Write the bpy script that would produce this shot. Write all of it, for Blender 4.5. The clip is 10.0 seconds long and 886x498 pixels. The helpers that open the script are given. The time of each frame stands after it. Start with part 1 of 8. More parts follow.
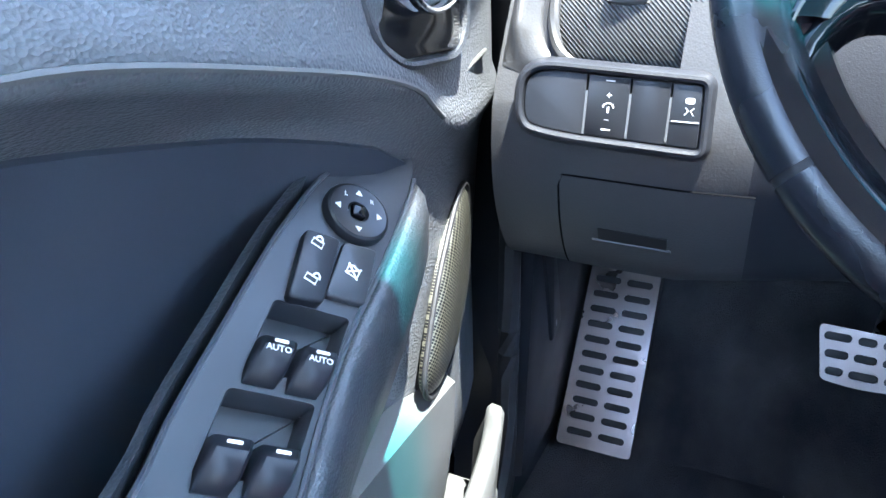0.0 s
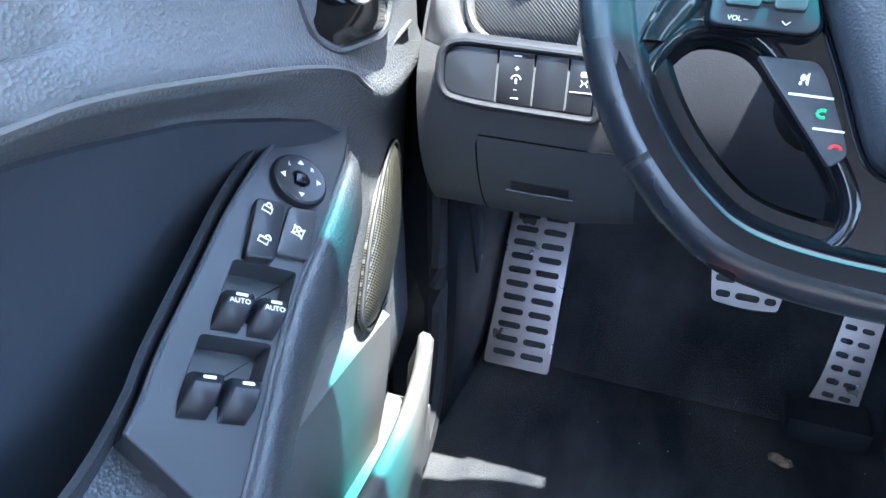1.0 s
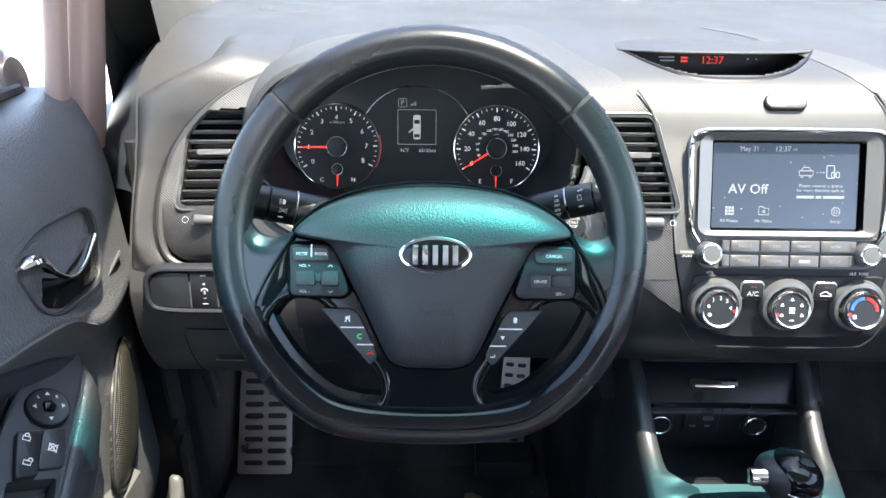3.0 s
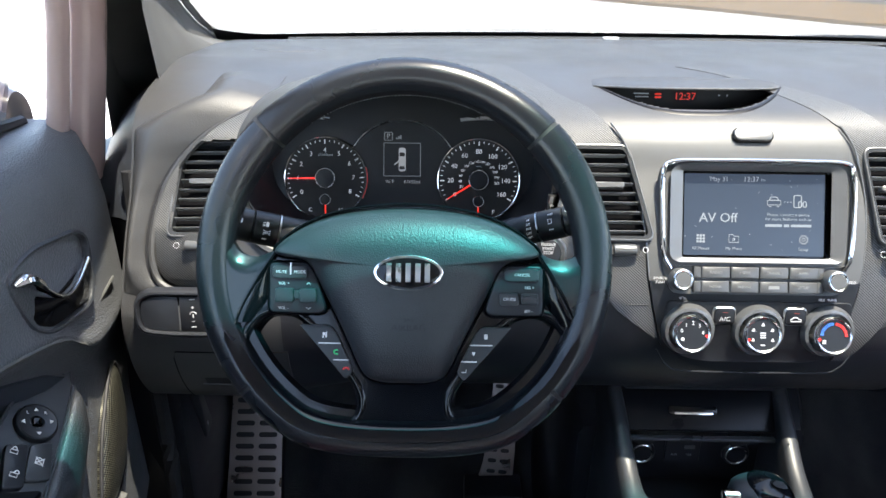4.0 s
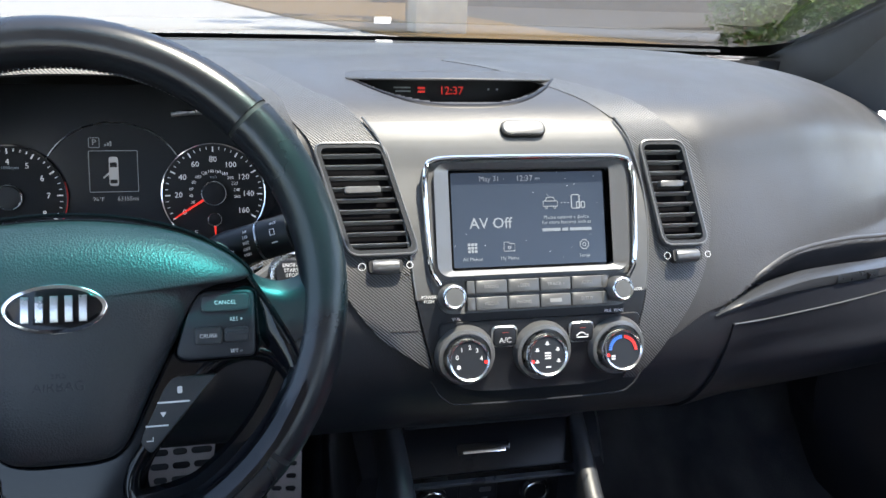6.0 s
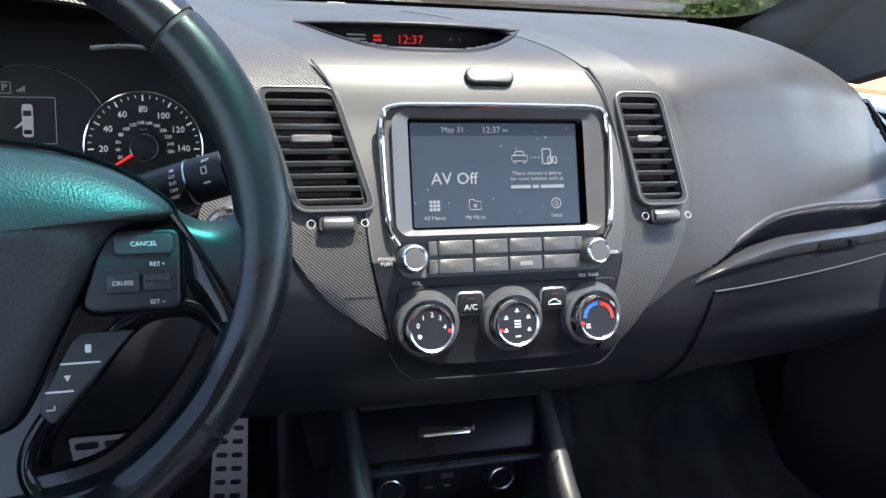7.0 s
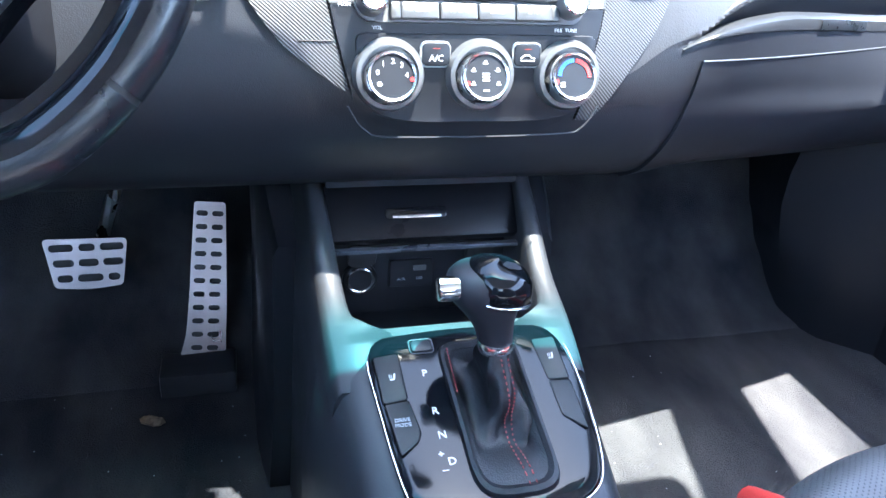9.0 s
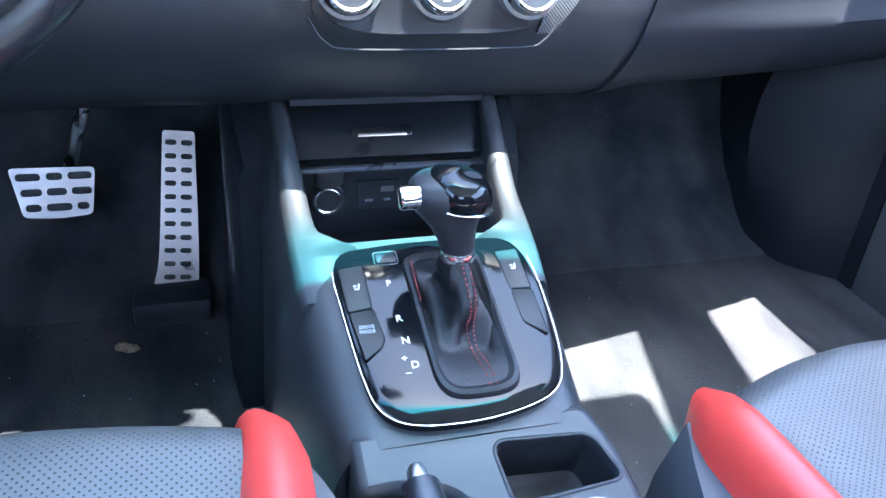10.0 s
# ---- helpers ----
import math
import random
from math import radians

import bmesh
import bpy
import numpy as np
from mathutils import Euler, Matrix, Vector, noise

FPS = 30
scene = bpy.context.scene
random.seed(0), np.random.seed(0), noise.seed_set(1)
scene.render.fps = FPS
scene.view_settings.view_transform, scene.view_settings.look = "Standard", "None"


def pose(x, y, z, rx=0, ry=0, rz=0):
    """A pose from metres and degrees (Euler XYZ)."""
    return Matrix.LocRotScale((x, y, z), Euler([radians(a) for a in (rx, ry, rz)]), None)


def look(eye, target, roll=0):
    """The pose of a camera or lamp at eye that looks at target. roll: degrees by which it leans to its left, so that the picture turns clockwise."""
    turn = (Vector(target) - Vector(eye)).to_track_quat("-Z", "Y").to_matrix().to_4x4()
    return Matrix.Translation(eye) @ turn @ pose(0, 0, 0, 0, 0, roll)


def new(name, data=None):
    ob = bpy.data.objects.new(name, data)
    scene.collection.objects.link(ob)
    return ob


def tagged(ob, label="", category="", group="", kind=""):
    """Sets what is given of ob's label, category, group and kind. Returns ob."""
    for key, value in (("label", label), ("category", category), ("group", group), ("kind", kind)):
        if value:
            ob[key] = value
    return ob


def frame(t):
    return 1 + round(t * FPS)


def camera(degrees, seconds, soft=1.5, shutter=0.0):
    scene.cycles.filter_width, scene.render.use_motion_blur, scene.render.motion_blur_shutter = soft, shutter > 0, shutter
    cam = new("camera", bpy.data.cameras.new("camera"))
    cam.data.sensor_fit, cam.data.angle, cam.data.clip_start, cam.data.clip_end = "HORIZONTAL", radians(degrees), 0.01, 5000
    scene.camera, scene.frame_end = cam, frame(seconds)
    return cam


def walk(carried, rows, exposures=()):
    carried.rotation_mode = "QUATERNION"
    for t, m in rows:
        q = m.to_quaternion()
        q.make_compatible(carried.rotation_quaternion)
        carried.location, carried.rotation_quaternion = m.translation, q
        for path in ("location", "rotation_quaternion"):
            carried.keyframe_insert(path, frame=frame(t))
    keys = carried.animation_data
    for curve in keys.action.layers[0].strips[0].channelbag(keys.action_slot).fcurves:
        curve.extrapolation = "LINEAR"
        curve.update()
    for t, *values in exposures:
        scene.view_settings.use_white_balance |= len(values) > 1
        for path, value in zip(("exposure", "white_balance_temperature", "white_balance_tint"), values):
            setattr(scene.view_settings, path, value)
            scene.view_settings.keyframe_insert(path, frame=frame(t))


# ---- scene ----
cam = camera(59.8, 10.0)

PATH = [
    (0, (-0.143, -0.367, 0.618), (-0.887, 1.291, -0.217), 0.2),
    (0.5, (-0.136, -0.382, 0.627), (-0.843, 1.259, -0.271), 0.7),
    (1, (-0.11, -0.424, 0.678), (-0.675, 1.204, -0.338), 1.5),
    (1.5, (-0.053, -0.49, 0.791), (-0.226, 1.157, -0.331), 2.9),
    (2, (-0.011, -0.532, 0.875), (0.026, 1.182, -0.153), 1.6),
    (2.5, (0.005, -0.565, 0.899), (0.04, 1.204, -0.033), 0.6),
    (2.7, (0.009, -0.575, 0.906), (0.017, 1.205, -0.006), 0.5),
    (4, (0.044, -0.628, 0.897), (0.017, 1.218, 0.128), 0.5),
    (4.5, (0.066, -0.604, 0.885), (0.12, 1.255, 0.149), 1.0),
    (5, (0.096, -0.567, 0.878), (0.274, 1.293, 0.165), 1.5),
    (5.5, (0.121, -0.529, 0.859), (0.431, 1.321, 0.165), 2.0),
    (5.7, (0.131, -0.516, 0.845), (0.486, 1.33, 0.164), 2.0),
    (7, (0.149, -0.441, 0.765), (0.681, 1.369, 0.1), 3.3),
    (7.5, (0.172, -0.436, 0.723), (0.699, 1.366, 0.035), 3.5),
    (8, (0.184, -0.442, 0.685), (0.696, 1.346, -0.052), 3.7),
    (8.5, (0.193, -0.45, 0.658), (0.689, 1.31, -0.152), 3.9),
    (9, (0.194, -0.467, 0.635), (0.681, 1.256, -0.257), 4.0),
    (9.5, (0.199, -0.479, 0.621), (0.687, 1.207, -0.339), 4.1),
    (10, (0.206, -0.493, 0.612), (0.727, 1.157, -0.392), 4.2),
]
EXPOSURES = [(0, 4.8, 6000, 10), (1.0, 4.85, 6050, 10), (1.5, 5.0, 6600, 12), (2.1, 4.12, 7200, 13), (2.5, 3.78, 7300, 13), (4.0, 2.95, 7150, 12), (5.5, 2.68, 7050, 12), (7.0, 2.66, 7050, 13), (8.0, 3.42, 6750, 13), (9.0, 4.65, 6150, 11), (10, 5.05, 6050, 10)]
walk(cam, [(t, look(eye, target, roll)) for t, eye, target, roll in PATH], EXPOSURES)

# ---- world and sun ----
SUN = Vector((0.230, -0.170, 0.958)).normalized()
world = bpy.data.worlds.new("world")
scene.world = world
world.use_nodes = True
wn = world.node_tree.nodes
sky = wn.new("ShaderNodeTexSky")
sky.sky_type = "NISHITA"
sky.sun_disc = False
sky.sun_elevation = math.asin(SUN.z)
sky.sun_rotation = math.atan2(SUN.x, SUN.y)
wn["Background"].inputs["Strength"].default_value = 0.15
world.node_tree.links.new(sky.outputs[0], wn["Background"].inputs["Color"])
sun_data = bpy.data.lights.new("sun", "SUN")
sun_data.energy, sun_data.angle, sun_data.color = 2.1, radians(0.55), (1.0, 0.95, 0.87)
sun = new("sun", sun_data)
sun.matrix_world = look(SUN * 20, (0, 0, 0))


# ---- materials ----
def rgb(c):
    return (*c, 1.0) if len(c) == 3 else c


class Mat:
    """A principled material with a few procedural helpers."""

    def __init__(self, name, color, rough=0.5, metal=0.0, spec=0.5, coat=0.0):
        self.m = bpy.data.materials.new(name)
        self.m.use_nodes = True
        self.t = self.m.node_tree
        self.b = self.t.nodes["Principled BSDF"]
        self.set("Base Color", rgb(color))
        self.set("Roughness", rough)
        self.set("Metallic", metal)
        self.set("Specular IOR Level", spec)
        self.set("Coat Weight", coat)
        self.set("Coat Roughness", 0.05)
        self.c = color
        self.normal = None

    def set(self, key, value):
        self.b.inputs[key].default_value = value

    def node(self, kind, **inputs):
        n = self.t.nodes.new(kind)
        for k, v in inputs.items():
            n.inputs[k.replace("_", " ")].default_value = v
        return n

    def link(self, a, b):
        self.t.links.new(a, b)

    def coords(self, scale=(1, 1, 1), turn=(0, 0, 0)):
        co = self.node("ShaderNodeTexCoord")
        mp = self.node("ShaderNodeMapping")
        mp.inputs["Scale"].default_value = scale
        mp.inputs["Rotation"].default_value = turn
        self.link(co.outputs["Object"], mp.inputs["Vector"])
        return mp.outputs[0]

    def ramp(self, fac, lo, hi, a=0.3, b=0.7):
        r = self.node("ShaderNodeValToRGB")
        r.color_ramp.elements[0].color, r.color_ramp.elements[1].color = rgb(lo), rgb(hi)
        r.color_ramp.elements[0].position, r.color_ramp.elements[1].position = a, b
        self.link(fac, r.inputs[0])
        return r.outputs[0]

    def noise(self, scale, detail=3.0, stretch=(1, 1, 1)):
        n = self.node("ShaderNodeTexNoise", Scale=scale, Detail=detail)
        self.link(self.coords(stretch), n.inputs["Vector"])
        return n.outputs["Fac"]

    def voronoi(self, scale, feature="F1", stretch=(1, 1, 1)):
        n = self.node("ShaderNodeTexVoronoi", Scale=scale)
        n.feature = feature
        self.link(self.coords(stretch), n.inputs["Vector"])
        return n.outputs["Distance"]

    def mottle(self, scale=14, lo=0.85, hi=1.15, detail=5.0, stretch=(1, 1, 1), a=0.3, b=0.7):
        """Colour that drifts between two shades of the base colour."""
        f = self.noise(scale, detail, stretch)
        self.link(self.ramp(f, [min(1, v * lo) for v in self.c], [min(1, v * hi) for v in self.c], a, b), self.b.inputs["Base Color"])
        return self

    def wear(self, scale=9, lo=0.3, hi=0.6, stretch=(1, 1, 1)):
        f = self.noise(scale, 6.0, stretch)
        self.link(self.ramp(f, (lo, lo, lo), (hi, hi, hi)), self.b.inputs["Roughness"])
        return self

    def bump(self, height, strength=0.3, distance=0.001):
        n = self.node("ShaderNodeBump", Strength=strength, Distance=distance)
        self.link(height, n.inputs["Height"])
        if self.normal:
            self.link(self.normal, n.inputs["Normal"])
        self.normal = n.outputs[0]
        self.link(self.normal, self.b.inputs["Normal"])
        return self

    def emit(self, color, strength):
        self.set("Emission Color", rgb(color))
        self.set("Emission Strength", strength)
        return self


def grained(name, color, rough=0.5, scale=900, strength=0.35, spec=0.45):
    """Moulded plastic or vinyl with a leather grain."""
    g = Mat(name, color, rough, spec=spec)
    g.mottle(7, 0.88, 1.12)
    g.wear(11, max(0.05, rough - 0.07), rough + 0.07)
    g.bump(g.voronoi(scale, stretch=(1, 0.75, 1)), strength, 0.35 / scale)
    g.bump(g.noise(scale * 1.6, 2), strength * 0.5, 0.25 / scale)
    return g


VINYL = grained("dash_vinyl", (0.043, 0.043, 0.045), 0.44, 620, 0.22, 0.42)
PLASTIC = grained("hard_plastic", (0.022, 0.024, 0.029), 0.40, 900, 0.30)
DOORSKIN = grained("door_vinyl", (0.084, 0.088, 0.095), 0.42, 500, 0.85)
SMOOTH = grained("smooth_plastic", (0.014, 0.0155, 0.0195), 0.38, 2200, 0.08, 0.28)
SWITCHSKIN = grained("switch_panel_plastic", (0.028, 0.030, 0.034), 0.38, 2600, 0.06, 0.32)
ARMSKIN = grained("armrest_vinyl", (0.034, 0.037, 0.042), 0.42, 560, 0.6)
# near-black for gaps, and for shade painted into the vent ducts
VOID = Mat("gap_and_shade_black", (0.004, 0.004, 0.005), 0.9, spec=0.05)
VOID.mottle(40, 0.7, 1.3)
DIMRED = Mat("unlit_lamp", (0.22, 0.03, 0.02), 0.5)
PODSKIN = grained("satin_panel", (0.055, 0.060, 0.070), 0.33, 2600, 0.06)
INSERT = grained("leatherette_insert", (0.030, 0.036, 0.047), 0.40, 1500, 0.15)
FRAMEGLOSS = Mat("painted_mirror", (0.05, 0.045, 0.045), 0.2, coat=0.5)
FRAMEGLOSS.wear(12, 0.15, 0.25)
SMOKED = Mat("smoked_window", (0.010, 0.010, 0.012), 0.35, spec=0.15)
# near-black for dials and joints; also paints shade into wells and slots
DARK = Mat("dial_and_shade_black", (0.006, 0.006, 0.008), 0.6).mottle(30, 0.7, 1.3)
CONSOLE = grained("console_plastic", (0.024, 0.026, 0.030), 0.38, 1100, 0.2, 0.38)
BUTTONSKIN = grained("button_plastic", (0.020, 0.021, 0.023), 0.48, 2600, 0.05, 0.25)
LOWER = grained("lower_dash_plastic", (0.017, 0.0186, 0.0235), 0.46, 900, 0.3, 0.30)
# darker than LOWER: shade on the passenger's lower face put into the colour
GLOVE = grained("shaded_glove_plastic", (0.014, 0.0155, 0.020), 0.45, 900, 0.3, 0.25)
RUBBER = Mat("black_rubber", (0.012, 0.012, 0.014), 0.65).mottle(60, 0.7, 1.3)
SHROUD = grained("shroud_plastic", (0.008, 0.008, 0.010), 0.6, 900, 0.3, 0.2)
GLOSS = Mat("piano_black", (0.004, 0.0045, 0.006), 0.08, spec=0.26)
GLOSS.wear(30, 0.05, 0.12)
CHROME = Mat("chrome", (0.78, 0.79, 0.80), 0.10, 1.0)
CHROME.wear(40, 0.06, 0.16)
CHROMESOFT = Mat("soft_chrome", (0.70, 0.71, 0.72), 0.24, 1.0)
CHROMESOFT.wear(40, 0.18, 0.30)
SATIN = Mat("satin_metal", (0.52, 0.53, 0.54), 0.30, 1.0)
SATIN.wear(60, 0.22, 0.36)
FASCIA = Mat("painted_fascia", (0.085, 0.087, 0.090), 0.45, 0.12)
FASCIA.mottle(6, 0.92, 1.08).wear(14, 0.46, 0.56)
FASCIA.bump(FASCIA.noise(2600, 2), 0.05, 0.0003)
SATINDARK = Mat("satin_grey", (0.125, 0.128, 0.132), 0.38, 0.45)
SATINDARK.wear(40, 0.30, 0.44)
STEEL = Mat("brushed_steel", (0.29, 0.250, 0.238), 0.4, 1.0)
STEEL.bump(STEEL.noise(700, 3, (1, 0.03, 0.03)), 0.12, 0.0004)
STEEL.wear(25, 0.26, 0.45)
WHITE = Mat("white_print", (0.52, 0.53, 0.55), 0.5)
# faint emission added so the print stays bright without a lamp
WHITE.emit((0.8, 0.85, 0.9), 0.02)
GREYPRINT = Mat("grey_print", (0.35, 0.37, 0.40), 0.5)
DIMPRINT = Mat("dim_print", (0.20, 0.205, 0.21), 0.5)
REDPRINT = Mat("red_print", (0.7, 0.03, 0.03), 0.5)
BLUEPRINT = Mat("blue_print", (0.05, 0.2, 0.7), 0.5)
GREENPRINT = Mat("green_print", (0.02, 0.45, 0.15), 0.5)
NEEDLE = Mat("lit_needle", (0.6, 0.01, 0.01), 0.4).emit((1.0, 0.05, 0.03), 0.14)
DIALPRINT = Mat("lit_dial_print", (0.6, 0.62, 0.65), 0.5).emit((0.85, 0.9, 1.0), 0.06)
REDLAMP = Mat("red_lamp", (0.3, 0.0, 0.0), 0.4).emit((1.0, 0.04, 0.02), 0.075)
LCDPRINT = Mat("screen_print", (0.15, 0.17, 0.19), 0.4).emit((0.75, 0.82, 0.9), 0.040)
LCDDIM = Mat("screen_print_dim", (0.14, 0.16, 0.18), 0.4).emit((0.6, 0.7, 0.8), 0.026)
LEATHER = grained("wheel_leather", (0.010, 0.011, 0.014), 0.27, 1300, 0.18)
AIRBAG = grained("hub_vinyl", (0.025, 0.027, 0.031), 0.37, 760, 0.4, 0.36)
KNOBSKIN = grained("knob_leather", (0.016, 0.0165, 0.020), 0.50, 1300, 0.2, 0.3)
LIDMAT = Mat("bin_lid_black", (0.007, 0.0075, 0.009), 0.34, spec=0.16)
LIDMAT.wear(20, 0.25, 0.36)
BOOT = grained("shifter_leather", (0.010, 0.010, 0.012), 0.42, 700, 0.40, 0.28)
THREAD = Mat("red_thread", (0.30, 0.045, 0.045), 0.8)
GREYTHREAD = Mat("grey_thread", (0.35, 0.35, 0.36), 0.8)
REDLEATHER = grained("red_leather", (0.56, 0.045, 0.035), 0.36, 900, 0.22)
SEATSIDE = grained("seat_leather", (0.050, 0.054, 0.062), 0.42, 900, 0.25)


def lattice(p, u, v, pitch):
    """Squared distance to the nearest hole of a staggered pattern."""

    def wave(a, b):
        outs = []
        for src, move in ((u, a), (v, b)):
            m1 = p.node("ShaderNodeMath")
            m1.operation = "MULTIPLY_ADD"
            p.link(src, m1.inputs[0])
            m1.inputs[1].default_value, m1.inputs[2].default_value = 1 / pitch, move
            m2 = p.node("ShaderNodeMath")
            m2.operation = "PINGPONG"
            p.link(m1.outputs[0], m2.inputs[0])
            m2.inputs[1].default_value = 0.5
            m3 = p.node("ShaderNodeMath")
            m3.operation = "POWER"
            p.link(m2.outputs[0], m3.inputs[0])
            m3.inputs[1].default_value = 2.0
            outs.append(m3.outputs[0])
        s = p.node("ShaderNodeMath")
        s.operation = "ADD"
        p.link(outs[0], s.inputs[0])
        p.link(outs[1], s.inputs[1])
        return s.outputs[0]

    lo = p.node("ShaderNodeMath")
    lo.operation = "MINIMUM"
    p.link(wave(0, 0), lo.inputs[0])
    p.link(wave(0.5, 0.5), lo.inputs[1])
    return lo.outputs[0]


def perforated():
    p = grained("perforated_leather", (0.078, 0.075, 0.074), 0.42, 900, 0.22)
    sep = p.node("ShaderNodeSeparateXYZ")
    p.link(p.coords((1, 1, 1)), sep.inputs[0])
    near = lattice(p, sep.outputs["X"], sep.outputs["Y"], 0.0056)
    hole = p.ramp(near, (0, 0, 0), (1, 1, 1), 0.012, 0.028)
    mix = p.node("ShaderNodeMix")
    mix.data_type = "RGBA"
    base = p.b.inputs["Base Color"].links[0].from_socket
    p.link(hole, mix.inputs[0])
    mix.inputs[6].default_value = (0.008, 0.009, 0.012, 1)
    p.link(base, mix.inputs[7])
    p.link(mix.outputs[2], p.b.inputs["Base Color"])
    p.bump(hole, 0.5, 0.0006)
    return p


PERF = perforated()


def weave():
    """Dark trim with a fine diagonal ribbed weave."""
    w = Mat("weave_trim", (0.06, 0.062, 0.066), 0.42, 0.0)
    tex = w.node("ShaderNodeTexWave", Scale=1.0, Distortion=0.0)
    tex.bands_direction = "DIAGONAL"
    w.link(w.coords((185, 100, 185)), tex.inputs["Vector"])
    w.link(w.ramp(tex.outputs["Fac"], (0.026, 0.027, 0.029), (0.088, 0.089, 0.091), 0.25, 0.75), w.b.inputs["Base Color"])
    w.bump(tex.outputs["Fac"], 0.5, 0.0008)
    return w


WEAVE = weave()


def carpet_mat():
    c = Mat("carpet", (0.045, 0.047, 0.052), 0.95, spec=0.1)
    f = c.noise(9, 6, (1, 0.45, 1))
    c.link(c.ramp(f, (0.023, 0.0255, 0.032), (0.100, 0.100, 0.103), 0.35, 0.78), c.b.inputs["Base Color"])
    c.bump(c.noise(900, 2), 0.9, 0.003)
    c.bump(c.voronoi(350), 0.4, 0.002)
    return c


CARPET = carpet_mat()


def mesh_grille_mat():
    g = Mat("speaker_mesh", (0.05, 0.052, 0.056), 0.4, 0.6)
    sep = g.node("ShaderNodeSeparateXYZ")
    g.link(g.coords((1, 1, 1)), sep.inputs[0])
    d = lattice(g, sep.outputs["Y"], sep.outputs["Z"], 0.0034)
    g.link(g.ramp(d, (0.004, 0.004, 0.005), (0.115, 0.112, 0.088), 0.06, 0.10), g.b.inputs["Base Color"])
    g.bump(d, 0.3, 0.0006)
    return g


SPEAKERMESH = mesh_grille_mat()
# dark door plastic made paler, its sunlit look put into the colour
POCKET = grained("sunlit_grey_plastic", (0.085, 0.085, 0.082), 0.45, 900, 0.2)


def glass_mat(name, band):
    """Thin car glass: clear, faintly green, with a gradient sun band at the top when asked for."""
    m = bpy.data.materials.new(name)
    m.use_nodes = True
    t = m.node_tree
    t.nodes.clear()
    out = t.nodes.new("ShaderNodeOutputMaterial")
    mix = t.nodes.new("ShaderNodeMixShader")
    tr = t.nodes.new("ShaderNodeBsdfTransparent")
    gl = t.nodes.new("ShaderNodeBsdfGlossy")
    gl.inputs["Roughness"].default_value = 0.02
    fr = t.nodes.new("ShaderNodeFresnel")
    fr.inputs["IOR"].default_value = 1.45
    half = t.nodes.new("ShaderNodeMath")
    half.operation = "MULTIPLY"
    half.inputs[1].default_value = 0.8
    t.links.new(fr.outputs[0], half.inputs[0])
    t.links.new(half.outputs[0], mix.inputs[0])
    t.links.new(tr.outputs[0], mix.inputs[1])
    t.links.new(gl.outputs[0], mix.inputs[2])
    t.links.new(mix.outputs[0], out.inputs[0])
    tr.inputs[0].default_value = (0.90, 0.94, 0.92, 1)
    if band:
        co = t.nodes.new("ShaderNodeTexCoord")
        sep = t.nodes.new("ShaderNodeSeparateXYZ")
        t.links.new(co.outputs["Object"], sep.inputs[0])
        r = t.nodes.new("ShaderNodeValToRGB")
        el = r.color_ramp.elements
        rng = t.nodes.new("ShaderNodeMapRange")
        rng.inputs["From Min"].default_value, rng.inputs["From Max"].default_value = band
        # the band follows the curved roof edge, further back towards the pillars
        prev = sep.outputs["X"]
        for op, val in (("SUBTRACT", 0.385), ("DIVIDE", 0.615), ("POWER", 2.0), ("MULTIPLY", 0.080)):
            mt = t.nodes.new("ShaderNodeMath")
            mt.operation = op
            if op == "POWER":
                ab = t.nodes.new("ShaderNodeMath")
                ab.operation = "ABSOLUTE"
                t.links.new(prev, ab.inputs[0])
                prev = ab.outputs[0]
            t.links.new(prev, mt.inputs[0])
            mt.inputs[1].default_value = val
            prev = mt.outputs[0]
        ad = t.nodes.new("ShaderNodeMath")
        ad.operation = "ADD"
        t.links.new(prev, ad.inputs[0])
        t.links.new(sep.outputs["Y"], ad.inputs[1])
        t.links.new(ad.outputs[0], rng.inputs["Value"])
        t.links.new(rng.outputs[0], r.inputs[0])
        el[0].position, el[0].color = 0.0, (0.90, 0.94, 0.92, 1)
        el[1].position, el[1].color = 1.0, (0.01, 0.40, 0.48, 1)
        e = el.new(0.35)
        e.color = (0.24, 0.90, 0.92, 1)
        e = el.new(0.7)
        e.color = (0.05, 0.68, 0.75, 1)
        t.links.new(r.outputs[0], tr.inputs[0])
    return m


class Plain:
    def __init__(self, m):
        self.m = m


def screen_glass():
    g = Mat("display_glass", (0.020, 0.028, 0.042), 0.22, spec=0.3)
    g.mottle(5, 0.9, 1.12)
    g.emit((0.10, 0.15, 0.24), 0.055)
    return g


SCREENMAT = screen_glass()
CLEAR = Plain(glass_mat("gauge_cover", None))


# ---- mesh tools ----
def origin(ob):
    o = Vector((0, 0, 0))
    while ob:
        o += ob.location
        ob = ob.parent
    return o


def thing(name, loc, label, category, group="", kind=""):
    ob = new(name)
    ob.location = loc
    ob.empty_display_size = 0.02
    return tagged(ob, label, category, group, kind)


def finish(bm, smooth=True, angle=35):
    bmesh.ops.recalc_face_normals(bm, faces=bm.faces[:])
    if smooth:
        for f in bm.faces:
            f.smooth = True
        lim = radians(angle)
        for e in bm.edges:
            if len(e.link_faces) != 2 or e.calc_face_angle(0) > lim:
                e.smooth = False


def part(name, bm, material, parent=None, label="", smooth=True, angle=35):
    """Links a bmesh given in world places as one mesh object under its thing or part."""
    finish(bm, smooth, angle)
    me = bpy.data.meshes.new(name)
    if parent:
        bmesh.ops.translate(bm, verts=bm.verts[:], vec=-origin(parent))
    bm.to_mesh(me)
    bm.free()
    me.materials.append(material.m)
    ob = new(name, me)
    if parent:
        ob.parent = parent
    return tagged(ob, label) if label else ob


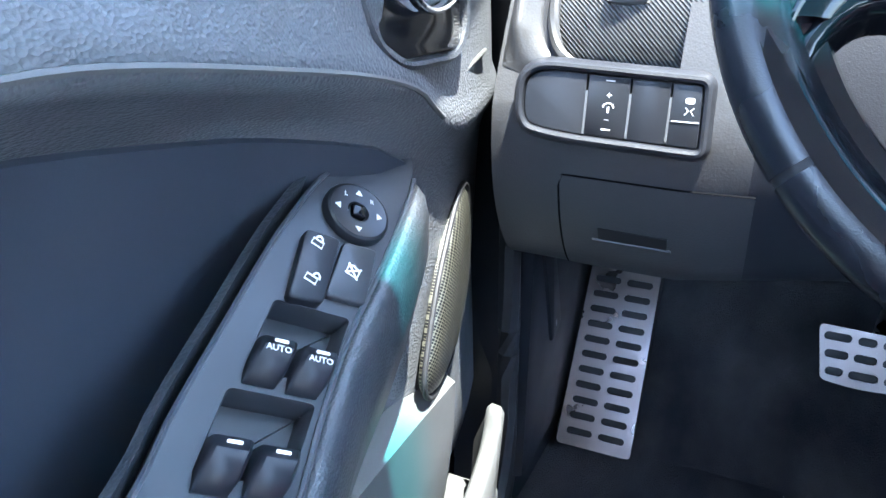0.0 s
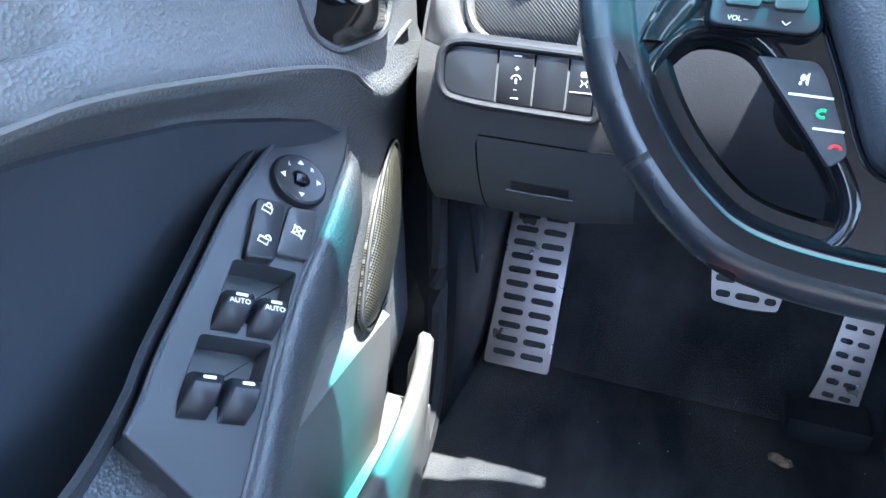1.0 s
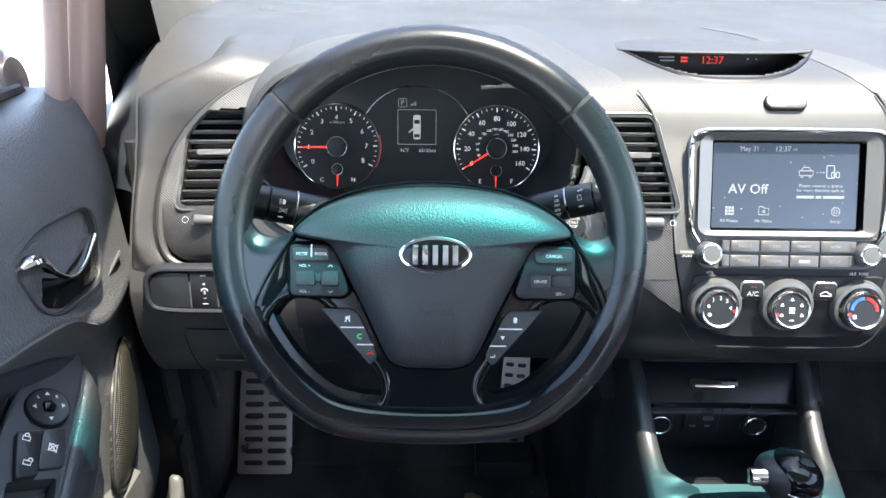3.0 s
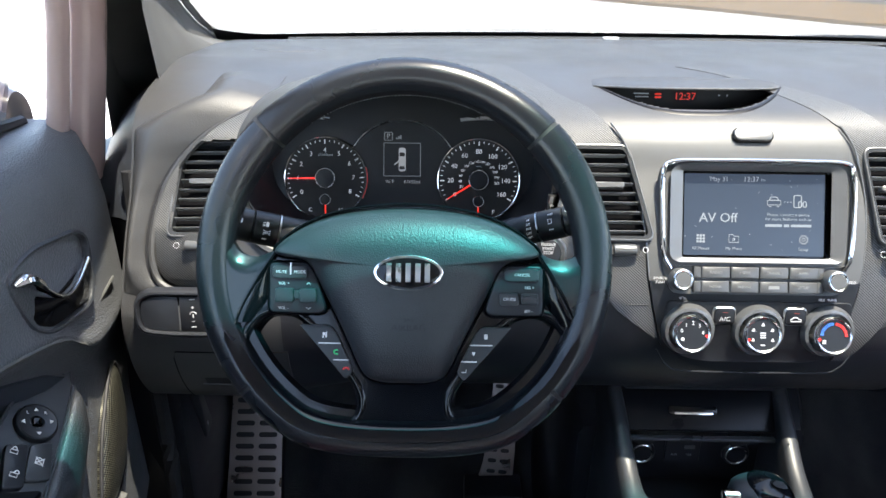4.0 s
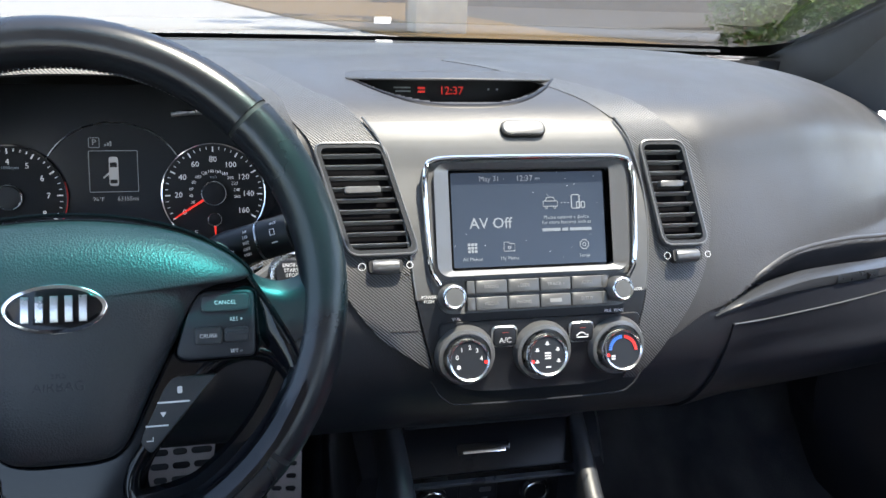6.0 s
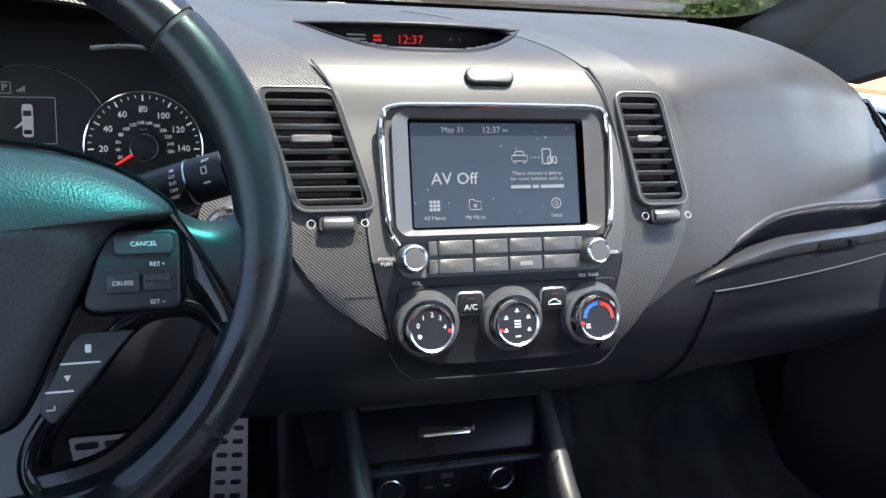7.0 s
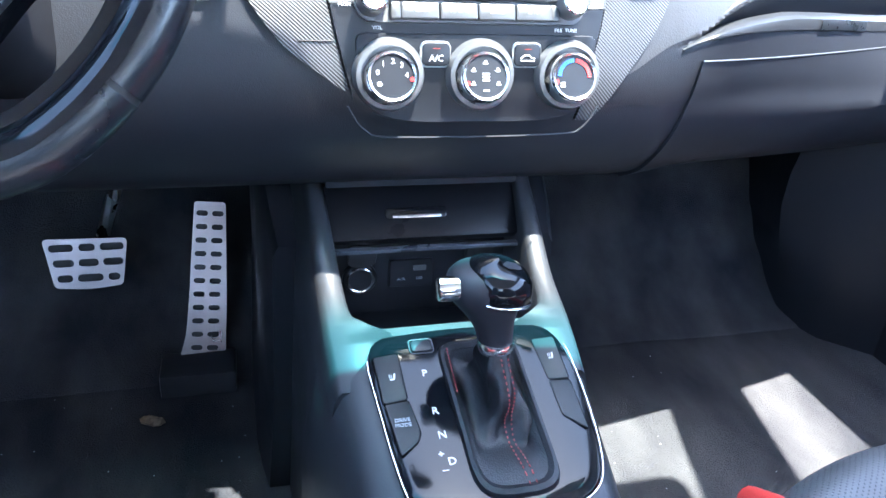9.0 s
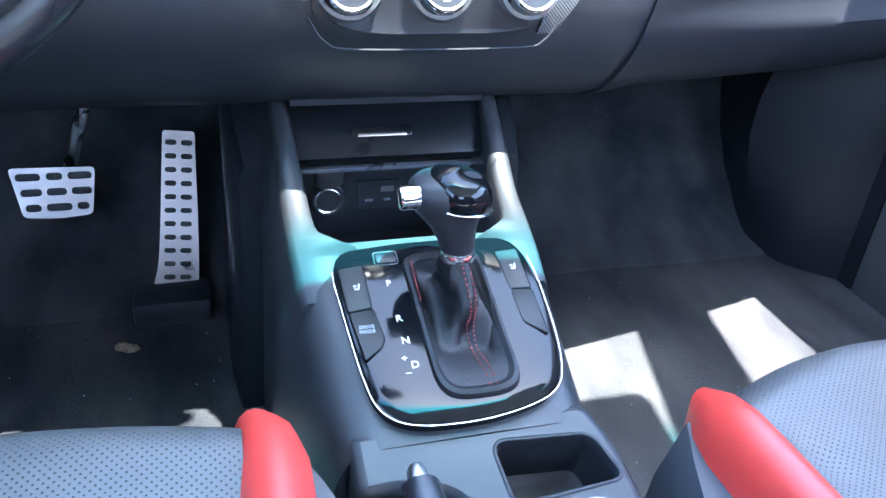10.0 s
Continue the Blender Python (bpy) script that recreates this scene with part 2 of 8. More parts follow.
def setting(name, bm, material, label, category, smooth=True, angle=35):
    ob = part(name, bm, material, None, "", smooth, angle)
    return tagged(ob, label, category, "", "structure")


def B():
    return bmesh.new()


def ring(bm, pts):
    return [bm.verts.new(p) for p in pts]


def bridge(bm, a, b, closed=True):
    n = len(a)
    for i in range(n if closed else n - 1):
        j = (i + 1) % n
        try:
            bm.faces.new((a[i], a[j], b[j], b[i]))
        except ValueError:
            pass


def loft(bm, rings, closed=True, caps=True, loop=False):
    vs = [ring(bm, r) for r in rings]
    for a, b in zip(vs, vs[1:]):
        bridge(bm, a, b, closed)
    if loop:
        bridge(bm, vs[-1], vs[0], closed)
    elif caps and closed:
        bm.faces.new(list(reversed(vs[0])))
        bm.faces.new(vs[-1])
    return vs


def box(bm, x0, x1, y0, y1, z0, z1, bevel=0.0, m=None):
    vs = [bm.verts.new((x, y, z)) for x in (x0, x1) for y in (y0, y1) for z in (z0, z1)]
    fs = [(0, 1, 3, 2), (4, 6, 7, 5), (0, 4, 5, 1), (2, 3, 7, 6), (0, 2, 6, 4), (1, 5, 7, 3)]
    faces = [bm.faces.new([vs[i] for i in f]) for f in fs]
    if bevel:
        es = list({e for f in faces for e in f.edges})
        r = bmesh.ops.bevel(bm, geom=es, offset=bevel, segments=2, affect="EDGES", profile=0.6)
        vs = [v for v in {v for f in r["faces"] for v in f.verts} | {v for v in vs if v.is_valid}]
    if m:
        bmesh.ops.transform(bm, matrix=m, verts=[v for v in vs if v.is_valid])


def prism(bm, pts, z0, z1, m, chamfer=0.0, steps=1, cap_back=False):
    """An outline (local x, y) raised along local z, with a rounded front edge."""
    cx = sum(p[0] for p in pts) / len(pts)
    cy = sum(p[1] for p in pts) / len(pts)
    ext = max(max(abs(p[0] - cx), abs(p[1] - cy)) for p in pts)
    rings = [[m @ Vector((x, y, z0)) for x, y in pts]]
    if chamfer:
        for i in range(steps + 1):
            a = math.pi / 2 * i / steps
            k = 1 - chamfer * (1 - math.cos(a)) / ext
            rings.append([m @ Vector((cx + (x - cx) * k, cy + (y - cy) * k, z1 - chamfer * (1 - math.sin(a)))) for x, y in pts])
    else:
        rings.append([m @ Vector((x, y, z1)) for x, y in pts])
    vs = [ring(bm, r) for r in rings]
    for a, b in zip(vs, vs[1:]):
        bridge(bm, a, b)
    bm.faces.new(vs[-1])
    if cap_back:
        bm.faces.new(list(reversed(vs[0])))


def rrect(x0, x1, y0, y1, r, n=5):
    out = []
    for cx, cy, a0 in ((x1 - r, y1 - r, 0), (x0 + r, y1 - r, 90), (x0 + r, y0 + r, 180), (x1 - r, y0 + r, 270)):
        for i in range(n + 1):
            a = radians(a0 + 90 * i / n)
            out.append((cx + r * math.cos(a), cy + r * math.sin(a)))
    return out


def rounded(pts, r, n=4):
    """A polygon with its corners rounded; r may be a list."""
    out = []
    k = len(pts)
    for i in range(k):
        p, a, b = Vector(pts[i]), Vector(pts[i - 1]), Vector(pts[(i + 1) % k])
        ri = r[i] if isinstance(r, (list, tuple)) else r
        da, db = (a - p), (b - p)
        ra = min(ri, da.length * 0.48)
        rb = min(ri, db.length * 0.48)
        s, e = p + da.normalized() * ra, p + db.normalized() * rb
        for j in range(n + 1):
            t = j / n
            q = s * (1 - t) ** 2 + p * 2 * t * (1 - t) + e * t * t
            out.append((q.x, q.y))
    return out


def inset(pts, d):
    """An outline drawn in by d all round."""
    k = len(pts)
    area = sum(pts[i - 1][0] * pts[i][1] - pts[i][0] * pts[i - 1][1] for i in range(k))
    sg = 1 if area > 0 else -1
    out = []
    for i in range(k):
        a, p, b = Vector(pts[i - 1]), Vector(pts[i]), Vector(pts[(i + 1) % k])
        t = (b - a).normalized()
        out.append((p.x - t.y * d * sg, p.y + t.x * d * sg))
    return out


def lip_ring(bm, pts, prof, m, fill=False):
    """A moulded lip along an outline: (inset, height) pairs."""
    vs = [ring(bm, [m @ Vector((x, y, z)) for x, y in inset(pts, d)]) for d, z in prof]
    for a, b in zip(vs, vs[1:]):
        bridge(bm, a, b)
    if fill:
        bm.faces.new(vs[-1])


def ellipse(cx, cy, rx, ry, n=32):
    return [(cx + rx * math.cos(2 * math.pi * i / n), cy + ry * math.sin(2 * math.pi * i / n)) for i in range(n)]


def holed(bm, outer, holes, z0, z1, m):
    """A plate with holes cut through it."""
    loops = [outer] + list(holes)
    edges, rings0 = [], []
    for pts in loops:
        vs = [bm.verts.new((x, y, 0)) for x, y in pts]
        rings0.append(vs)
        for i in range(len(vs)):
            edges.append(bm.edges.new((vs[i], vs[(i + 1) % len(vs)])))
    made = bmesh.ops.triangle_fill(bm, use_beauty=True, use_dissolve=False, edges=edges)
    faces = [g for g in made["geom"] if isinstance(g, bmesh.types.BMFace)]
    top = {}
    for vs in rings0:
        for v in vs:
            top[v] = bm.verts.new((v.co.x, v.co.y, z1))
    for f in faces:
        bm.faces.new([top[v] for v in f.verts])
    for vs in rings0:
        for i in range(len(vs)):
            a, b = vs[i], vs[(i + 1) % len(vs)]
            bm.faces.new((a, b, top[b], top[a]))
    allv = [v for vs in rings0 for v in vs]
    for v in allv:
        v.co.z = z0
    bmesh.ops.transform(bm, matrix=m, verts=allv + list(top.values()))


def lathe(bm, prof, m, n=40, closed=False):
    """A turned shape: (radius, height) pairs about local z."""
    rings = []
    for r, h in prof:
        rings.append([m @ Vector((r * math.cos(2 * math.pi * i / n), r * math.sin(2 * math.pi * i / n), h)) for i in range(n)])
    vs = [ring(bm, r) for r in rings]
    for a, b in zip(vs, vs[1:]):
        bridge(bm, a, b)
    if closed:
        bridge(bm, vs[-1], vs[0])
    else:
        if prof[-1][0] > 1e-5:
            bm.faces.new(vs[-1])
        if prof[0][0] > 1e-5:
            bm.faces.new(list(reversed(vs[0])))


def catmull(pts, n=6, closed=False):
    pts = [Vector(p) for p in pts]
    out = []
    k = len(pts)
    for i in range(k if closed else k - 1):
        p1, p2 = pts[i], pts[(i + 1) % k]
        p0 = pts[i - 1] if closed or i > 0 else p1 * 2 - p2
        p3 = pts[(i + 2) % k] if closed or i < k - 2 else p2 * 2 - p1
        for j in range(n):
            t = j / n
            out.append(0.5 * (2 * p1 + (p2 - p0) * t + (2 * p0 - 5 * p1 + 4 * p2 - p3) * t * t + (3 * p1 - p0 - 3 * p2 + p3) * t ** 3))
    if not closed:
        out.append(pts[-1])
    return out


def tube(bm, pts, radius, n=10, closed=False, up=(0, 0, 1), flat=1.0):
    """A tube along a path; radius may be a list; flat squashes it along up."""
    pts = [Vector(p) for p in pts]
    k = len(pts)
    rings = []
    for i, p in enumerate(pts):
        a = pts[i - 1] if closed or i else p
        b = pts[(i + 1) % k] if closed or i < k - 1 else p
        d = (b - a).normalized()
        s = d.cross(Vector(up))
        s = s.normalized() if s.length > 1e-6 else Vector((1, 0, 0))
        u = s.cross(d).normalized()
        r = radius[i] if isinstance(radius, (list, tuple)) else radius
        rings.append([p + s * r * math.cos(2 * math.pi * j / n) + u * r * flat * math.sin(2 * math.pi * j / n) for j in range(n)])
    loft(bm, rings, True, not closed, closed)


def panel(o, tilt, yaw=0.0):
    """A frame on a face that looks to the rear and up: x right, y up the face, z out of it."""
    a = radians(tilt)
    m = Matrix(((1, 0, 0, 0), (0, math.sin(a), -math.cos(a), 0), (0, math.cos(a), math.sin(a), 0), (0, 0, 0, 1)))
    return Matrix.Translation(o) @ Matrix.Rotation(radians(yaw), 4, "Z") @ m


def axes(o, x, y):
    """A frame from its origin, its x direction and about its y direction."""
    x = Vector(x).normalized()
    z = x.cross(Vector(y)).normalized()
    y = z.cross(x)
    m = Matrix((x, y, z)).transposed().to_4x4()
    m.translation = o
    return m


def text(string, m, size, material, parent, name="lettering", align="CENTER", depth=0.0002, label=""):
    cu = bpy.data.curves.new(name, "FONT")
    cu.body, cu.size, cu.align_x, cu.align_y, cu.extrude = string, size, align, "CENTER", depth
    cu.resolution_u = 2
    ob = bpy.data.objects.new(name, cu)
    scene.collection.objects.link(ob)
    bpy.context.view_layer.update()
    me = bpy.data.meshes.new_from_object(ob.evaluated_get(bpy.context.evaluated_depsgraph_get()))
    bpy.data.objects.remove(ob)
    bpy.data.curves.remove(cu)
    me.transform(Matrix.Translation(-origin(parent)) @ m)
    me.materials.clear()
    me.materials.append(material.m)
    made = new(name, me)
    made.parent = parent
    return tagged(made, label) if label else made


def at(m, x, y, z=0.0):
    return m @ Matrix.Translation((x, y, z))


def bars(bm, m, rows, height, depth=0.0003):
    """Small print that cannot be read: plain bars (x0, x1, y)."""
    for x0, x1, y in rows:
        prism(bm, [(x0, y - height / 2), (x1, y - height / 2), (x1, y + height / 2), (x0, y + height / 2)], 0, depth, m)


# vents: middle, tilt, turn, lean of the sides, width, height
VENTS = ((-0.246, 0.228, 0.612, 33, 3, 0.012, 0.064, 0.104, "driver's slatted air vent in a dark frame"),
         (0.222, 0.208, 0.621, 30, 0, -0.026, 0.058, 0.100, "slatted air vent between wheel and screen"),
         (0.5385, 0.206, 0.621, 31, 0, -0.012, 0.043, 0.102, "narrow slatted air vent beside the screen"),
         (1.020, 0.428, 0.585, 33, 26, -0.012, 0.064, 0.104, "passenger's outer slatted air vent"))
OPENINGS = [(panel((x, y, z), a, b).inverted(), w, h, l) for x, y, z, a, b, l, w, h, _ in VENTS]
OPENINGS.append((panel((0.384, 0.1935, 0.602), 22).inverted(), 0.170, 0.100, 0.0))

# ---- the shape of the dashboard: one profile from the windscreen down to the knees ----
CAR = 0.386          # the car's middle
LEFT, RIGHT = -0.340, 1.127
PROFILE = catmull([(0.50, 0.727, 0), (0.43, 0.727, 0), (0.345, 0.717, 0), (0.275, 0.701, 0), (0.241, 0.676, 0), (0.223, 0.640, 0), (0.201, 0.600, 0), (0.178, 0.550, 0), (0.164, 0.500, 0),
                   (0.160, 0.455, 0), (0.172, 0.410, 0), (0.205, 0.368, 0), (0.250, 0.345, 0)], 6)
_len = [0.0]
for _a, _b in zip(PROFILE, PROFILE[1:]):
    _len.append(_len[-1] + (_b - _a).length)


def interp(table):
    def f(s):
        for (a, va), (b, vb) in zip(table, table[1:]):
            if s <= b:
                t = max(0, min(1, (s - a) / (b - a)))
                t = t * t * (3 - 2 * t) * 0.5 + t * 0.5
                return va + (vb - va) * t
        return table[-1][1]
    return f


def glide(table):
    """A smooth curve through a table's points."""
    def f(s):
        n = len(table)
        s = max(table[0][0], min(table[-1][0], s))
        i = 0
        while i < n - 2 and s > table[i + 1][0]:
            i += 1
        (a, va), (b, vb) = table[i], table[i + 1]
        def slope(k):
            lo, hi = table[max(0, k - 1)], table[min(n - 1, k + 1)]
            return (hi[1] - lo[1]) / (hi[0] - lo[0])
        h = b - a
        t = (s - a) / h
        return va * (2 * t ** 3 - 3 * t * t + 1) + slope(i) * h * (t ** 3 - 2 * t * t + t) + vb * (3 * t * t - 2 * t ** 3) + slope(i + 1) * h * (t ** 3 - t * t)
    return f


# the passenger's pad overhangs a crescent-shaped groove above the trim strip
PAD_EDGE = glide([(0.575, 0.500), (0.610, 0.514), (0.642, 0.531), (0.695, 0.545), (0.79, 0.543), (0.90, 0.531), (1.13, 0.516)])
STRIP_EDGE = glide([(0.575, 0.498), (0.604, 0.508), (0.642, 0.5145), (0.70, 0.517), (0.775, 0.514), (0.885, 0.507), (1.13, 0.500)])


def overhang(x, z):
    if x < 0.577:
        return 0.0
    k = min(1.0, (x - 0.577) / 0.07)
    hi, lo = PAD_EDGE(x), STRIP_EDGE(x)
    if z > hi:
        return 0.005 * k * max(0.0, 1 - (z - hi) / 0.075) ** 1.5
    t = min(1.0, (hi - z) / max(0.004, hi - lo))
    b = max(0.0, min(1.0, (lo + 0.003 - z) / 0.006))
    groove = 0.005 - 0.036 * t ** 1.15
    return k * (groove * (1 - b) + (0.009 - 0.30 * min(0.062, max(0.0, lo - z))) * b)


def glass_base(x):
    """How far forward the windscreen meets the dashboard."""
    return 0.855 - 0.07 * abs((x - 0.318) / 0.70) ** 2


def shift(x, z):
    """The dashboard's face draws forward towards the doors."""
    if x > 0.58:
        return 0.20 * ((x - 0.58) / 0.44) ** 1.4 * (0.35 + 0.65 * max(0.0, min(1.0, (z - 0.43) / 0.12)))
    e = max(0.0, abs(x - CAR) - 0.45) / 0.3
    return 0.034 * e * e * max(0.0, min(1.0, (z - 0.48) / 0.12))


def fall(x, z):
    """The passenger end of the dashboard's top slopes down to the door."""
    return 0.075 * max(0.0, (x - 0.70) / 0.35) ** 1.8 * max(0.0, min(1.0, (z - 0.58) / 0.12))


def on_dash(x, s, off=0.0):
    """A point of the dashboard's face: s runs down the profile from 0 to 1; off lifts it."""
    d = s * _len[-1]
    i = 0
    while i < len(_len) - 2 and _len[i + 1] < d:
        i += 1
    t = (d - _len[i]) / (_len[i + 1] - _len[i])
    p = PROFILE[i].lerp(PROFILE[i + 1], t)
    a, b = PROFILE[max(0, i - 1)], PROFILE[min(len(PROFILE) - 1, i + 2)]
    tan = (b - a).normalized()
    n = Vector((tan.y, -tan.x))
    low = 0.024 * max(0.0, min(1.0, (0.46 - p.y) / 0.10)) * max(0.0, min(1.0, (-0.08 - x) / 0.12))
    off += overhang(x, p.y)
    fwd = shift(x, p.y) * (1 - 0.65 * max(0.0, min(1.0, (p.x - 0.26) / 0.24)))
    return Vector((x, p.x + fwd + n.x * off, p.y - low - fall(x, p.y) + n.y * off))


def s_at(z):
    """The same, between the profile's points."""
    for i in range(12, len(PROFILE) - 1):
        a, b = PROFILE[i].y, PROFILE[i + 1].y
        if b <= z <= a:
            t = (a - z) / max(1e-9, a - b)
            return (_len[i] + (_len[i + 1] - _len[i]) * t) / _len[-1]
    return 1.0


def top_z(y):
    """The height of the dashboard's top."""
    for a, b in zip(PROFILE, PROFILE[1:]):
        if b.x <= y <= a.x:
            return a.y + (b.y - a.y) * (a.x - y) / max(1e-9, a.x - b.x)
    return 0.727


def s_of_z(z):
    """Where the profile passes a height on its face."""
    best, bs = 9, 0
    for i, p in enumerate(PROFILE):
        if abs(p.y - z) < best and (p.x < 0.34 or z > 0.715):
            best, bs = abs(p.y - z), _len[i] / _len[-1]
    return bs


def open_vents(bm):
    """Cuts the vents and the screen out of a sheet laid on the dashboard."""
    gone = []
    for f in bm.faces:
        c = f.calc_center_median()
        for m, w, h, lean in OPENINGS:
            p = m @ c
            v = p.y / (h / 2)
            if abs(p.z) < 0.035 and abs(v) < 1.03 and abs(p.x - lean * v / 2) < w / 2 * 1.05:
                gone.append(f)
                break
    bmesh.ops.delete(bm, geom=gone, context="FACES")


def drape(bm, edges, s0, s1, off, nx=8, ns=24, base=-0.004):
    """A sheet laid on the dashboard: edges(s) gives its left and right x; its rim turns down to the dashboard."""
    grid = []
    for i in range(ns + 1):
        s = s0 + (s1 - s0) * i / ns
        xl, xr = edges(s)
        row = [on_dash(xl, s, base)]
        lift = off(s) if callable(off) else off
        row += [on_dash(xl + (xr - xl) * j / nx, s, lift) for j in range(nx + 1)]
        row.append(on_dash(xr, s, base))
        grid.append(row)
    xl, xr = edges(s0)
    grid.insert(0, [on_dash(p.x, s0, base) for p in grid[0]])
    grid.append([on_dash(p.x, s1, base) for p in grid[-1]])
    loft(bm, grid, False)


# ---- ground and surroundings outside the car ----
GROUND = -0.36


def concrete_mat(name, c, scale=3):
    g = Mat(name, c, 0.9, spec=0.2)
    g.mottle(scale, 0.85, 1.12)
    g.bump(g.noise(120, 4), 0.4, 0.003)
    return g


CONCRETE = concrete_mat("concrete", (0.70, 0.68, 0.64))
bm = B()
n = 24
loft(bm, [[(-400 + 800 * i / n, -400 + 800 * j / n, GROUND) for i in range(n + 1)] for j in range(n + 1)], False)
setting("ground", bm, CONCRETE, "sunlit pale concrete driveway around the car", "ground")

# ---- car floor, firewall, sides, roof ----
bm = B()
prof = [(-1.2, -0.03), (0.30, -0.03), (0.46, -0.025), (0.56, 0.03), (0.66, 0.16), (0.72, 0.30), (0.73, 0.45), (0.74, 0.70)]
prof = [(p.x, p.y) for p in catmull([(a, b, 0) for a, b in prof], 5)]
xs = [-0.46 + 1.70 * i / 40 for i in range(41)]
loft(bm, [[(x, y, z + 0.004 * noise.noise((x * 6, y * 6, 0))) for y, z in prof] for x in xs], False)
setting("floor", bm, CARPET, "dusty dark charcoal carpet in both footwells", "floor")

bm = B()
for x0, x1 in ((-0.62, -0.462), (1.236, 1.40)):
    box(bm, x0, x1, -1.6, 0.9, -0.25, 0.02, 0.01)
setting("sill_trim", bm, PLASTIC, "black plastic door sill trim", "trim")


def side_wall(x, sgn, name, y0, y1, z0, z1, mat, label):
    bm = B()
    box(bm, min(x, x + sgn * 0.05), max(x, x + sgn * 0.05), y0, y1, z0, z1, 0.006)
    return setting(name, bm, mat, label, "wall")


side_wall(-0.435, -1, "kick_panel_left", 0.27, 0.78, -0.05, 0.60, SMOOTH, "dark plastic kick panel beside the footrest")
side_wall(1.16, 1, "kick_panel_right", 0.33, 0.78, -0.05, 0.60, SMOOTH, "dark plastic kick panel in the passenger footwell")
side_wall(1.16, 1, "door_right", -1.2, 0.33, -0.05, 0.70, DOORSKIN, "closed passenger door with dark vinyl panel")
side_wall(-0.56, -1, "body_side_left", -2.0, -0.45, -0.2, 0.68, SMOOTH, "car body side behind the open door")

# rear of the cabin and the roof
bm = B()
box(bm, -0.6, 1.38, -2.1, -2.0, -0.2, 0.72, 0.0)
setting("cabin_back", bm, SMOOTH, "dark rear of the cabin", "wall")
HEAD_Y, HEAD_Z = -0.114, 1.125
HEADLINER = Mat("headliner", (0.38, 0.375, 0.365), 0.95).mottle(30, 0.95, 1.05)
HEADLINER.bump(HEADLINER.noise(1200, 2), 0.4, 0.001)
bm = B()
rows = []
for j in range(13):
    y = -2.1 + (HEAD_Y + 2.1) * j / 12
    w = 0.665 + 0.015 * math.sin(j / 12 * 3.1)
    # the bulge near x 0.575 is added to move the roof's shade on the console
    rows.append([(CAR + w * u, y + (0.019 * math.exp(-((CAR + w * u - 0.575) / 0.15) ** 4) - 0.05 * u * u) * (j / 12) ** 3, HEAD_Z + 0.06 * math.sin(j / 12 * 2.9) - 0.07 * abs(u) ** 3) for u in [i / 20 - 1 for i in range(41)]])
low = [[(x, y, z - 0.03) for x, y, z in r] for r in rows]
loft(bm, rows, False)
loft(bm, low, False)
bmesh.ops.bridge_loops(bm, edges=[e for e in bm.edges if e.is_boundary])
setting("ceiling", bm, HEADLINER, "pale fabric headliner under the car roof", "ceiling")


# windscreen: a curved sheet from the cowl up to the roof
def screen_point(u, v):
    """u from -1 (left) to 1 (right), v from 0 (cowl) to 1 (roof)."""
    w = 0.70 + (0.615 - 0.70) * v
    x = 0.318 + 0.067 * v + u * w
    y0 = 0.865 - 0.07 * abs(u) ** 2
    y1 = HEAD_Y - 0.016 - 0.05 * abs(u) ** 2.2
    z0, z1 = 0.700, HEAD_Z - 0.005 - 0.06 * abs(u) ** 3
    bow = 0.030 * math.sin(math.pi * v)
    return Vector((x, y0 + (y1 - y0) * v, z0 + (z1 - z0) * v + bow))


bm = B()
loft(bm, [[screen_point((i / 12 - 1) * 1.14, j / 16) for i in range(25)] for j in range(17)], False)
ws = setting("windscreen", bm, Plain(glass_mat("windscreen_glass", (-0.004, -0.128))), "clear raked windscreen with a teal sun band along the top", "window")

# black border and cowl below the glass
bm = B()
rows = []
for j, (dy, dz) in enumerate(((-0.06, 0.012), (-0.02, 0.005), (0.03, 0.003), (0.10, -0.02), (0.16, -0.05))):
    rows.append([(0.318 + 0.74 * u, 0.865 - 0.07 * abs(u) ** 2 + dy, 0.696 + dz) for u in [i / 12 - 1 for i in range(25)]])
loft(bm, rows, False)
setting("cowl_panel", bm, PLASTIC, "black plastic cowl below the windscreen", "trim")

# unseen visor against the glass, added to shade the passenger floor
VISOR = thing("shade_visor", (0.85, -0.10, 1.09), "unseen pale visor added against the windscreen to shade the passenger floor", "sun visor")
bm = B()
prism(bm, rrect(-0.135, 0.105, -0.152, 0.0, 0.02, 5), 0.0, 0.014, axes((0.855, -0.165, 1.108), (1, 0, 0), (0, -0.93, 0.37)), 0.004, 3, True)
part("flap", bm, HEADLINER, VISOR)
bm = B()
tube(bm, [(0.71, -0.168, 1.110), (0.97, -0.168, 1.110)], 0.006, 8)
part("rod", bm, PLASTIC, VISOR, "dark hinge rod")

# unseen mirror on its foot under the glass, added to shade the dashboard
MIRROR = thing("shade_mirror", (0.30, 0.07, 1.045), "unseen black mirror shape added under the windscreen to shade the dashboard", "mirror")
bm = B()
rings = []
for i in range(17):
    u = i / 8 - 1
    k = max(0.12, (1 - abs(u) ** 3.2)) ** 0.5
    rings.append([(0.297 + 0.090 * u, 0.056 + 0.026 * k * math.cos(a) - 0.006 * u, 0.995 + 0.030 * k * math.sin(a) - 0.010 * math.cos(a)) for a in [2 * math.pi * j / 20 for j in range(20)]])
loft(bm, rings)
part("shell", bm, RUBBER, MIRROR)
bm = B()
tube(bm, [(0.297, 0.070, 1.010), (0.300, 0.085, 1.040), (0.302, 0.098, 1.052)], [0.008, 0.009, 0.014], 12)
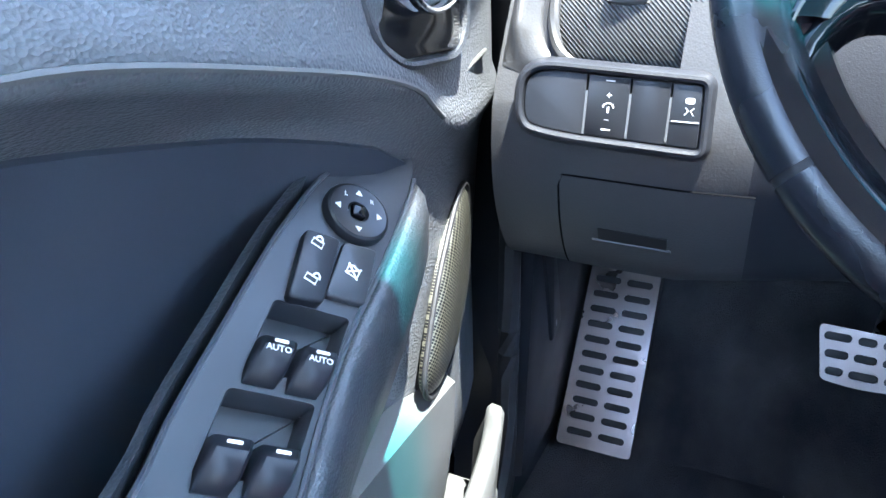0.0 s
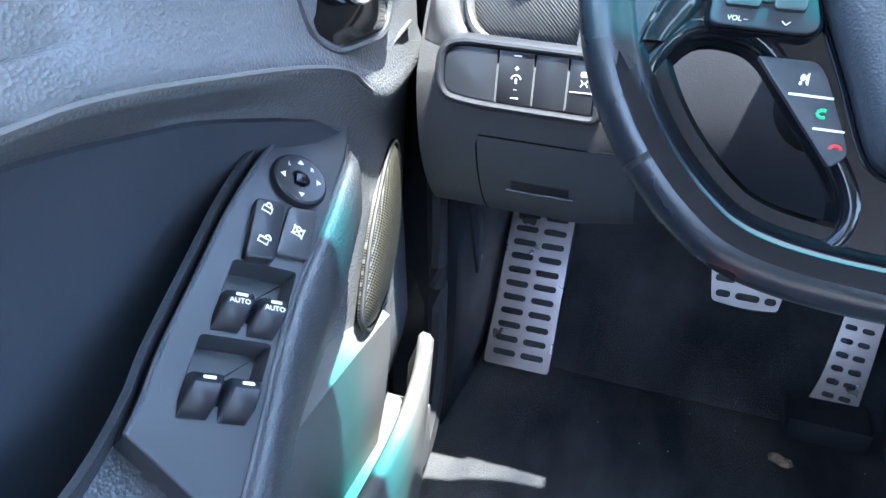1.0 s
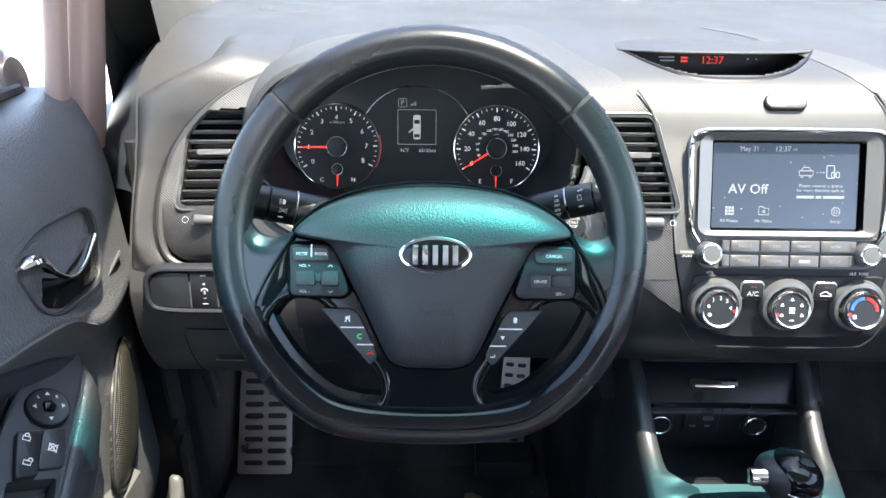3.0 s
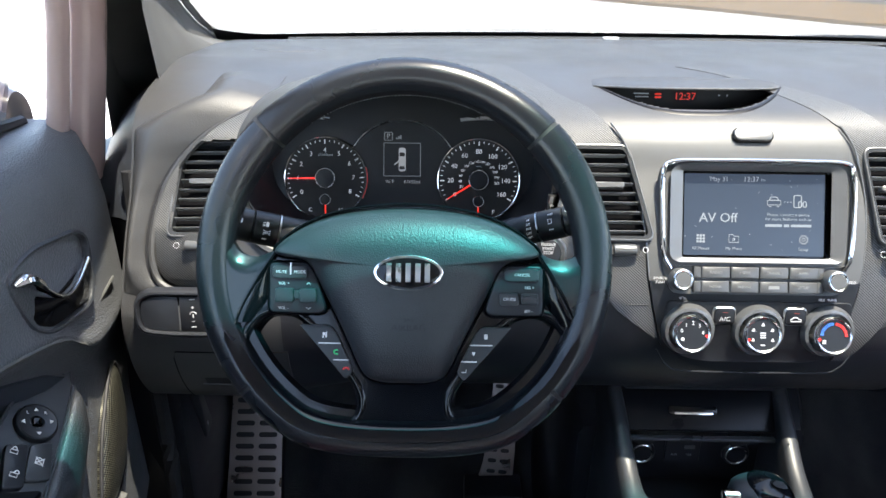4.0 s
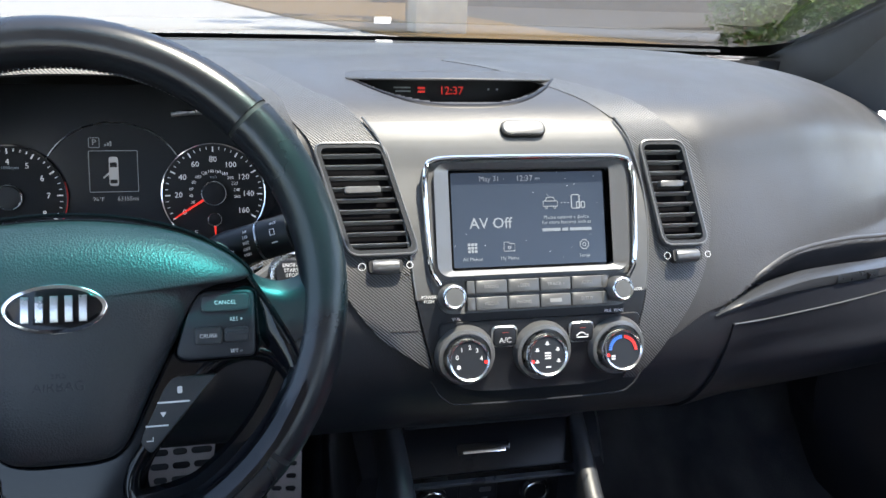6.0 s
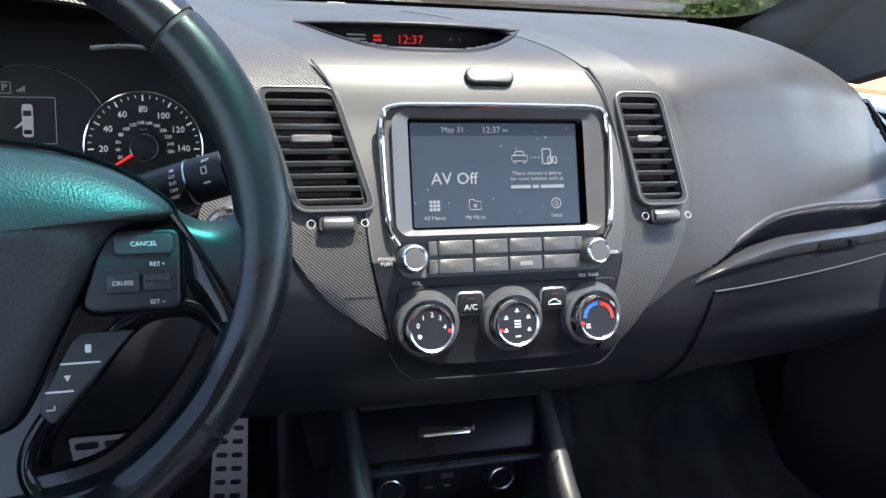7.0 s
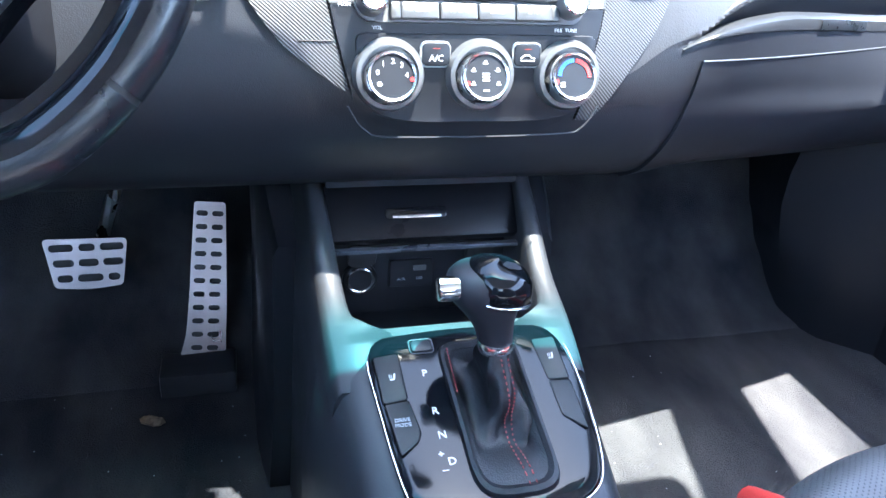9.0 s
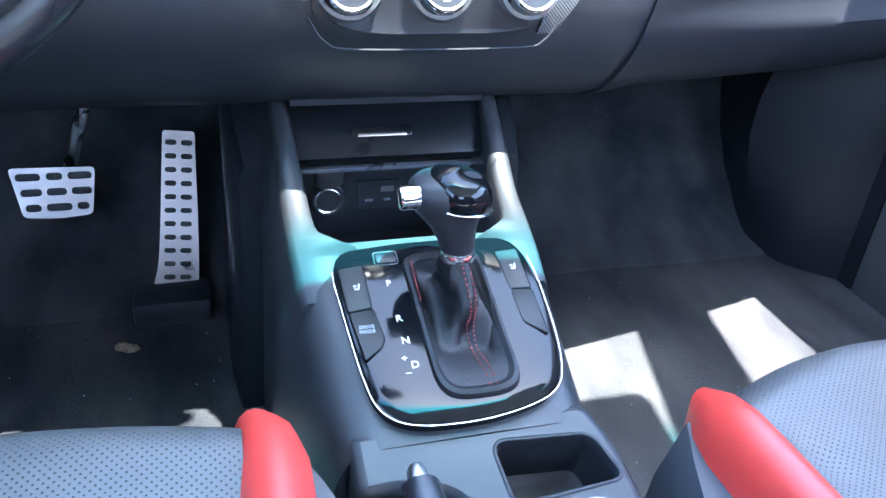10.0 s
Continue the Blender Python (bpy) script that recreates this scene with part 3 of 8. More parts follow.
part("foot", bm, RUBBER, MIRROR, "short mounting foot")

# pillars
PILLAR = grained("pillar_trim", (0.085, 0.086, 0.088), 0.7, 1800, 0.1, 0.3)


PR = catmull([(-0.372, 0.83, 0.680), (-0.376, 0.79, 0.702), (-0.386, 0.69, 0.742), (-0.378, 0.57, 0.796), (-0.345, 0.36, 0.885), (-0.258, 0.10, 0.995), (-0.180, -0.15, 1.075)], 6)
PL = catmull([(-0.450, 0.58, 0.640), (-0.436, 0.50, 0.672), (-0.424, 0.440, 0.715), (-0.420, 0.40, 0.800), (-0.398, 0.24, 0.895), (-0.350, 0.03, 1.000), (-0.290, -0.19, 1.070)], 6)


def mirrored(p):
    return Vector((2 * (0.386 - 0.075 * (p.y + 0.1)) - p.x, p.y, p.z))


def pillar(sgn, name, label):
    bm = B()
    rings = []
    for r, l in zip(PR, PL):
        if sgn > 0:
            r, l = mirrored(r), mirrored(l)
        mid = (r + l) / 2
        inn = Vector((-sgn * 0.016, -0.020, -0.012))
        out = Vector((sgn * 0.030, 0.030, 0.020))
        rings.append([r + Vector((0, 0.004, 0.006)), r + inn * 0.35, r.lerp(l, 0.25) + inn * 1.0, mid + inn * 0.8, r.lerp(l, 0.8) + inn * 0.5, l, l + out * 0.7, mid + out, r + out * 0.6])
    loft(bm, rings)
    setting(name, bm, PILLAR, label, "pillar", angle=60)


def pillar_skirt():
    """Trim that closes the gap between the pillar and the dashboard's end."""
    bm = B()
    rows = []
    for r, l in zip(PR, PL):
        if r.y > 0.34:
            rows.append([(r.x, r.y, r.z + 0.004), (r.x + 0.004, r.y - 0.01, (r.z + 0.716) / 2), (-0.336, min(r.y, 0.80), 0.712), (-0.336, min(r.y, 0.80), 0.66)])
    loft(bm, rows, False)
    loft(bm, [[(l.x, l.y, l.z), (l.x, l.y, 0.60)] for l in PL if l.y > 0.36], False)
    loft(bm, [[mirrored(r) + Vector((0, 0, 0.004)), mirrored(r) + Vector((0, -0.01, -0.16))] for r in PR if r.y > 0.42], False)
    setting("pillar_skirt", bm, PILLAR, "dark trim between pillar and dashboard", "trim", angle=60)


pillar_skirt()
pillar(-1, "pillar_left", "grey trim of the driver's windscreen pillar")
pillar(1, "pillar_right", "grey trim of the passenger's windscreen pillar")

# ---- dashboard ----
DASH = thing("dashboard", (CAR, 0.45, 0.34), "dark grey moulded vinyl dashboard with satin and ribbed trim", "dashboard")
HOLE_END = s_at(0.548)
LOW_SEAM = s_at(0.452)


LLZ = glide([(0.500, -0.225), (0.506, -0.272), (0.520, -0.297), (0.562, -0.305), (0.613, -0.294), (0.651, -0.268), (0.680, -0.232), (0.698, -0.191), (0.712, -0.150), (0.730, -0.10)])


LOW_TOP = glide([(0.10, 0.452), (0.47, 0.452), (0.53, 0.475), (0.575, 0.503), (0.610, 0.512), (0.642, 0.529), (0.695, 0.543), (0.79, 0.541), (0.90, 0.529), (1.13, 0.514)])


def in_clock(x, y):
    u = (x - 0.334) / 0.116
    return abs(u) < 0.99 and 0.352 - 0.076 * (1 - abs(u) ** 3) + 0.001 < y < 0.354


def dash_body():
    bm = B()
    nx, ns = 420, 200
    grid = {}
    for i in range(nx + 1):
        x = LEFT + (RIGHT - LEFT) * i / nx
        far = [Vector((x, glass_base(x) + 0.015, 0.700 - 0.4 * fall(x, 0.72))), Vector((x, glass_base(x) - 0.06, 0.716 - 0.6 * fall(x, 0.72)))]
        top = on_dash(x, 0.0)
        far.append(far[-1].lerp(top, 0.5) + Vector((0, 0, 0.003)))
        col = far + [on_dash(x, j / ns) for j in range(ns + 1)]
        col += [Vector((x, 0.40, 0.36)), Vector((x, 0.72, 0.40))]
        for j, p in enumerate(col):
            grid[i, j] = bm.verts.new(p)
    rows = len(col)
    low_faces = []
    for i in range(nx):
        xm = LEFT + (RIGHT - LEFT) * (i + 0.5) / nx
        for j in range(rows - 1):
            s = (j - 2.5) / ns
            zc = on_dash(0, max(0, s)).z
            arc = 1 - ((zc - 0.622) / (0.118 if zc > 0.622 else 0.098)) ** 2
            if 0.28 < s < HOLE_END and arc > 0 and abs(xm + 0.023) < 0.194 * math.sqrt(arc):
                continue
            if in_clock(xm, on_dash(xm, max(0, s)).y):
                continue
            zm = on_dash(0, max(0, s)).z
            if s > 0.2 and 0.507 < zm < 0.690 and LLZ(zm) + 0.003 < xm < -0.212:
                continue
            f = bm.faces.new((grid[i, j], grid[i + 1, j], grid[i + 1, j + 1], grid[i, j + 1]))
            # the second range paints the shade behind the wheel with the darker plastic
            if (xm > -0.155 and s > LOW_SEAM) or (-0.155 < xm < 0.300 and s > HOLE_END):
                low_faces.append(f)
    for i in (0, nx):
        bm.faces.new([grid[i, j] for j in range(rows)])
    lower = B()
    made = {}
    for f in low_faces:
        lower.faces.new([made.setdefault(v, lower.verts.new(v.co)) if v not in made else made[v] for v in f.verts])
    bmesh.ops.delete(bm, geom=low_faces, context="FACES")
    loose = [v for v in lower.verts if not v.link_faces]
    bmesh.ops.delete(lower, geom=loose, context="VERTS")
    open_vents(bm)
    part("body", bm, VINYL, DASH)
    part("lower_panel", lower, LOWER, DASH, "hard plastic lower dashboard panel, its dark colour also painting shade behind the wheel")


dash_body()
# dark sheet painting the shade from the passenger's pad down to the lower panel
bm = B()
rows = []
for i in range(80):
    x = 0.475 + (RIGHT - 0.479) * i / 79
    zt_ = LOW_TOP(x)
    rows.append([on_dash(x, s_at(zt_ + (0.449 - zt_) * j / 24), 0.0009) for j in range(25)])
loft(bm, rows, False)
part("pad_shade", bm, GLOVE, DASH, "dark sheet painting the shade under the passenger's pad")
bm = B()
tube(bm, [on_dash(0.578 + 0.54 * i / 70, s_at(PAD_EDGE(0.578 + 0.54 * i / 70) + 0.0035), -0.0028) for i in range(71)], [0.0010 + 0.0028 * min(1.0, i / 9) for i in range(71)], 10)
part("pad_lip", bm, VINYL, DASH, "rolled lower lip of the passenger's pad", angle=60)


# hood over the instruments
def arch(k, top=0.110, bottom=0.085, w=0.176, n=56):
    out = []
    for i in range(n):
        a = 2 * math.pi * i / n
        c, s_ = math.cos(a), math.sin(a)
        x = -0.023 + (w * abs(c) ** 0.72 * (1 if c >= 0 else -1)) * k
        z = 0.622 + ((top if s_ >= 0 else bottom) * abs(s_) ** 0.85 * (1 if s_ >= 0 else -1)) * k
        out.append((x, z))
    return out


def lip_y(z):
    return 0.232 - 0.16 * (z - 0.622)


bm = B()
rings = [[(x, 0.345, z) for x, z in arch(0.95)], [(x, lip_y(z) + 0.012, z) for x, z in arch(1.0)], [(x, lip_y(z) - 0.002, z) for x, z in arch(1.03)]]
loft(bm, rings, True, False)
part("instrument_hood", bm, SMOOTH, DASH, "black inner face of the instrument hood")
bm = B()
rings = [[(x, lip_y(z) - 0.002, z) for x, z in arch(1.03)], [(x, lip_y(z) + 0.001, z) for x, z in arch(1.07)],
         [(x, lip_y(z) + 0.018, z - 0.001) for x, z in arch(1.11)], [(x * 1.0, lip_y(z) + 0.065, z - 0.008) for x, z in arch(1.18)],
         [(x, lip_y(z) + 0.16, z - 0.03) for x, z in arch(1.26)]]
loft(bm, rings, True, False)
part("hood_trim", bm, WEAVE, DASH, "ribbed dark grey trim around the instrument hood")

# satin edging along the foot of the hood
for a0, a1 in ((184, 234), (306, 356)):
    bm = B()
    pts = []
    for i in range(17):
        a = radians(a0 + (a1 - a0) * i / 16)
        z = 0.622 + 0.098 * math.sin(a)
        pts.append(on_dash(-0.023 + 0.194 * math.cos(a), s_at(z), 0.001))
    tube(bm, pts, 0.0062, 8)
    part("hood_foot", bm, FASCIA, DASH, "satin grey edging at the foot of the hood")

# centre fascia and ribbed bands beside it
SZ = s_of_z
fl = glide([(0.30, 0.190), (0.36, 0.212), (0.385, 0.223), (0.43, 0.240), (0.50, 0.253), (0.57, 0.260), (0.66, 0.2665), (0.74, 0.279), (0.80, 0.292), (0.90, 0.330)])
fr = glide([(0.30, 0.452), (0.36, 0.476), (0.385, 0.485), (0.43, 0.498), (0.50, 0.507), (0.58, 0.507), (0.68, 0.499), (0.74, 0.487), (0.80, 0.474), (0.90, 0.440)])
bm = B()
drape(bm, lambda s: (fl(s), fr(s)), 0.388, 0.655, lambda s: 0.0012 + 0.0048 * max(0.0, min(1.0, (s - 0.388) / 0.16)), 60, 70, -0.002)
open_vents(bm)
part("centre_fascia", bm, FASCIA, DASH, "satin grey painted centre fascia")
bm = B()
def tuck(s):
    return 0.045 * max(0.0, (s - 0.765) / 0.055) ** 2.2
drape(bm, lambda s: (fl(s) + tuck(s), fr(s) + 0.012 * max(0.0, (s - 0.70) / 0.1) - tuck(s)), 0.656, 0.820, 0.0062, 40, 40)
open_vents(bm)
part("control_panel", bm, SMOOTH, DASH, "black lower part of the fascia round keys and knobs")
bl = glide([(0.12, 0.025), (0.227, 0.082), (0.30, 0.118), (0.378, 0.152), (0.43, 0.174), (0.50, 0.178), (0.60, 0.186), (0.70, 0.226), (0.758, 0.276)])
bm = B()
drape(bm, lambda s: (bl(s), max(bl(s) + 0.001, fl(s) - 0.002 - max(0, 0.335 - s) * 0.35)), 0.10, 0.757, lambda s: 0.0006 + 0.0034 * max(0, min(1, (s - 0.36) / 0.08)), 32, 120, -0.0008)
open_vents(bm)
part("ribbed_band", bm, WEAVE, DASH, "ribbed dark grey trim band")
bm = B()
tube(bm, [on_dash(0.240 + 0.028 * i / 6, 0.6985, 0.0043) for i in range(7)], 0.0007, 5)
part("band_seam", bm, DARK, DASH, "thin seam across the trim band")
br_ = glide([(0.10, 0.355), (0.173, 0.410), (0.241, 0.460), (0.316, 0.510), (0.385, 0.541), (0.431, 0.567), (0.517, 0.581), (0.60, 0.575), (0.673, 0.557), (0.737, 0.530), (0.79, 0.506), (0.805, 0.498)])
blr = glide([(0.10, 0.335), (0.173, 0.390), (0.269, 0.433), (0.328, 0.460), (0.382, 0.484)])
bm = B()
drape(bm, lambda s: ((fr(s) + 0.002 + 0.010 * max(0.0, (s - 0.70) / 0.1)) if s > 0.382 else blr(s), br_(s)), 0.105, 0.80, lambda s: 0.0006 + 0.0034 * max(0, min(1, (s - 0.36) / 0.08)), 32, 120, -0.0008)
open_vents(bm)
part("ribbed_band", bm, WEAVE, DASH, "ribbed dark grey trim band")
for edge_, s0_, s1_ in ((lambda s: fl(s), 0.385, 0.655), (lambda s: fr(s), 0.385, 0.655)):
    bm = B()
    tube(bm, [on_dash(edge_(s0_ + (s1_ - s0_) * i / 30), s0_ + (s1_ - s0_) * i / 30, 0.0052) for i in range(31)], 0.0012, 6)
    part("fascia_edge", bm, SATINDARK, DASH, "thin bright edge of the fascia")
# driver's vent panel, sunk into a raised vinyl surround
lr = glide([(0.14, -0.09), (0.24, -0.16), (0.34, -0.19), (0.45, -0.20), (0.60, -0.205), (0.70, -0.18), (0.735, -0.17)])


def ll(s):
    return LLZ(on_dash(0, s).z)


bm = B()
sunk = lambda s: 0.005 - 0.030 * max(0.0, min(1.0, (0.572 - on_dash(0, s).z) / 0.07)) ** 1.3
drape(bm, lambda s: (ll(s), max(lr(s), ll(s) + 0.012)), s_at(0.700), s_at(0.502), sunk, 36, 120, -0.032)
open_vents(bm)
part("ribbed_band", bm, WEAVE, DASH, "ribbed dark grey panel round the driver's vent")
bm = B()
rows = []
s0_, s1_ = 0.205, s_at(0.500)
for i in range(71):
    sv = s0_ + (s1_ - s0_) * i / 70
    zc = on_dash(0, sv).z
    xr = ll(sv) - 0.008 - 0.05 * max(0.0, (zc - 0.705) / 0.02)
    xl = max(LEFT + 0.003, xr - 0.085)
    fade = max(0.0, min(1.0, (zc - 0.500) / 0.03)) * max(0.0, min(1.0, (0.7245 - zc) / 0.012))
    row = [on_dash(xl, sv, -0.004)]
    for j in range(13):
        u = j / 12
        h = 0.013 * min(1.0, u / 0.30) ** 0.7 * (1 - max(0.0, (u - 0.42) / 0.58) ** 1.1)
        row.append(on_dash(xl + (xr - xl) * u, sv, 0.0006 + h * fade))
    row.append(on_dash(xr, sv, -0.004))
    rows.append(row)
loft(bm, rows, False)
part("vent_surround", bm, VINYL, DASH, "raised vinyl surround of the driver's vent panel", angle=60)
bm = B()
lip = [on_dash(ll(s), s, 0.0015) for s in [s_at(0.699) + (s_at(0.507) - s_at(0.699)) * i / 50 for i in range(51)]]
lip += [on_dash(-0.262 + 0.012 * i, s_at(0.5045), 0.0015) for i in range(6)]
tube(bm, lip, 0.0042, 8)
part("panel_lip", bm, VINYL, DASH, "raised lip round the driver's vent panel")
bm = B()
rows = []
for i in range(40):
    s = s_at(0.696) + (s_at(0.506) - s_at(0.696)) * i / 39
    rows.append([on_dash(ll(s) - 0.0105, s, 0.001), on_dash(ll(s) + 0.001, s, 0.001)])
loft(bm, rows, False)
part("groove", bm, DARK, DASH, "dark groove beside the vent panel")
# black border baked into the windscreen's foot and sides
bm = B()
rows = []
for i in range(49):
    u = i / 24 - 1
    rise = 0.052 + 0.035 * max(0.0, (abs(u) - 0.86) / 0.14) ** 2
    rows.append([screen_point(u, v * rise) - Vector((0, 0.002, 0.002)) for v in (0, 0.25, 0.5, 0.75, 1.0)])
loft(bm, rows, False)
for turn_ in (lambda p: p, mirrored):
    loft(bm, [[turn_(r) + Vector((0, 0.012, 0.004)), turn_(r + Vector((0.012, 0, 0))) + Vector((0, 0.014, 0.006))] for r in PR if r.y > 0.2], False)
setting("windscreen_border", bm, SMOKED, "black border printed round the windscreen", "trim")


# ---- steering wheel ----
WHEEL = thing("steering_wheel", (0, 0, 0.62), "black leather steering wheel with gloss black lower spokes and silver badge", "steering wheel")
WM = panel((0, 0, 0.62), 24)


def rim_point(a, r=0.1685, flat=-0.1590):
    """The rim's centre line; its bottom is flattened."""
    x, y = r * math.cos(a), r * math.sin(a)
    if y < flat + 0.022:
        t = (flat + 0.022 - y)
        y = flat + 0.022 - 0.022 * (1 - math.exp(-t / 0.022)) * 1.02
    return x, y


def rim_section(a, thick=0.0165, deep=0.0175):
    x, y = rim_point(a)
    x2, y2 = rim_point(a + 0.01)
    tx, ty = x2 - x, y2 - y
    l = math.hypot(tx, ty)
    nx, ny = ty / l, -tx / l
    return x, y, nx, ny


def rim_piece(a0, a1, n, thick, deep, extra=0.0):
    bm = B()
    rings = []
    for i in range(n + 1):
        a = radians(a0 + (a1 - a0) * i / n)
        x, y, nx, ny = rim_section(a)
        grip = 1.0 + 0.10 * math.exp(-((math.degrees(a) % 360 - 38) / 16) ** 2) + 0.10 * math.exp(-((math.degrees(a) % 360 - 142) / 16) ** 2)
        loop = []
        for j in range(16):
            b = 2 * math.pi * j / 16
            cb, sb = math.cos(b), math.sin(b)
            rr = thick * abs(cb) ** 0.85 * (1 if cb > 0 else -1)
            dd = deep * abs(sb) ** 0.9 * (1 if sb > 0 else -1)
            loop.append(WM @ Vector((x + nx * (rr * grip + extra), y + ny * (rr * grip + extra), dd)))
        rings.append(loop)
    loft(bm, rings)
    return bm


SEAM_R, SEAM_L = 43.5, 136.5
for a0, a1, nm in ((SEAM_R + 0.6, SEAM_L - 0.6, "upper"), (SEAM_L + 0.6, 219, "left"), (-39, SEAM_R - 0.6, "right"), (220.2, 319.8, "lower")):
    part("rim_cover", rim_piece(a0, a1, 44, 0.0165, 0.0175), LEATHER, WHEEL)
part("rim_core", rim_piece(0, 360, 120, 0.0155, 0.0165), RUBBER, WHEEL, "dark seams between the rim's leather pieces")

# gloss black inlay along the inner half of the lower rim
bm = B()
rings = []
for i in range(61):
    a = radians(197 + 146 * i / 60)
    x, y, nx, ny = rim_section(a)
    k = 0.965 + 0.095 * min(1.0, i / 7, (60 - i) / 7)
    loop = []
    for b in (88, 100, 112, 126, 140, 154, 168):
        cb, sb = math.cos(radians(b)), math.sin(radians(b))
        loop.append((0.0165 * k * cb, 0.0175 * k * sb))
    loop += [(-0.0235, 0.0035), (-0.0260, -0.0060), (-0.012, -0.012), (-0.002, 0.008)]
    rings.append([WM @ Vector((x + nx * u, y + ny * u, w)) for u, w in loop])
loft(bm, rings)
part("rim_inlay", bm, GLOSS, WHEEL, "gloss black inlay of the lower rim", angle=50)
# gloss black spoke plate with its two openings
HUB = at(WM, 0.003, 0.0)
edge = [(0.1155, 0.0090), (0.1300, -0.0135), (0.1425, -0.0360), (0.1490, -0.0530), (0.1530, -0.0720), (0.1500, -0.0920), (0.1390, -0.1110), (0.1190, -0.1290), (0.0950, -0.1440), (0.0600, -0.1520), (0.0, -0.1535)]
outer = edge + [(-x, y) for x, y in reversed(edge[:-1])] + [(-0.05, 0.02), (0.05, 0.02)]
outer = outer[::-1]
hole_l = [(p.x, p.y) for p in catmull([(x, y, 0) for x, y in ((-0.1375, -0.0680), (-0.1255, -0.0500), (-0.1060, -0.0478), (-0.0900, -0.0555), (-0.0700, -0.0800), (-0.0520, -0.1020), (-0.0435, -0.1190), (-0.0455, -0.1320), (-0.0540, -0.1360), (-0.0750, -0.1330), (-0.0960, -0.1230), (-0.1160, -0.1045), (-0.1310, -0.0840))], 4, True)]
hole_r = [(-x, y) for x, y in reversed(hole_l)]
bm = B()
holed(bm, outer, [inset(hole_l, -0.004), inset(hole_r, -0.004)], -0.010, 0.0065, HUB)
part("spoke_plate", bm, GLOSS, WHEEL, "gloss black lower spoke plate")
# rounded edging round the openings and the raised outer lip beside the leather
for hole in (hole_l, hole_r):
    bm = B()
    lip_ring(bm, hole, ((0.0015, -0.022), (0.0, -0.012), (0.0, -0.002), (-0.0012, 0.0040), (-0.0034, 0.0072), (-0.0062, 0.0080), (-0.0092, 0.0068), (-0.0100, 0.0055)), HUB)
    part("opening_edge", bm, GLOSS, WHEEL, "rounded gloss black edge of a spoke opening", angle=60)
for sgn in (-1, 1):
    bm = B()
    line = catmull([HUB @ Vector((sgn * x, y, 0.0110)) for x, y in edge[:5]], 6)
    tube(bm, line, [0.0020 - 0.0008 * i / len(line) for i in range(len(line))], 8, flat=1.2)
    part("spoke_lip", bm, GLOSS, WHEEL, "thin raised lip between leather and gloss panel")
    # a rounded gloss shoulder fills the space between the lip and the thumb controls
    bm = B()
    rows = []
    for i in range(13):
        t = i / 12
        x, y = (Vector((0.1155, 0.0090)).lerp(Vector((0.1490, -0.0530)), t))
        x += 0.006 * math.sin(math.pi * t)
        xi = 0.117 + 0.013 * max(0.0, (t - 0.6) / 0.4)
        yi = -0.002 - 0.050 * t
        rows.append([HUB @ Vector((sgn * (x + (xi - x) * v), y + (yi - y) * v, 0.0075 + 0.0050 * math.sin(math.pi * (0.25 + 0.75 * v)) - 0.004 * v)) for v in (0, 0.2, 0.4, 0.6, 0.8, 1.0)])
    loft(bm, rows, False)
    part("spoke_shoulder", bm, GLOSS, WHEEL, "gloss black shoulder beside the thumb controls", angle=60)
# side spokes in leather, merging into the rim
for sgn in (-1, 1):
    bm = B()
    top = catmull([(0.1660, 0.0330, 0), (0.1570, 0.0200, 0), (0.1490, 0.0088, 0), (0.1376, 0.0046, 0), (0.1262, 0.0066, 0), (0.1150, 0.0125, 0)], 5)
    low = catmull([(0.1640, -0.0620, 0), (0.1590, -0.0600, 0), (0.1550, -0.0580, 0), (0.1525, -0.0565, 0), (0.1505, -0.0550, 0), (0.1485, -0.0535, 0)], 5)
    rows = []
    for k in range(15):
        t = max(0.0, (k - 3) / 11)
        drop = (-0.016, -0.006, 0.0)[k] if k < 3 else 0.0
        row = []
        for a, b in zip(top, low):
            q = a.lerp(b, t)
            rise = 0.0115 * min(1.0, 0.35 + 4 * t) if k >= 3 else (0.0, 0.0, 0.0035)[k]
            out_y = (-0.003, 0.0008, 0.0006)[k] if k < 3 else 0.0
            row.append(HUB @ Vector((sgn * q.x, q.y + out_y, drop + rise)))
        rows.append(row)
    loft(bm, rows, False)
    part("side_spoke", bm, LEATHER, WHEEL, angle=70)

# airbag cover
top = [(0, 0.0515), (0.034, 0.0493), (0.067, 0.0425), (0.093, 0.0310), (0.111, 0.0175)]
side = [(0.1160, 0.0095), (0.1080, 0.0058), (0.0960, 0.0045), (0.0865, 0.0005), (0.0790, -0.0105), (0.0655, -0.0365), (0.0525, -0.0620), (0.0415, -0.0860), (0.0330, -0.0985), (0.0200, -0.1030), (0, -0.1035)]
half = top + side
pad2 = [(p.x, p.y) for p in catmull([(x, y, 0) for x, y in half + [(-x, y) for x, y in reversed(half[1:-1])]], 4, True)]
bm = B()
rings = []
for k, z in ((1.0, -0.002), (1.0, 0.010), (0.992, 0.0150), (0.975, 0.0185), (0.94, 0.0220), (0.86, 0.0262), (0.70, 0.0300), (0.48, 0.0320), (0.24, 0.0328), (0.03, 0.033)):
    loop = []
    for x, y in pad2:
        yy = -0.004 + (y + 0.004) * k
        dome = -0.014 * max(0, (yy - 0.008) / 0.043) ** 1.5
        loop.append(HUB @ Vector((x * k, yy, z + dome)))
    rings.append(loop)
loft(bm, rings, True, True)
part("airbag_cover", bm, AIRBAG, WHEEL, "grained vinyl airbag cover", angle=60)
bm = B()
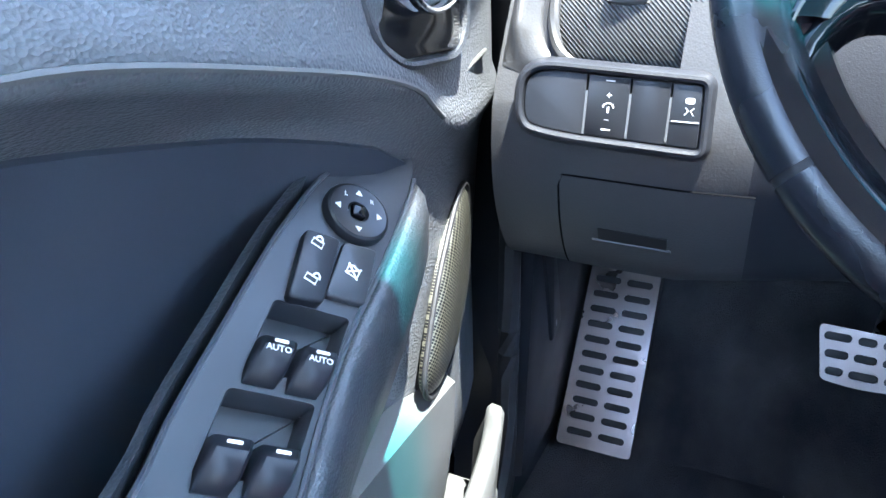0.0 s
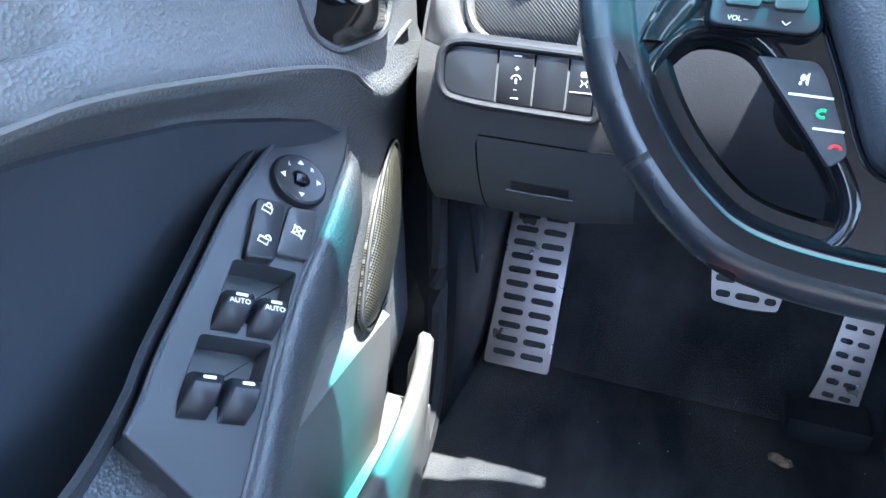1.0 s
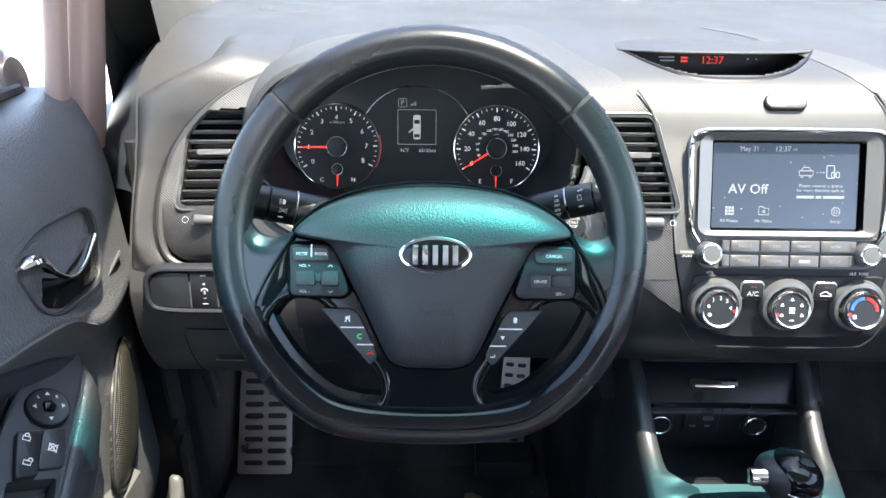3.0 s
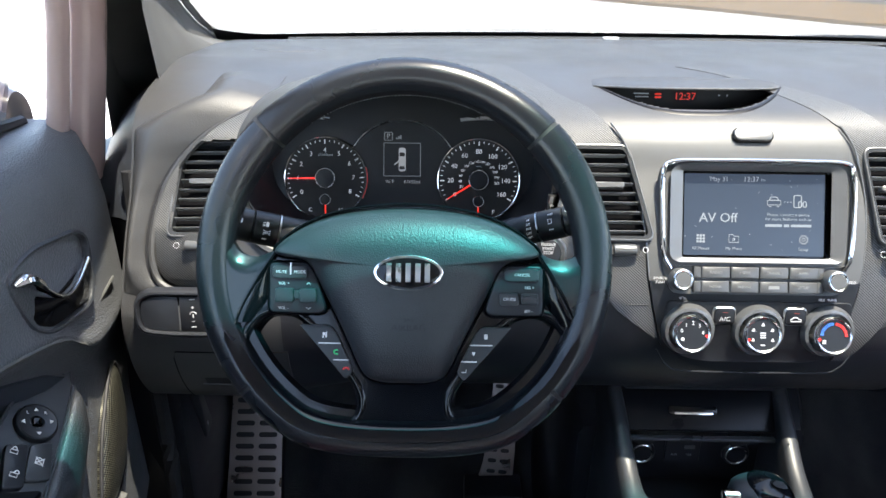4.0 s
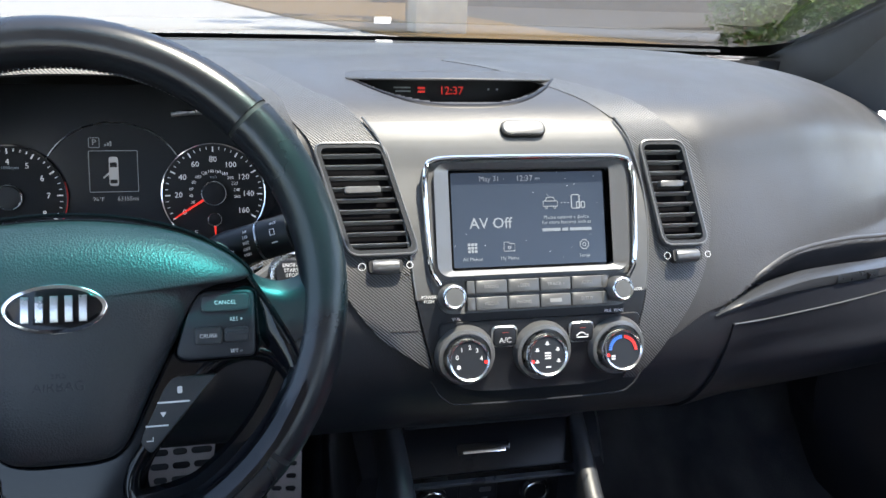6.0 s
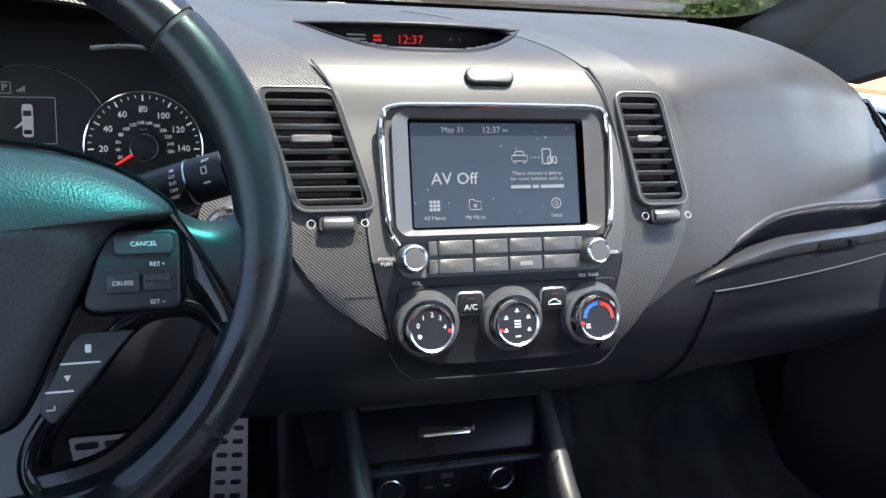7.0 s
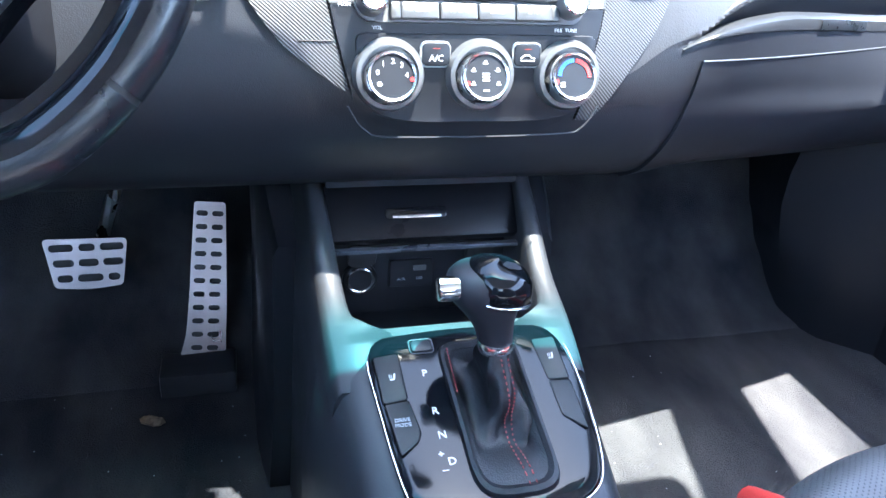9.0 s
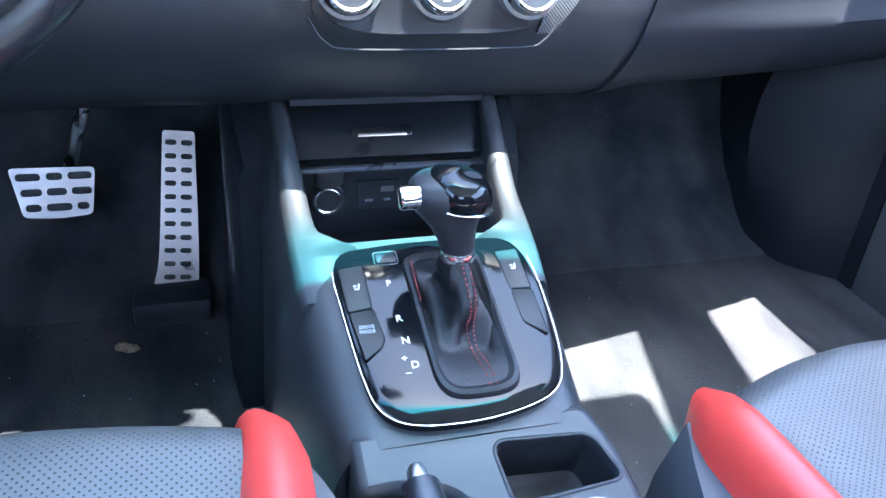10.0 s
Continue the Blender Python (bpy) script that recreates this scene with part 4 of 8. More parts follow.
lip_ring(bm, pad2, ((-0.0030, 0.002), (-0.0026, 0.0088), (-0.0014, 0.0100), (-0.0004, 0.0092), (0.0, 0.004)), HUB)
part("cover_edge", bm, GLOSS, WHEEL, "gloss black edging round the airbag cover")
text("SRS", at(HUB, 0.004, -0.047, 0.0316), 0.0060, SMOOTH, WHEEL, depth=0.0006, label="embossed letters on the hub")
text("AIRBAG", at(HUB, 0.004, -0.054, 0.0314), 0.0085, SMOOTH, WHEEL, depth=0.0006, label="embossed word on the hub")
# badge: plain oval
BM_ = at(HUB, 0.003, -0.0072, 0.0318)
bm = B()
prism(bm, ellipse(0, 0, 0.0300, 0.0152, 48), -0.003, 0.0022, BM_, 0.0016, 3)
badge = part("badge", bm, CHROME, WHEEL, "plain silver oval badge with black field")
bm = B()
prism(bm, ellipse(0, 0, 0.0272, 0.0126, 48), 0.0015, 0.0028, BM_, 0.0006, 2)
part("badge_field", bm, GLOSS, badge, "gloss black oval field")
bm = B()
for x0, x1, lean in ((-0.0185, -0.0140, 0.0), (-0.0105, -0.0060, 0.0), (-0.0022, 0.0022, 0.0), (0.0060, 0.0105, 0.0), (0.0140, 0.0185, 0.0)):
    prism(bm, [(x0 - lean / 2, -0.0080), (x1 - lean / 2, -0.0080), (x1 + lean / 2, 0.0080), (x0 + lean / 2, 0.0080)], 0.0026, 0.0038, BM_, 0.0005, 2)
part("badge_mark", bm, SATIN, badge, "plain silver bars")

# thumb controls
pod = rounded([(-0.1190, 0.0000), (-0.0860, 0.0000), (-0.0790, -0.0085), (-0.0690, -0.0395), (-0.0735, -0.0440), (-0.1190, -0.0432)], [0.005, 0.006, 0.008, 0.005, 0.004, 0.005], 4)
for sgn, nm in ((-1, "left"), (1, "right")):
    pts = pod if sgn < 0 else [(-x, y) for x, y in reversed(pod)]
    bm = B()
    prism(bm, pts, 0.002, 0.0165, HUB, 0.0018, 3)
    P = part("control_pod", bm, SMOOTH, WHEEL, "black thumb control pod")
    bm = B()
    lip_ring(bm, pts, ((-0.0024, 0.004), (-0.0022, 0.0125), (-0.0012, 0.0145), (-0.0002, 0.0138), (0.0, 0.010)), HUB)
    part("pod_edge", bm, GLOSS, P, "gloss black edge of the control pod")
    def key(x0, x1, y0, y1, z=0.0185, r=0.003, mat=SWITCHSKIN):
        if sgn > 0:
            x0, x1 = -x1, -x0
        b_ = B()
        prism(b_, rrect(x0, x1, y0, y1, r, 3), 0.015, z, HUB, 0.0012, 2)
        return part("button", b_, mat, P)
    LM = at(HUB, 0, 0, 0.0188)
    def put(word, x, y, size=0.0036, mat=WHITE, z=0.0):
        text(word, at(LM, x, y, z), size, mat, P)
    low_z = -0.0021
    if sgn < 0:
        key(-0.1160, -0.0855, -0.0135, -0.0025, 0.0185, 0.003)
        key(-0.1130, -0.0968, -0.0345, -0.0220, 0.0215, 0.002)
        key(-0.0915, -0.0770, -0.0345, -0.0220, 0.0215, 0.002)
        key(-0.0985, -0.0900, -0.0315, -0.0240, 0.0185, 0.001)
        put("MUTE", -0.1080, -0.0080)
        put("MODE", -0.0920, -0.0080)
        put("VOL +", -0.1060, -0.0180, 0.0034, WHITE, low_z)
        put("VOL –", -0.1060, -0.0395, 0.0034, WHITE, low_z)
        for y, s_ in ((-0.0180, 1), (-0.0395, -1)):
            b_ = B()
            tube(b_, [LM @ Vector((-0.0845 + dx, y + s_ * dy, low_z)) for dx, dy in ((-0.0018, -0.0007), (0, 0.0009), (0.0018, -0.0007))], 0.00035, 5)
            part("arrow", b_, WHITE, P)
        b_ = B()
        prism(b_, rrect(-0.1006, -0.0994, -0.0105, 0.0002, 0.0004, 2), 0.0165, 0.0192, HUB)
        part("divider", b_, SATIN, P)
    else:
        key(-0.1160, -0.0855, -0.0135, -0.0025, 0.0185, 0.003)
        key(-0.0985, -0.0815, -0.0345, -0.0235, 0.0195, 0.002)
        key(-0.1150, -0.1000, -0.0335, -0.0240, 0.0185, 0.002)
        key(-0.1145, -0.1010, -0.0285, -0.0262, 0.0200, 0.0008)
        put("CANCEL", 0.1010, -0.0080)
        put("RES +", 0.1075, -0.0190, 0.0034, WHITE, low_z)
        put("CRUISE", 0.0900, -0.0290, 0.0034, WHITE, 0.0011)
        put("SET –", 0.1070, -0.0395, 0.0034, WHITE, low_z)
# slanting button strips below the pods
strip = rounded([(-0.0935, -0.0540), (-0.0665, -0.0540), (-0.0610, -0.0610), (-0.0475, -0.0890), (-0.0455, -0.0950), (-0.0520, -0.1020)], [0.002, 0.004, 0.003, 0.004, 0.003, 0.003], 4)
for sgn in (-1, 1):
    pts = strip if sgn < 0 else [(-x, y) for x, y in reversed(strip)]
    bm = B()
    prism(bm, pts, 0.002, 0.0100, HUB, 0.0012, 3)
    S = part("button_strip", bm, SWITCHSKIN, WHEEL, "dark grey strip of phone buttons" if sgn < 0 else "dark grey strip of menu buttons")
    for (x, y, w) in ((0.0665, -0.0700, 0.0100), (0.0560, -0.0845, 0.0070)):
        b_ = B()
        prism(b_, rrect(-w, w, -0.0005, 0.0005, 0.0004, 2), 0.0095, 0.0105, at(HUB, sgn * x, y))
        part("divider", b_, WHITE, S, "thin white divider line")
    for k, (x, y) in enumerate(((0.0705, -0.0625), (0.0600, -0.0775), (0.0515, -0.0930))):
        b_ = B()
        mm = at(HUB, sgn * x, y, 0.0100)
        if sgn < 0:
            col = (WHITE, GREENPRINT, REDPRINT)[k]
            if k == 0:
                prism(b_, ellipse(-0.001, 0.0005, 0.0012, 0.0016, 10), 0, 0.0006, mm)
                prism(b_, rounded([(0.0004, -0.002), (0.0016, -0.003), (0.0016, 0.003), (0.0004, 0.002)], 0.0004, 2), 0, 0.0006, mm)
                prism(b_, rrect(-0.0024, -0.0012, -0.003, -0.0012, 0.0004, 2), 0, 0.0006, mm)
            else:
                tube(b_, [mm @ Vector((0.0024 * math.cos(t), 0.0018 * math.sin(t), 0.0004)) for t in [radians(v) for v in (range(60, 301, 30) if k == 1 else range(0, 181, 20))]], 0.0008, 6)
            part("symbol", b_, col, S)
        else:
            if k == 0:
                prism(b_, rrect(-0.0015, 0.0015, -0.0022, 0.0022, 0.0005, 2), 0, 0.0006, mm)
            elif k == 1:
                prism(b_, [(-0.0018, 0.0014), (0.0, -0.0018), (0.0018, 0.0014)], 0, 0.0006, mm)
            else:
                tube(b_, [mm @ Vector(v) for v in ((0.002, 0.0015, 0.0004), (0.002, -0.0008, 0.0004), (-0.002, -0.0008, 0.0004))], 0.0004, 5)
            part("symbol", b_, WHITE, S)
# stitching at the inner side of the rim
bm = B()
for i in range(64):
    a = radians(52 + 76 * i / 63)
    x, y, nx, ny = rim_section(a)
    p = WM @ Vector((x - nx * 0.0150, y - ny * 0.0150, -0.0075))
    q = WM @ Vector((x - nx * 0.0165 + ny * 0.0018, y - ny * 0.0165 - nx * 0.0018, -0.001))
    tube(bm, [p, q], 0.0005, 4)
tagged(part("stitching", bm, GREYTHREAD, WHEEL, "grey stitching inside the rim"), kind="stuff")
# column behind the wheel
COLUMN = thing("steering_column", (0, 0.14, 0.56), "black plastic steering column shroud behind the wheel", "steering column")
bm = B()
CM = panel((0, 0.03, 0.610), 24)
rings = []
for z, k in ((-0.005, 0.80), (-0.03, 1.0), (-0.12, 1.1), (-0.22, 1.15)):
    rings.append([CM @ Vector((x * k, y * k - 0.010, z)) for x, y in rrect(-0.056, 0.056, -0.068, 0.036, 0.030, 5)])
loft(bm, rings)
part("shroud", bm, SHROUD, COLUMN)

# ---- pedals and footrest ----
def slots(cols, rows, w, h):
    return [rrect(cx - w / 2, cx + w / 2, cy - h / 2, cy + h / 2, h * 0.48, 3) for cy in rows for cx in cols]


FREST = thing("footrest", (-0.285, 0.39, 0.0), "brushed steel footrest plate with two rows of dark rubber slots", "footrest")
FM = axes((-0.2835, 0.392, 0.004), (1, 0, 0.02), (-0.003, 0.135, 0.205))
bm = B()
holed(bm, rounded([(-0.0455, 0), (0.0455, 0), (0.0425, 0.245), (-0.0425, 0.245)], 0.006, 3), slots((-0.0195, 0.0195), [0.018 + 0.0192 * i for i in range(12)], 0.032, 0.0085), 0.0, 0.003, FM)
part("plate", bm, STEEL, FREST, smooth=False)
bm = B()
prism(bm, rrect(-0.043, 0.043, 0.002, 0.243, 0.006), -0.03, 0.0008, FM)
part("rubber_backing", bm, RUBBER, FREST)

ACC = thing("accelerator_pedal", (0.145, 0.50, -0.03), "brushed steel accelerator pedal with slotted plate", "pedal")
AM = axes((0.122, 0.470, -0.020), (1, 0, -0.103), (0.0225, 0.094, 0.219))
bm = B()
out = [(-0.036, 0.0), (0.030, 0.0), (0.0285, 0.09), (0.0215, 0.236), (-0.0205, 0.236), (-0.0225, 0.09), (-0.0245, 0.045)]
holed(bm, rounded(out, [0.002, 0.004, 0.03, 0.005, 0.005, 0.03, 0.02], 4), slots((-0.0095, 0.0115), [0.032 + 0.0188 * i for i in range(11)], 0.0155, 0.0075), 0.0, 0.0025, AM)
part("plate", bm, STEEL, ACC, smooth=False)
bm = B()
prism(bm, rounded([(-0.022, 0.004), (0.026, 0.004), (0.020, 0.234), (-0.019, 0.234)], 0.005, 3), -0.012, 0.0008, AM)
part("rubber_backing", bm, RUBBER, ACC)
bm = B()
box(bm, 0.068, 0.168, 0.425, 0.486, -0.034, 0.004, 0.006)
part("hinge", bm, PLASTIC, ACC, "black plastic pedal hinge")

BRK = thing("brake_pedal", (-0.012, 0.51, 0.12), "brushed steel brake pedal with nine dark slots on a steel arm", "pedal")
KM = axes((-0.012, 0.4935, 0.112), (1, 0.06, -0.03), (0, 0.022, 0.062))
bm = B()
out = rounded([(-0.040, 0.0), (0.0, -0.004), (0.042, 0.0), (0.050, 0.062), (-0.052, 0.064)], [0.006, 0.05, 0.006, 0.007, 0.007], 4)
hs = []
for cy, xs_ in ((0.0115, ((-0.037, -0.018), (-0.0125, 0.0185), (0.024, 0.039))), (0.0315, ((-0.041, -0.0155), (-0.0105, 0.014), (0.019, 0.044))), (0.0515, ((-0.045, -0.0155), (-0.0095, 0.0105), (0.016, 0.0455)))):
    for a_, b_ in xs_:
        hs.append(rrect(a_, b_, cy - 0.005, cy + 0.005, 0.0048, 3))
holed(bm, out, hs, 0.0, 0.003, KM)
part("plate", bm, STEEL, BRK, smooth=False)
bm = B()
prism(bm, rounded([(-0.036, 0.004), (0.038, 0.004), (0.046, 0.059), (-0.048, 0.060)], 0.006, 3), -0.012, 0.0008, KM)
part("rubber_backing", bm, RUBBER, BRK)
bm = B()
tube(bm, catmull([(0.0, 0.51, 0.145), (0.010, 0.56, 0.18), (0.030, 0.58, 0.25), (0.035, 0.57, 0.38)], 5), 0.009, 8)
part("arm", bm, SATIN, BRK, "bare steel pedal arm")

# ---- centre console ----
CONS = thing("centre_console", (0.37, 0.0, -0.03), "dark grey plastic centre console with gloss black shifter panel", "centre console")
CX = 0.366
CT = axes((CX, 0.0, 0.2435), (1, 0, 0), (0, 1, 0.31))      # console deck


bm = B()
rings = []
for y, hw, zt in ((-0.55, 0.096, 0.150), (-0.30, 0.098, 0.115), (-0.16, 0.098, 0.140), (-0.0965, 0.099, 0.150), (-0.096, 0.099, 0.2100), (-0.06, 0.101, 0.222), (0.0, 0.106, 0.241), (0.06, 0.112, 0.260), (0.0975, 0.1133, 0.2702)):
    zt -= 0.0035
    pts = [(CX - hw - 0.03, -0.04), (CX - hw - 0.018, zt - 0.10), (CX - hw - 0.004, zt - 0.03), (CX - hw + 0.001, zt - 0.018), (CX - hw + 0.006, zt - 0.009), (CX - hw + 0.014, zt - 0.003), (CX - hw + 0.032, zt), (CX, zt + 0.001),
           (CX + hw - 0.032, zt), (CX + hw - 0.018, zt - 0.002), (CX + hw - 0.008, zt - 0.007), (CX + hw - 0.001, zt - 0.016), (CX + hw + 0.004, zt - 0.03), (CX + hw + 0.018, zt - 0.10), (CX + hw + 0.03, -0.04)]
    rings.append([(x, y, z) for x, z in pts])
loft(bm, rings, True, True)
part("body", bm, CONSOLE, CONS, angle=60)
ARM_Z = glide([(0.040, 0.2455), (0.070, 0.2600), (0.100, 0.2715), (0.15, 0.290), (0.20, 0.322), (0.25, 0.353), (0.30, 0.385)])
ARM_X = glide([(0.040, 0.111), (0.092, 0.1135), (0.15, 0.115), (0.30, 0.121)])
ARM_W = glide([(0.040, 0.060), (0.090, 0.060), (0.0975, 0.050), (0.1020, 0.037), (0.108, 0.030), (0.120, 0.0255), (0.15, 0.0235), (0.20, 0.0215), (0.30, 0.018)])
# arms that rise to the dashboard beside the storage bin
for sgn in (-1, 1):
    bm = B()
    rings = []
    for k in range(27):
        y = 0.040 + 0.26 * k / 26
        zt, xo, w = ARM_Z(y), ARM_X(y), ARM_W(y)
        o = CX + sgn * xo
        i_ = CX + sgn * (xo - w)
        pts = [(o + sgn * 0.022, -0.03), (o + sgn * 0.010, zt - 0.08), (o + sgn * 0.001, zt - 0.012), (o - sgn * 0.002, zt - 0.004), (o - sgn * 0.006, zt), (i_ + sgn * 0.004, zt), (i_, zt - 0.005), (i_, 0.16)]
        rings.append([(x, y, z) for x, z in pts])
    loft(bm, rings, True, True)
    part("arm", bm, CONSOLE, CONS, angle=60)
# side panels that run forward beside the footwells
for sgn in (-1, 1):
    bm = B()
    rings = []
    for y, xo in ((0.235, 0.150), (0.27, 0.156), (0.32, 0.161), (0.45, 0.163), (0.70, 0.164)):
        o, i_ = CX + sgn * xo, CX + sgn * (xo - 0.035)
        up = 0.225 + 0.11 * min(1, (y - 0.16) / 0.14) + 0.06 * max(0, min(1, (y - 0.30) / 0.1))
        rings.append([(o + sgn * 0.014, y, -0.03), (o + sgn * 0.004, y, 0.10), (o, y, up - 0.012), (o - sgn * 0.006, y, up), (i_, y, up), (i_, y, -0.03)])
    loft(bm, rings, True, True)
    part("side_panel", bm, SMOOTH, CONS, "smooth dark panel beside the footwell")
# storage bin between the arms
bm = B()
box(bm, CX - 0.101, CX + 0.101, 0.060, 0.25, 0.165, 0.192, 0.004)
box(bm, CX - 0.101, CX + 0.101, 0.25, 0.29, 0.17, 0.33, 0.002)
part("storage_bin", bm, SMOOTH, CONS, "dark storage bin with sockets")
bm = B()
LIDM = axes((CX, 0.225, 0.318), (1, 0, 0), (0, 0.05, 0.055))
prism(bm, rrect(-0.098, 0.098, -0.026, 0.034, 0.004), -0.01, 0.004, LIDM, 0.002, 2)
lid = part("bin_lid", bm, LIDMAT, CONS, "black sliding lid of the storage bin")
bm = B()
prism(bm, rrect(-0.040, 0.024, -0.006, 0.006, 0.004), 0.0, 0.0055, LIDM, 0.002, 2)
grip = part("lid_grip", bm, GLOSS, lid, "gloss black grip of the bin lid")
bm = B()
box(bm, -0.033, 0.017, -0.0062, -0.0018, 0.0050, 0.0085, 0.0012, LIDM)
part("grip_bar", bm, CHROME, grip, "chrome bar on the grip")
bm = B()
box(bm, CX - 0.101, CX + 0.101, 0.198, 0.206, 0.2895, 0.2935, 0.001)
part("lid_edge", bm, PODSKIN, lid, "pale edge under the bin lid")
bm = B()
box(bm, CX - 0.098, CX + 0.098, 0.228, 0.30, 0.347, 0.385, 0.004)
part("upper_bridge", bm, PLASTIC, CONS)

# shifter panel
bez = rounded([(-0.0835, 0.060), (-0.074, 0.0825), (0.0, 0.0872), (0.080, 0.0835), (0.0915, 0.060), (0.092, 0.012), (0.0865, -0.050), (0.073, -0.083), (0.015, -0.0970), (-0.045, -0.0945), (-0.068, -0.079), (-0.0750, -0.045)], [0.02, 0.014, 0.06, 0.014, 0.02, 0.04, 0.03, 0.025, 0.04, 0.025, 0.025, 0.04], 6)
boot_base = rounded([(-0.024, 0.068), (0.047, 0.068), (0.047, -0.068), (0.034, -0.080), (-0.010, -0.080), (-0.022, -0.066)], 0.016, 5)
bm = B()
def reach(pts, c, ang):
    """How far an outline lies from a point in one direction."""
    d = Vector((math.cos(ang), math.sin(ang)))
    best = 0.0
    for i in range(len(pts)):
        p, q = Vector(pts[i - 1]) - c, Vector(pts[i]) - c
        e = q - p
        den = d.x * e.y - d.y * e.x
        if abs(den) < 1e-12:
            continue
        r = (p.x * e.y - p.y * e.x) / den
        t = (p.x * d.y - p.y * d.x) / den
        if r > 0 and -1e-6 <= t <= 1 + 1e-6:
            best = max(best, r)
    return best


# the panel is slightly crowned towards the boot
mid = Vector((0.011, -0.006))
well = [(0.011 + (x - 0.011) * 0.92, y * 0.95) for x, y in boot_base]
rings = []
angs = [2 * math.pi * i / 96 for i in range(96)]
for k, z in ((0.0, -0.008), (0.0, 0.0025), (0.03, 0.0040), (0.15, 0.0050), (0.35, 0.0060), (0.6, 0.0066), (0.85, 0.0068), (1.0, 0.0066), (1.0, -0.004)):
    loop = []
    for a in angs:
        r0, r1 = reach(bez, mid, a), reach(well, mid, a)
        r = r0 + (r1 - r0) * k
        loop.append(CT @ Vector((mid.x + r * math.cos(a), mid.y + r * math.sin(a), z)))
    rings.append(loop)
loft(bm, rings, True, False)
BZ = part("shifter_panel", bm, GLOSS, CONS, "gloss black shifter panel")
bm = B()
first = min(range(len(bez)), key=lambda i: (Vector(bez[i]) - Vector((0.090, 0.058))).length)
line = [p for p in bez[first:] + bez[:first] if p[1] < 0.062]
tube(bm, [CT @ Vector((x * 1.012, y * 1.012, 0.0042)) for x, y in line], 0.00045, 6, up=(CT.to_3x3() @ Vector((0, 0, 1))))
part("chrome_strip", bm, CHROMESOFT, BZ, "thin chrome strip round the shifter panel")
for pts, word in (([(-0.0780, 0.0590), (-0.0576, 0.0612), (-0.0570, 0.0151), (-0.0765, 0.0130)], ""), ([(-0.0758, 0.0118), (-0.0565, 0.0139), (-0.0523, -0.0166), (-0.0560, -0.0243), (-0.0705, -0.0345)], "DRIVE\nMODE"),
                  ([(0.0623, 0.0641), (0.0825, 0.0653), (0.0825, 0.0203), (0.0638, 0.0212)], ""), ([(0.0640, 0.0197), (0.0825, 0.0188), (0.0820, -0.0293), (0.0685, -0.0176), (0.0648, -0.0142)], "")):
    bm = B()
    prism(bm, rounded(pts, 0.0025), 0.002, 0.0072, CT, 0.001, 2)
    K = part("button", bm, BUTTONSKIN, BZ)
    bm = B()
    lip_ring(bm, rounded(pts, 0.0025), ((-0.0008, 0.004), (-0.0007, 0.0066), (0.0, 0.0062)), CT)
    part("button_gap", bm, VOID, K)
    if word:
        text(word, at(CT, -0.0645, -0.006, 0.0074), 0.0046, GREYPRINT, K)
for word, x, y in (("P", -0.0385, 0.0387), ("R", -0.0373, 0.0016), ("N", -0.0363, -0.0205), ("+", -0.0407, -0.0371), ("D", -0.0335, -0.0438), ("–", -0.0400, -0.0502)):
    text(word, at(CT, x, y, 0.0070), 0.0092, WHITE, BZ)

# shifter
SHIFT = thing("gear_shifter", (0.385, 0.0, 0.245), "black leather gear shifter with red-stitched boot and gloss knob", "gear shifter")
bm = B()
rings = []
for k, z in ((1.0, 0.0), (1.0, 0.007), (0.96, 0.0105), (0.88, 0.0115), (0.80, 0.009), (0.76, 0.002)):
    rings.append([CT @ Vector((0.011 + (x - 0.011) * k, y * (1 - (1 - k) * 0.62), z)) for x, y in boot_base])
loft(bm, rings, True, False)
FRAME_TOP = [CT @ Vector((0.011 + (x - 0.011) * 1.03, y * 1.02, 0.006)) for x, y in boot_base]
part("boot_frame", bm, BOOT, SHIFT, "leather-covered frame of the boot")
bm = B()
rings = []
top_c = Vector((0.382, 0.024, 0.290))
for k in range(19):
    t = k / 18
    loop = []
    for x, y in boot_base:
        p0 = CT @ Vector((0.011 + (x - 0.011) * 0.84, y * 0.90, 0.0095))
        a = math.atan2(y, x - 0.011)
        r = 0.0148
        p1 = top_c + Vector((r * math.cos(a), r * math.sin(a), 0))
        w = t ** 0.62
        p = p0.lerp(p1, w)
        deck = 0.2435 + 0.31 * p.y
        if t < 0.3:
            h = 0.0095 - 0.0105 * (t / 0.3)
        else:
            h = -0.001 + (top_c.z - deck + 0.001) * ((t - 0.3) / 0.7) ** 1.35
        p.z = deck + h
        fold = 0.007 * math.sin(3 * a + 6 * t + 1.2) * math.sin(math.pi * t) + 0.005 * math.sin(7 * a - 9 * t) * math.sin(math.pi * t)
        p += Vector((math.cos(a), math.sin(a), 0)) * fold
        loop.append(p)
    rings.append(loop)
BOOT_RINGS = rings
loft(bm, rings, True, False)
part("boot", bm, BOOT, SHIFT, "creased black leather boot")
bm = B()
tube(bm, FRAME_TOP, 0.0006, 6, True)
part("boot_trim", bm, SATINDARK, SHIFT, "thin satin line round the boot")
bm = B()
lathe(bm, [(0.0135, -0.003), (0.0148, 0.0), (0.0148, 0.0045), (0.0138, 0.007)], Matrix.Translation(top_c), 24)
part("collar", bm, CHROME, SHIFT, "chrome collar under the knob")
bm = B()
rings = []
kx = top_c + Vector((0, 0.002, 0.005))
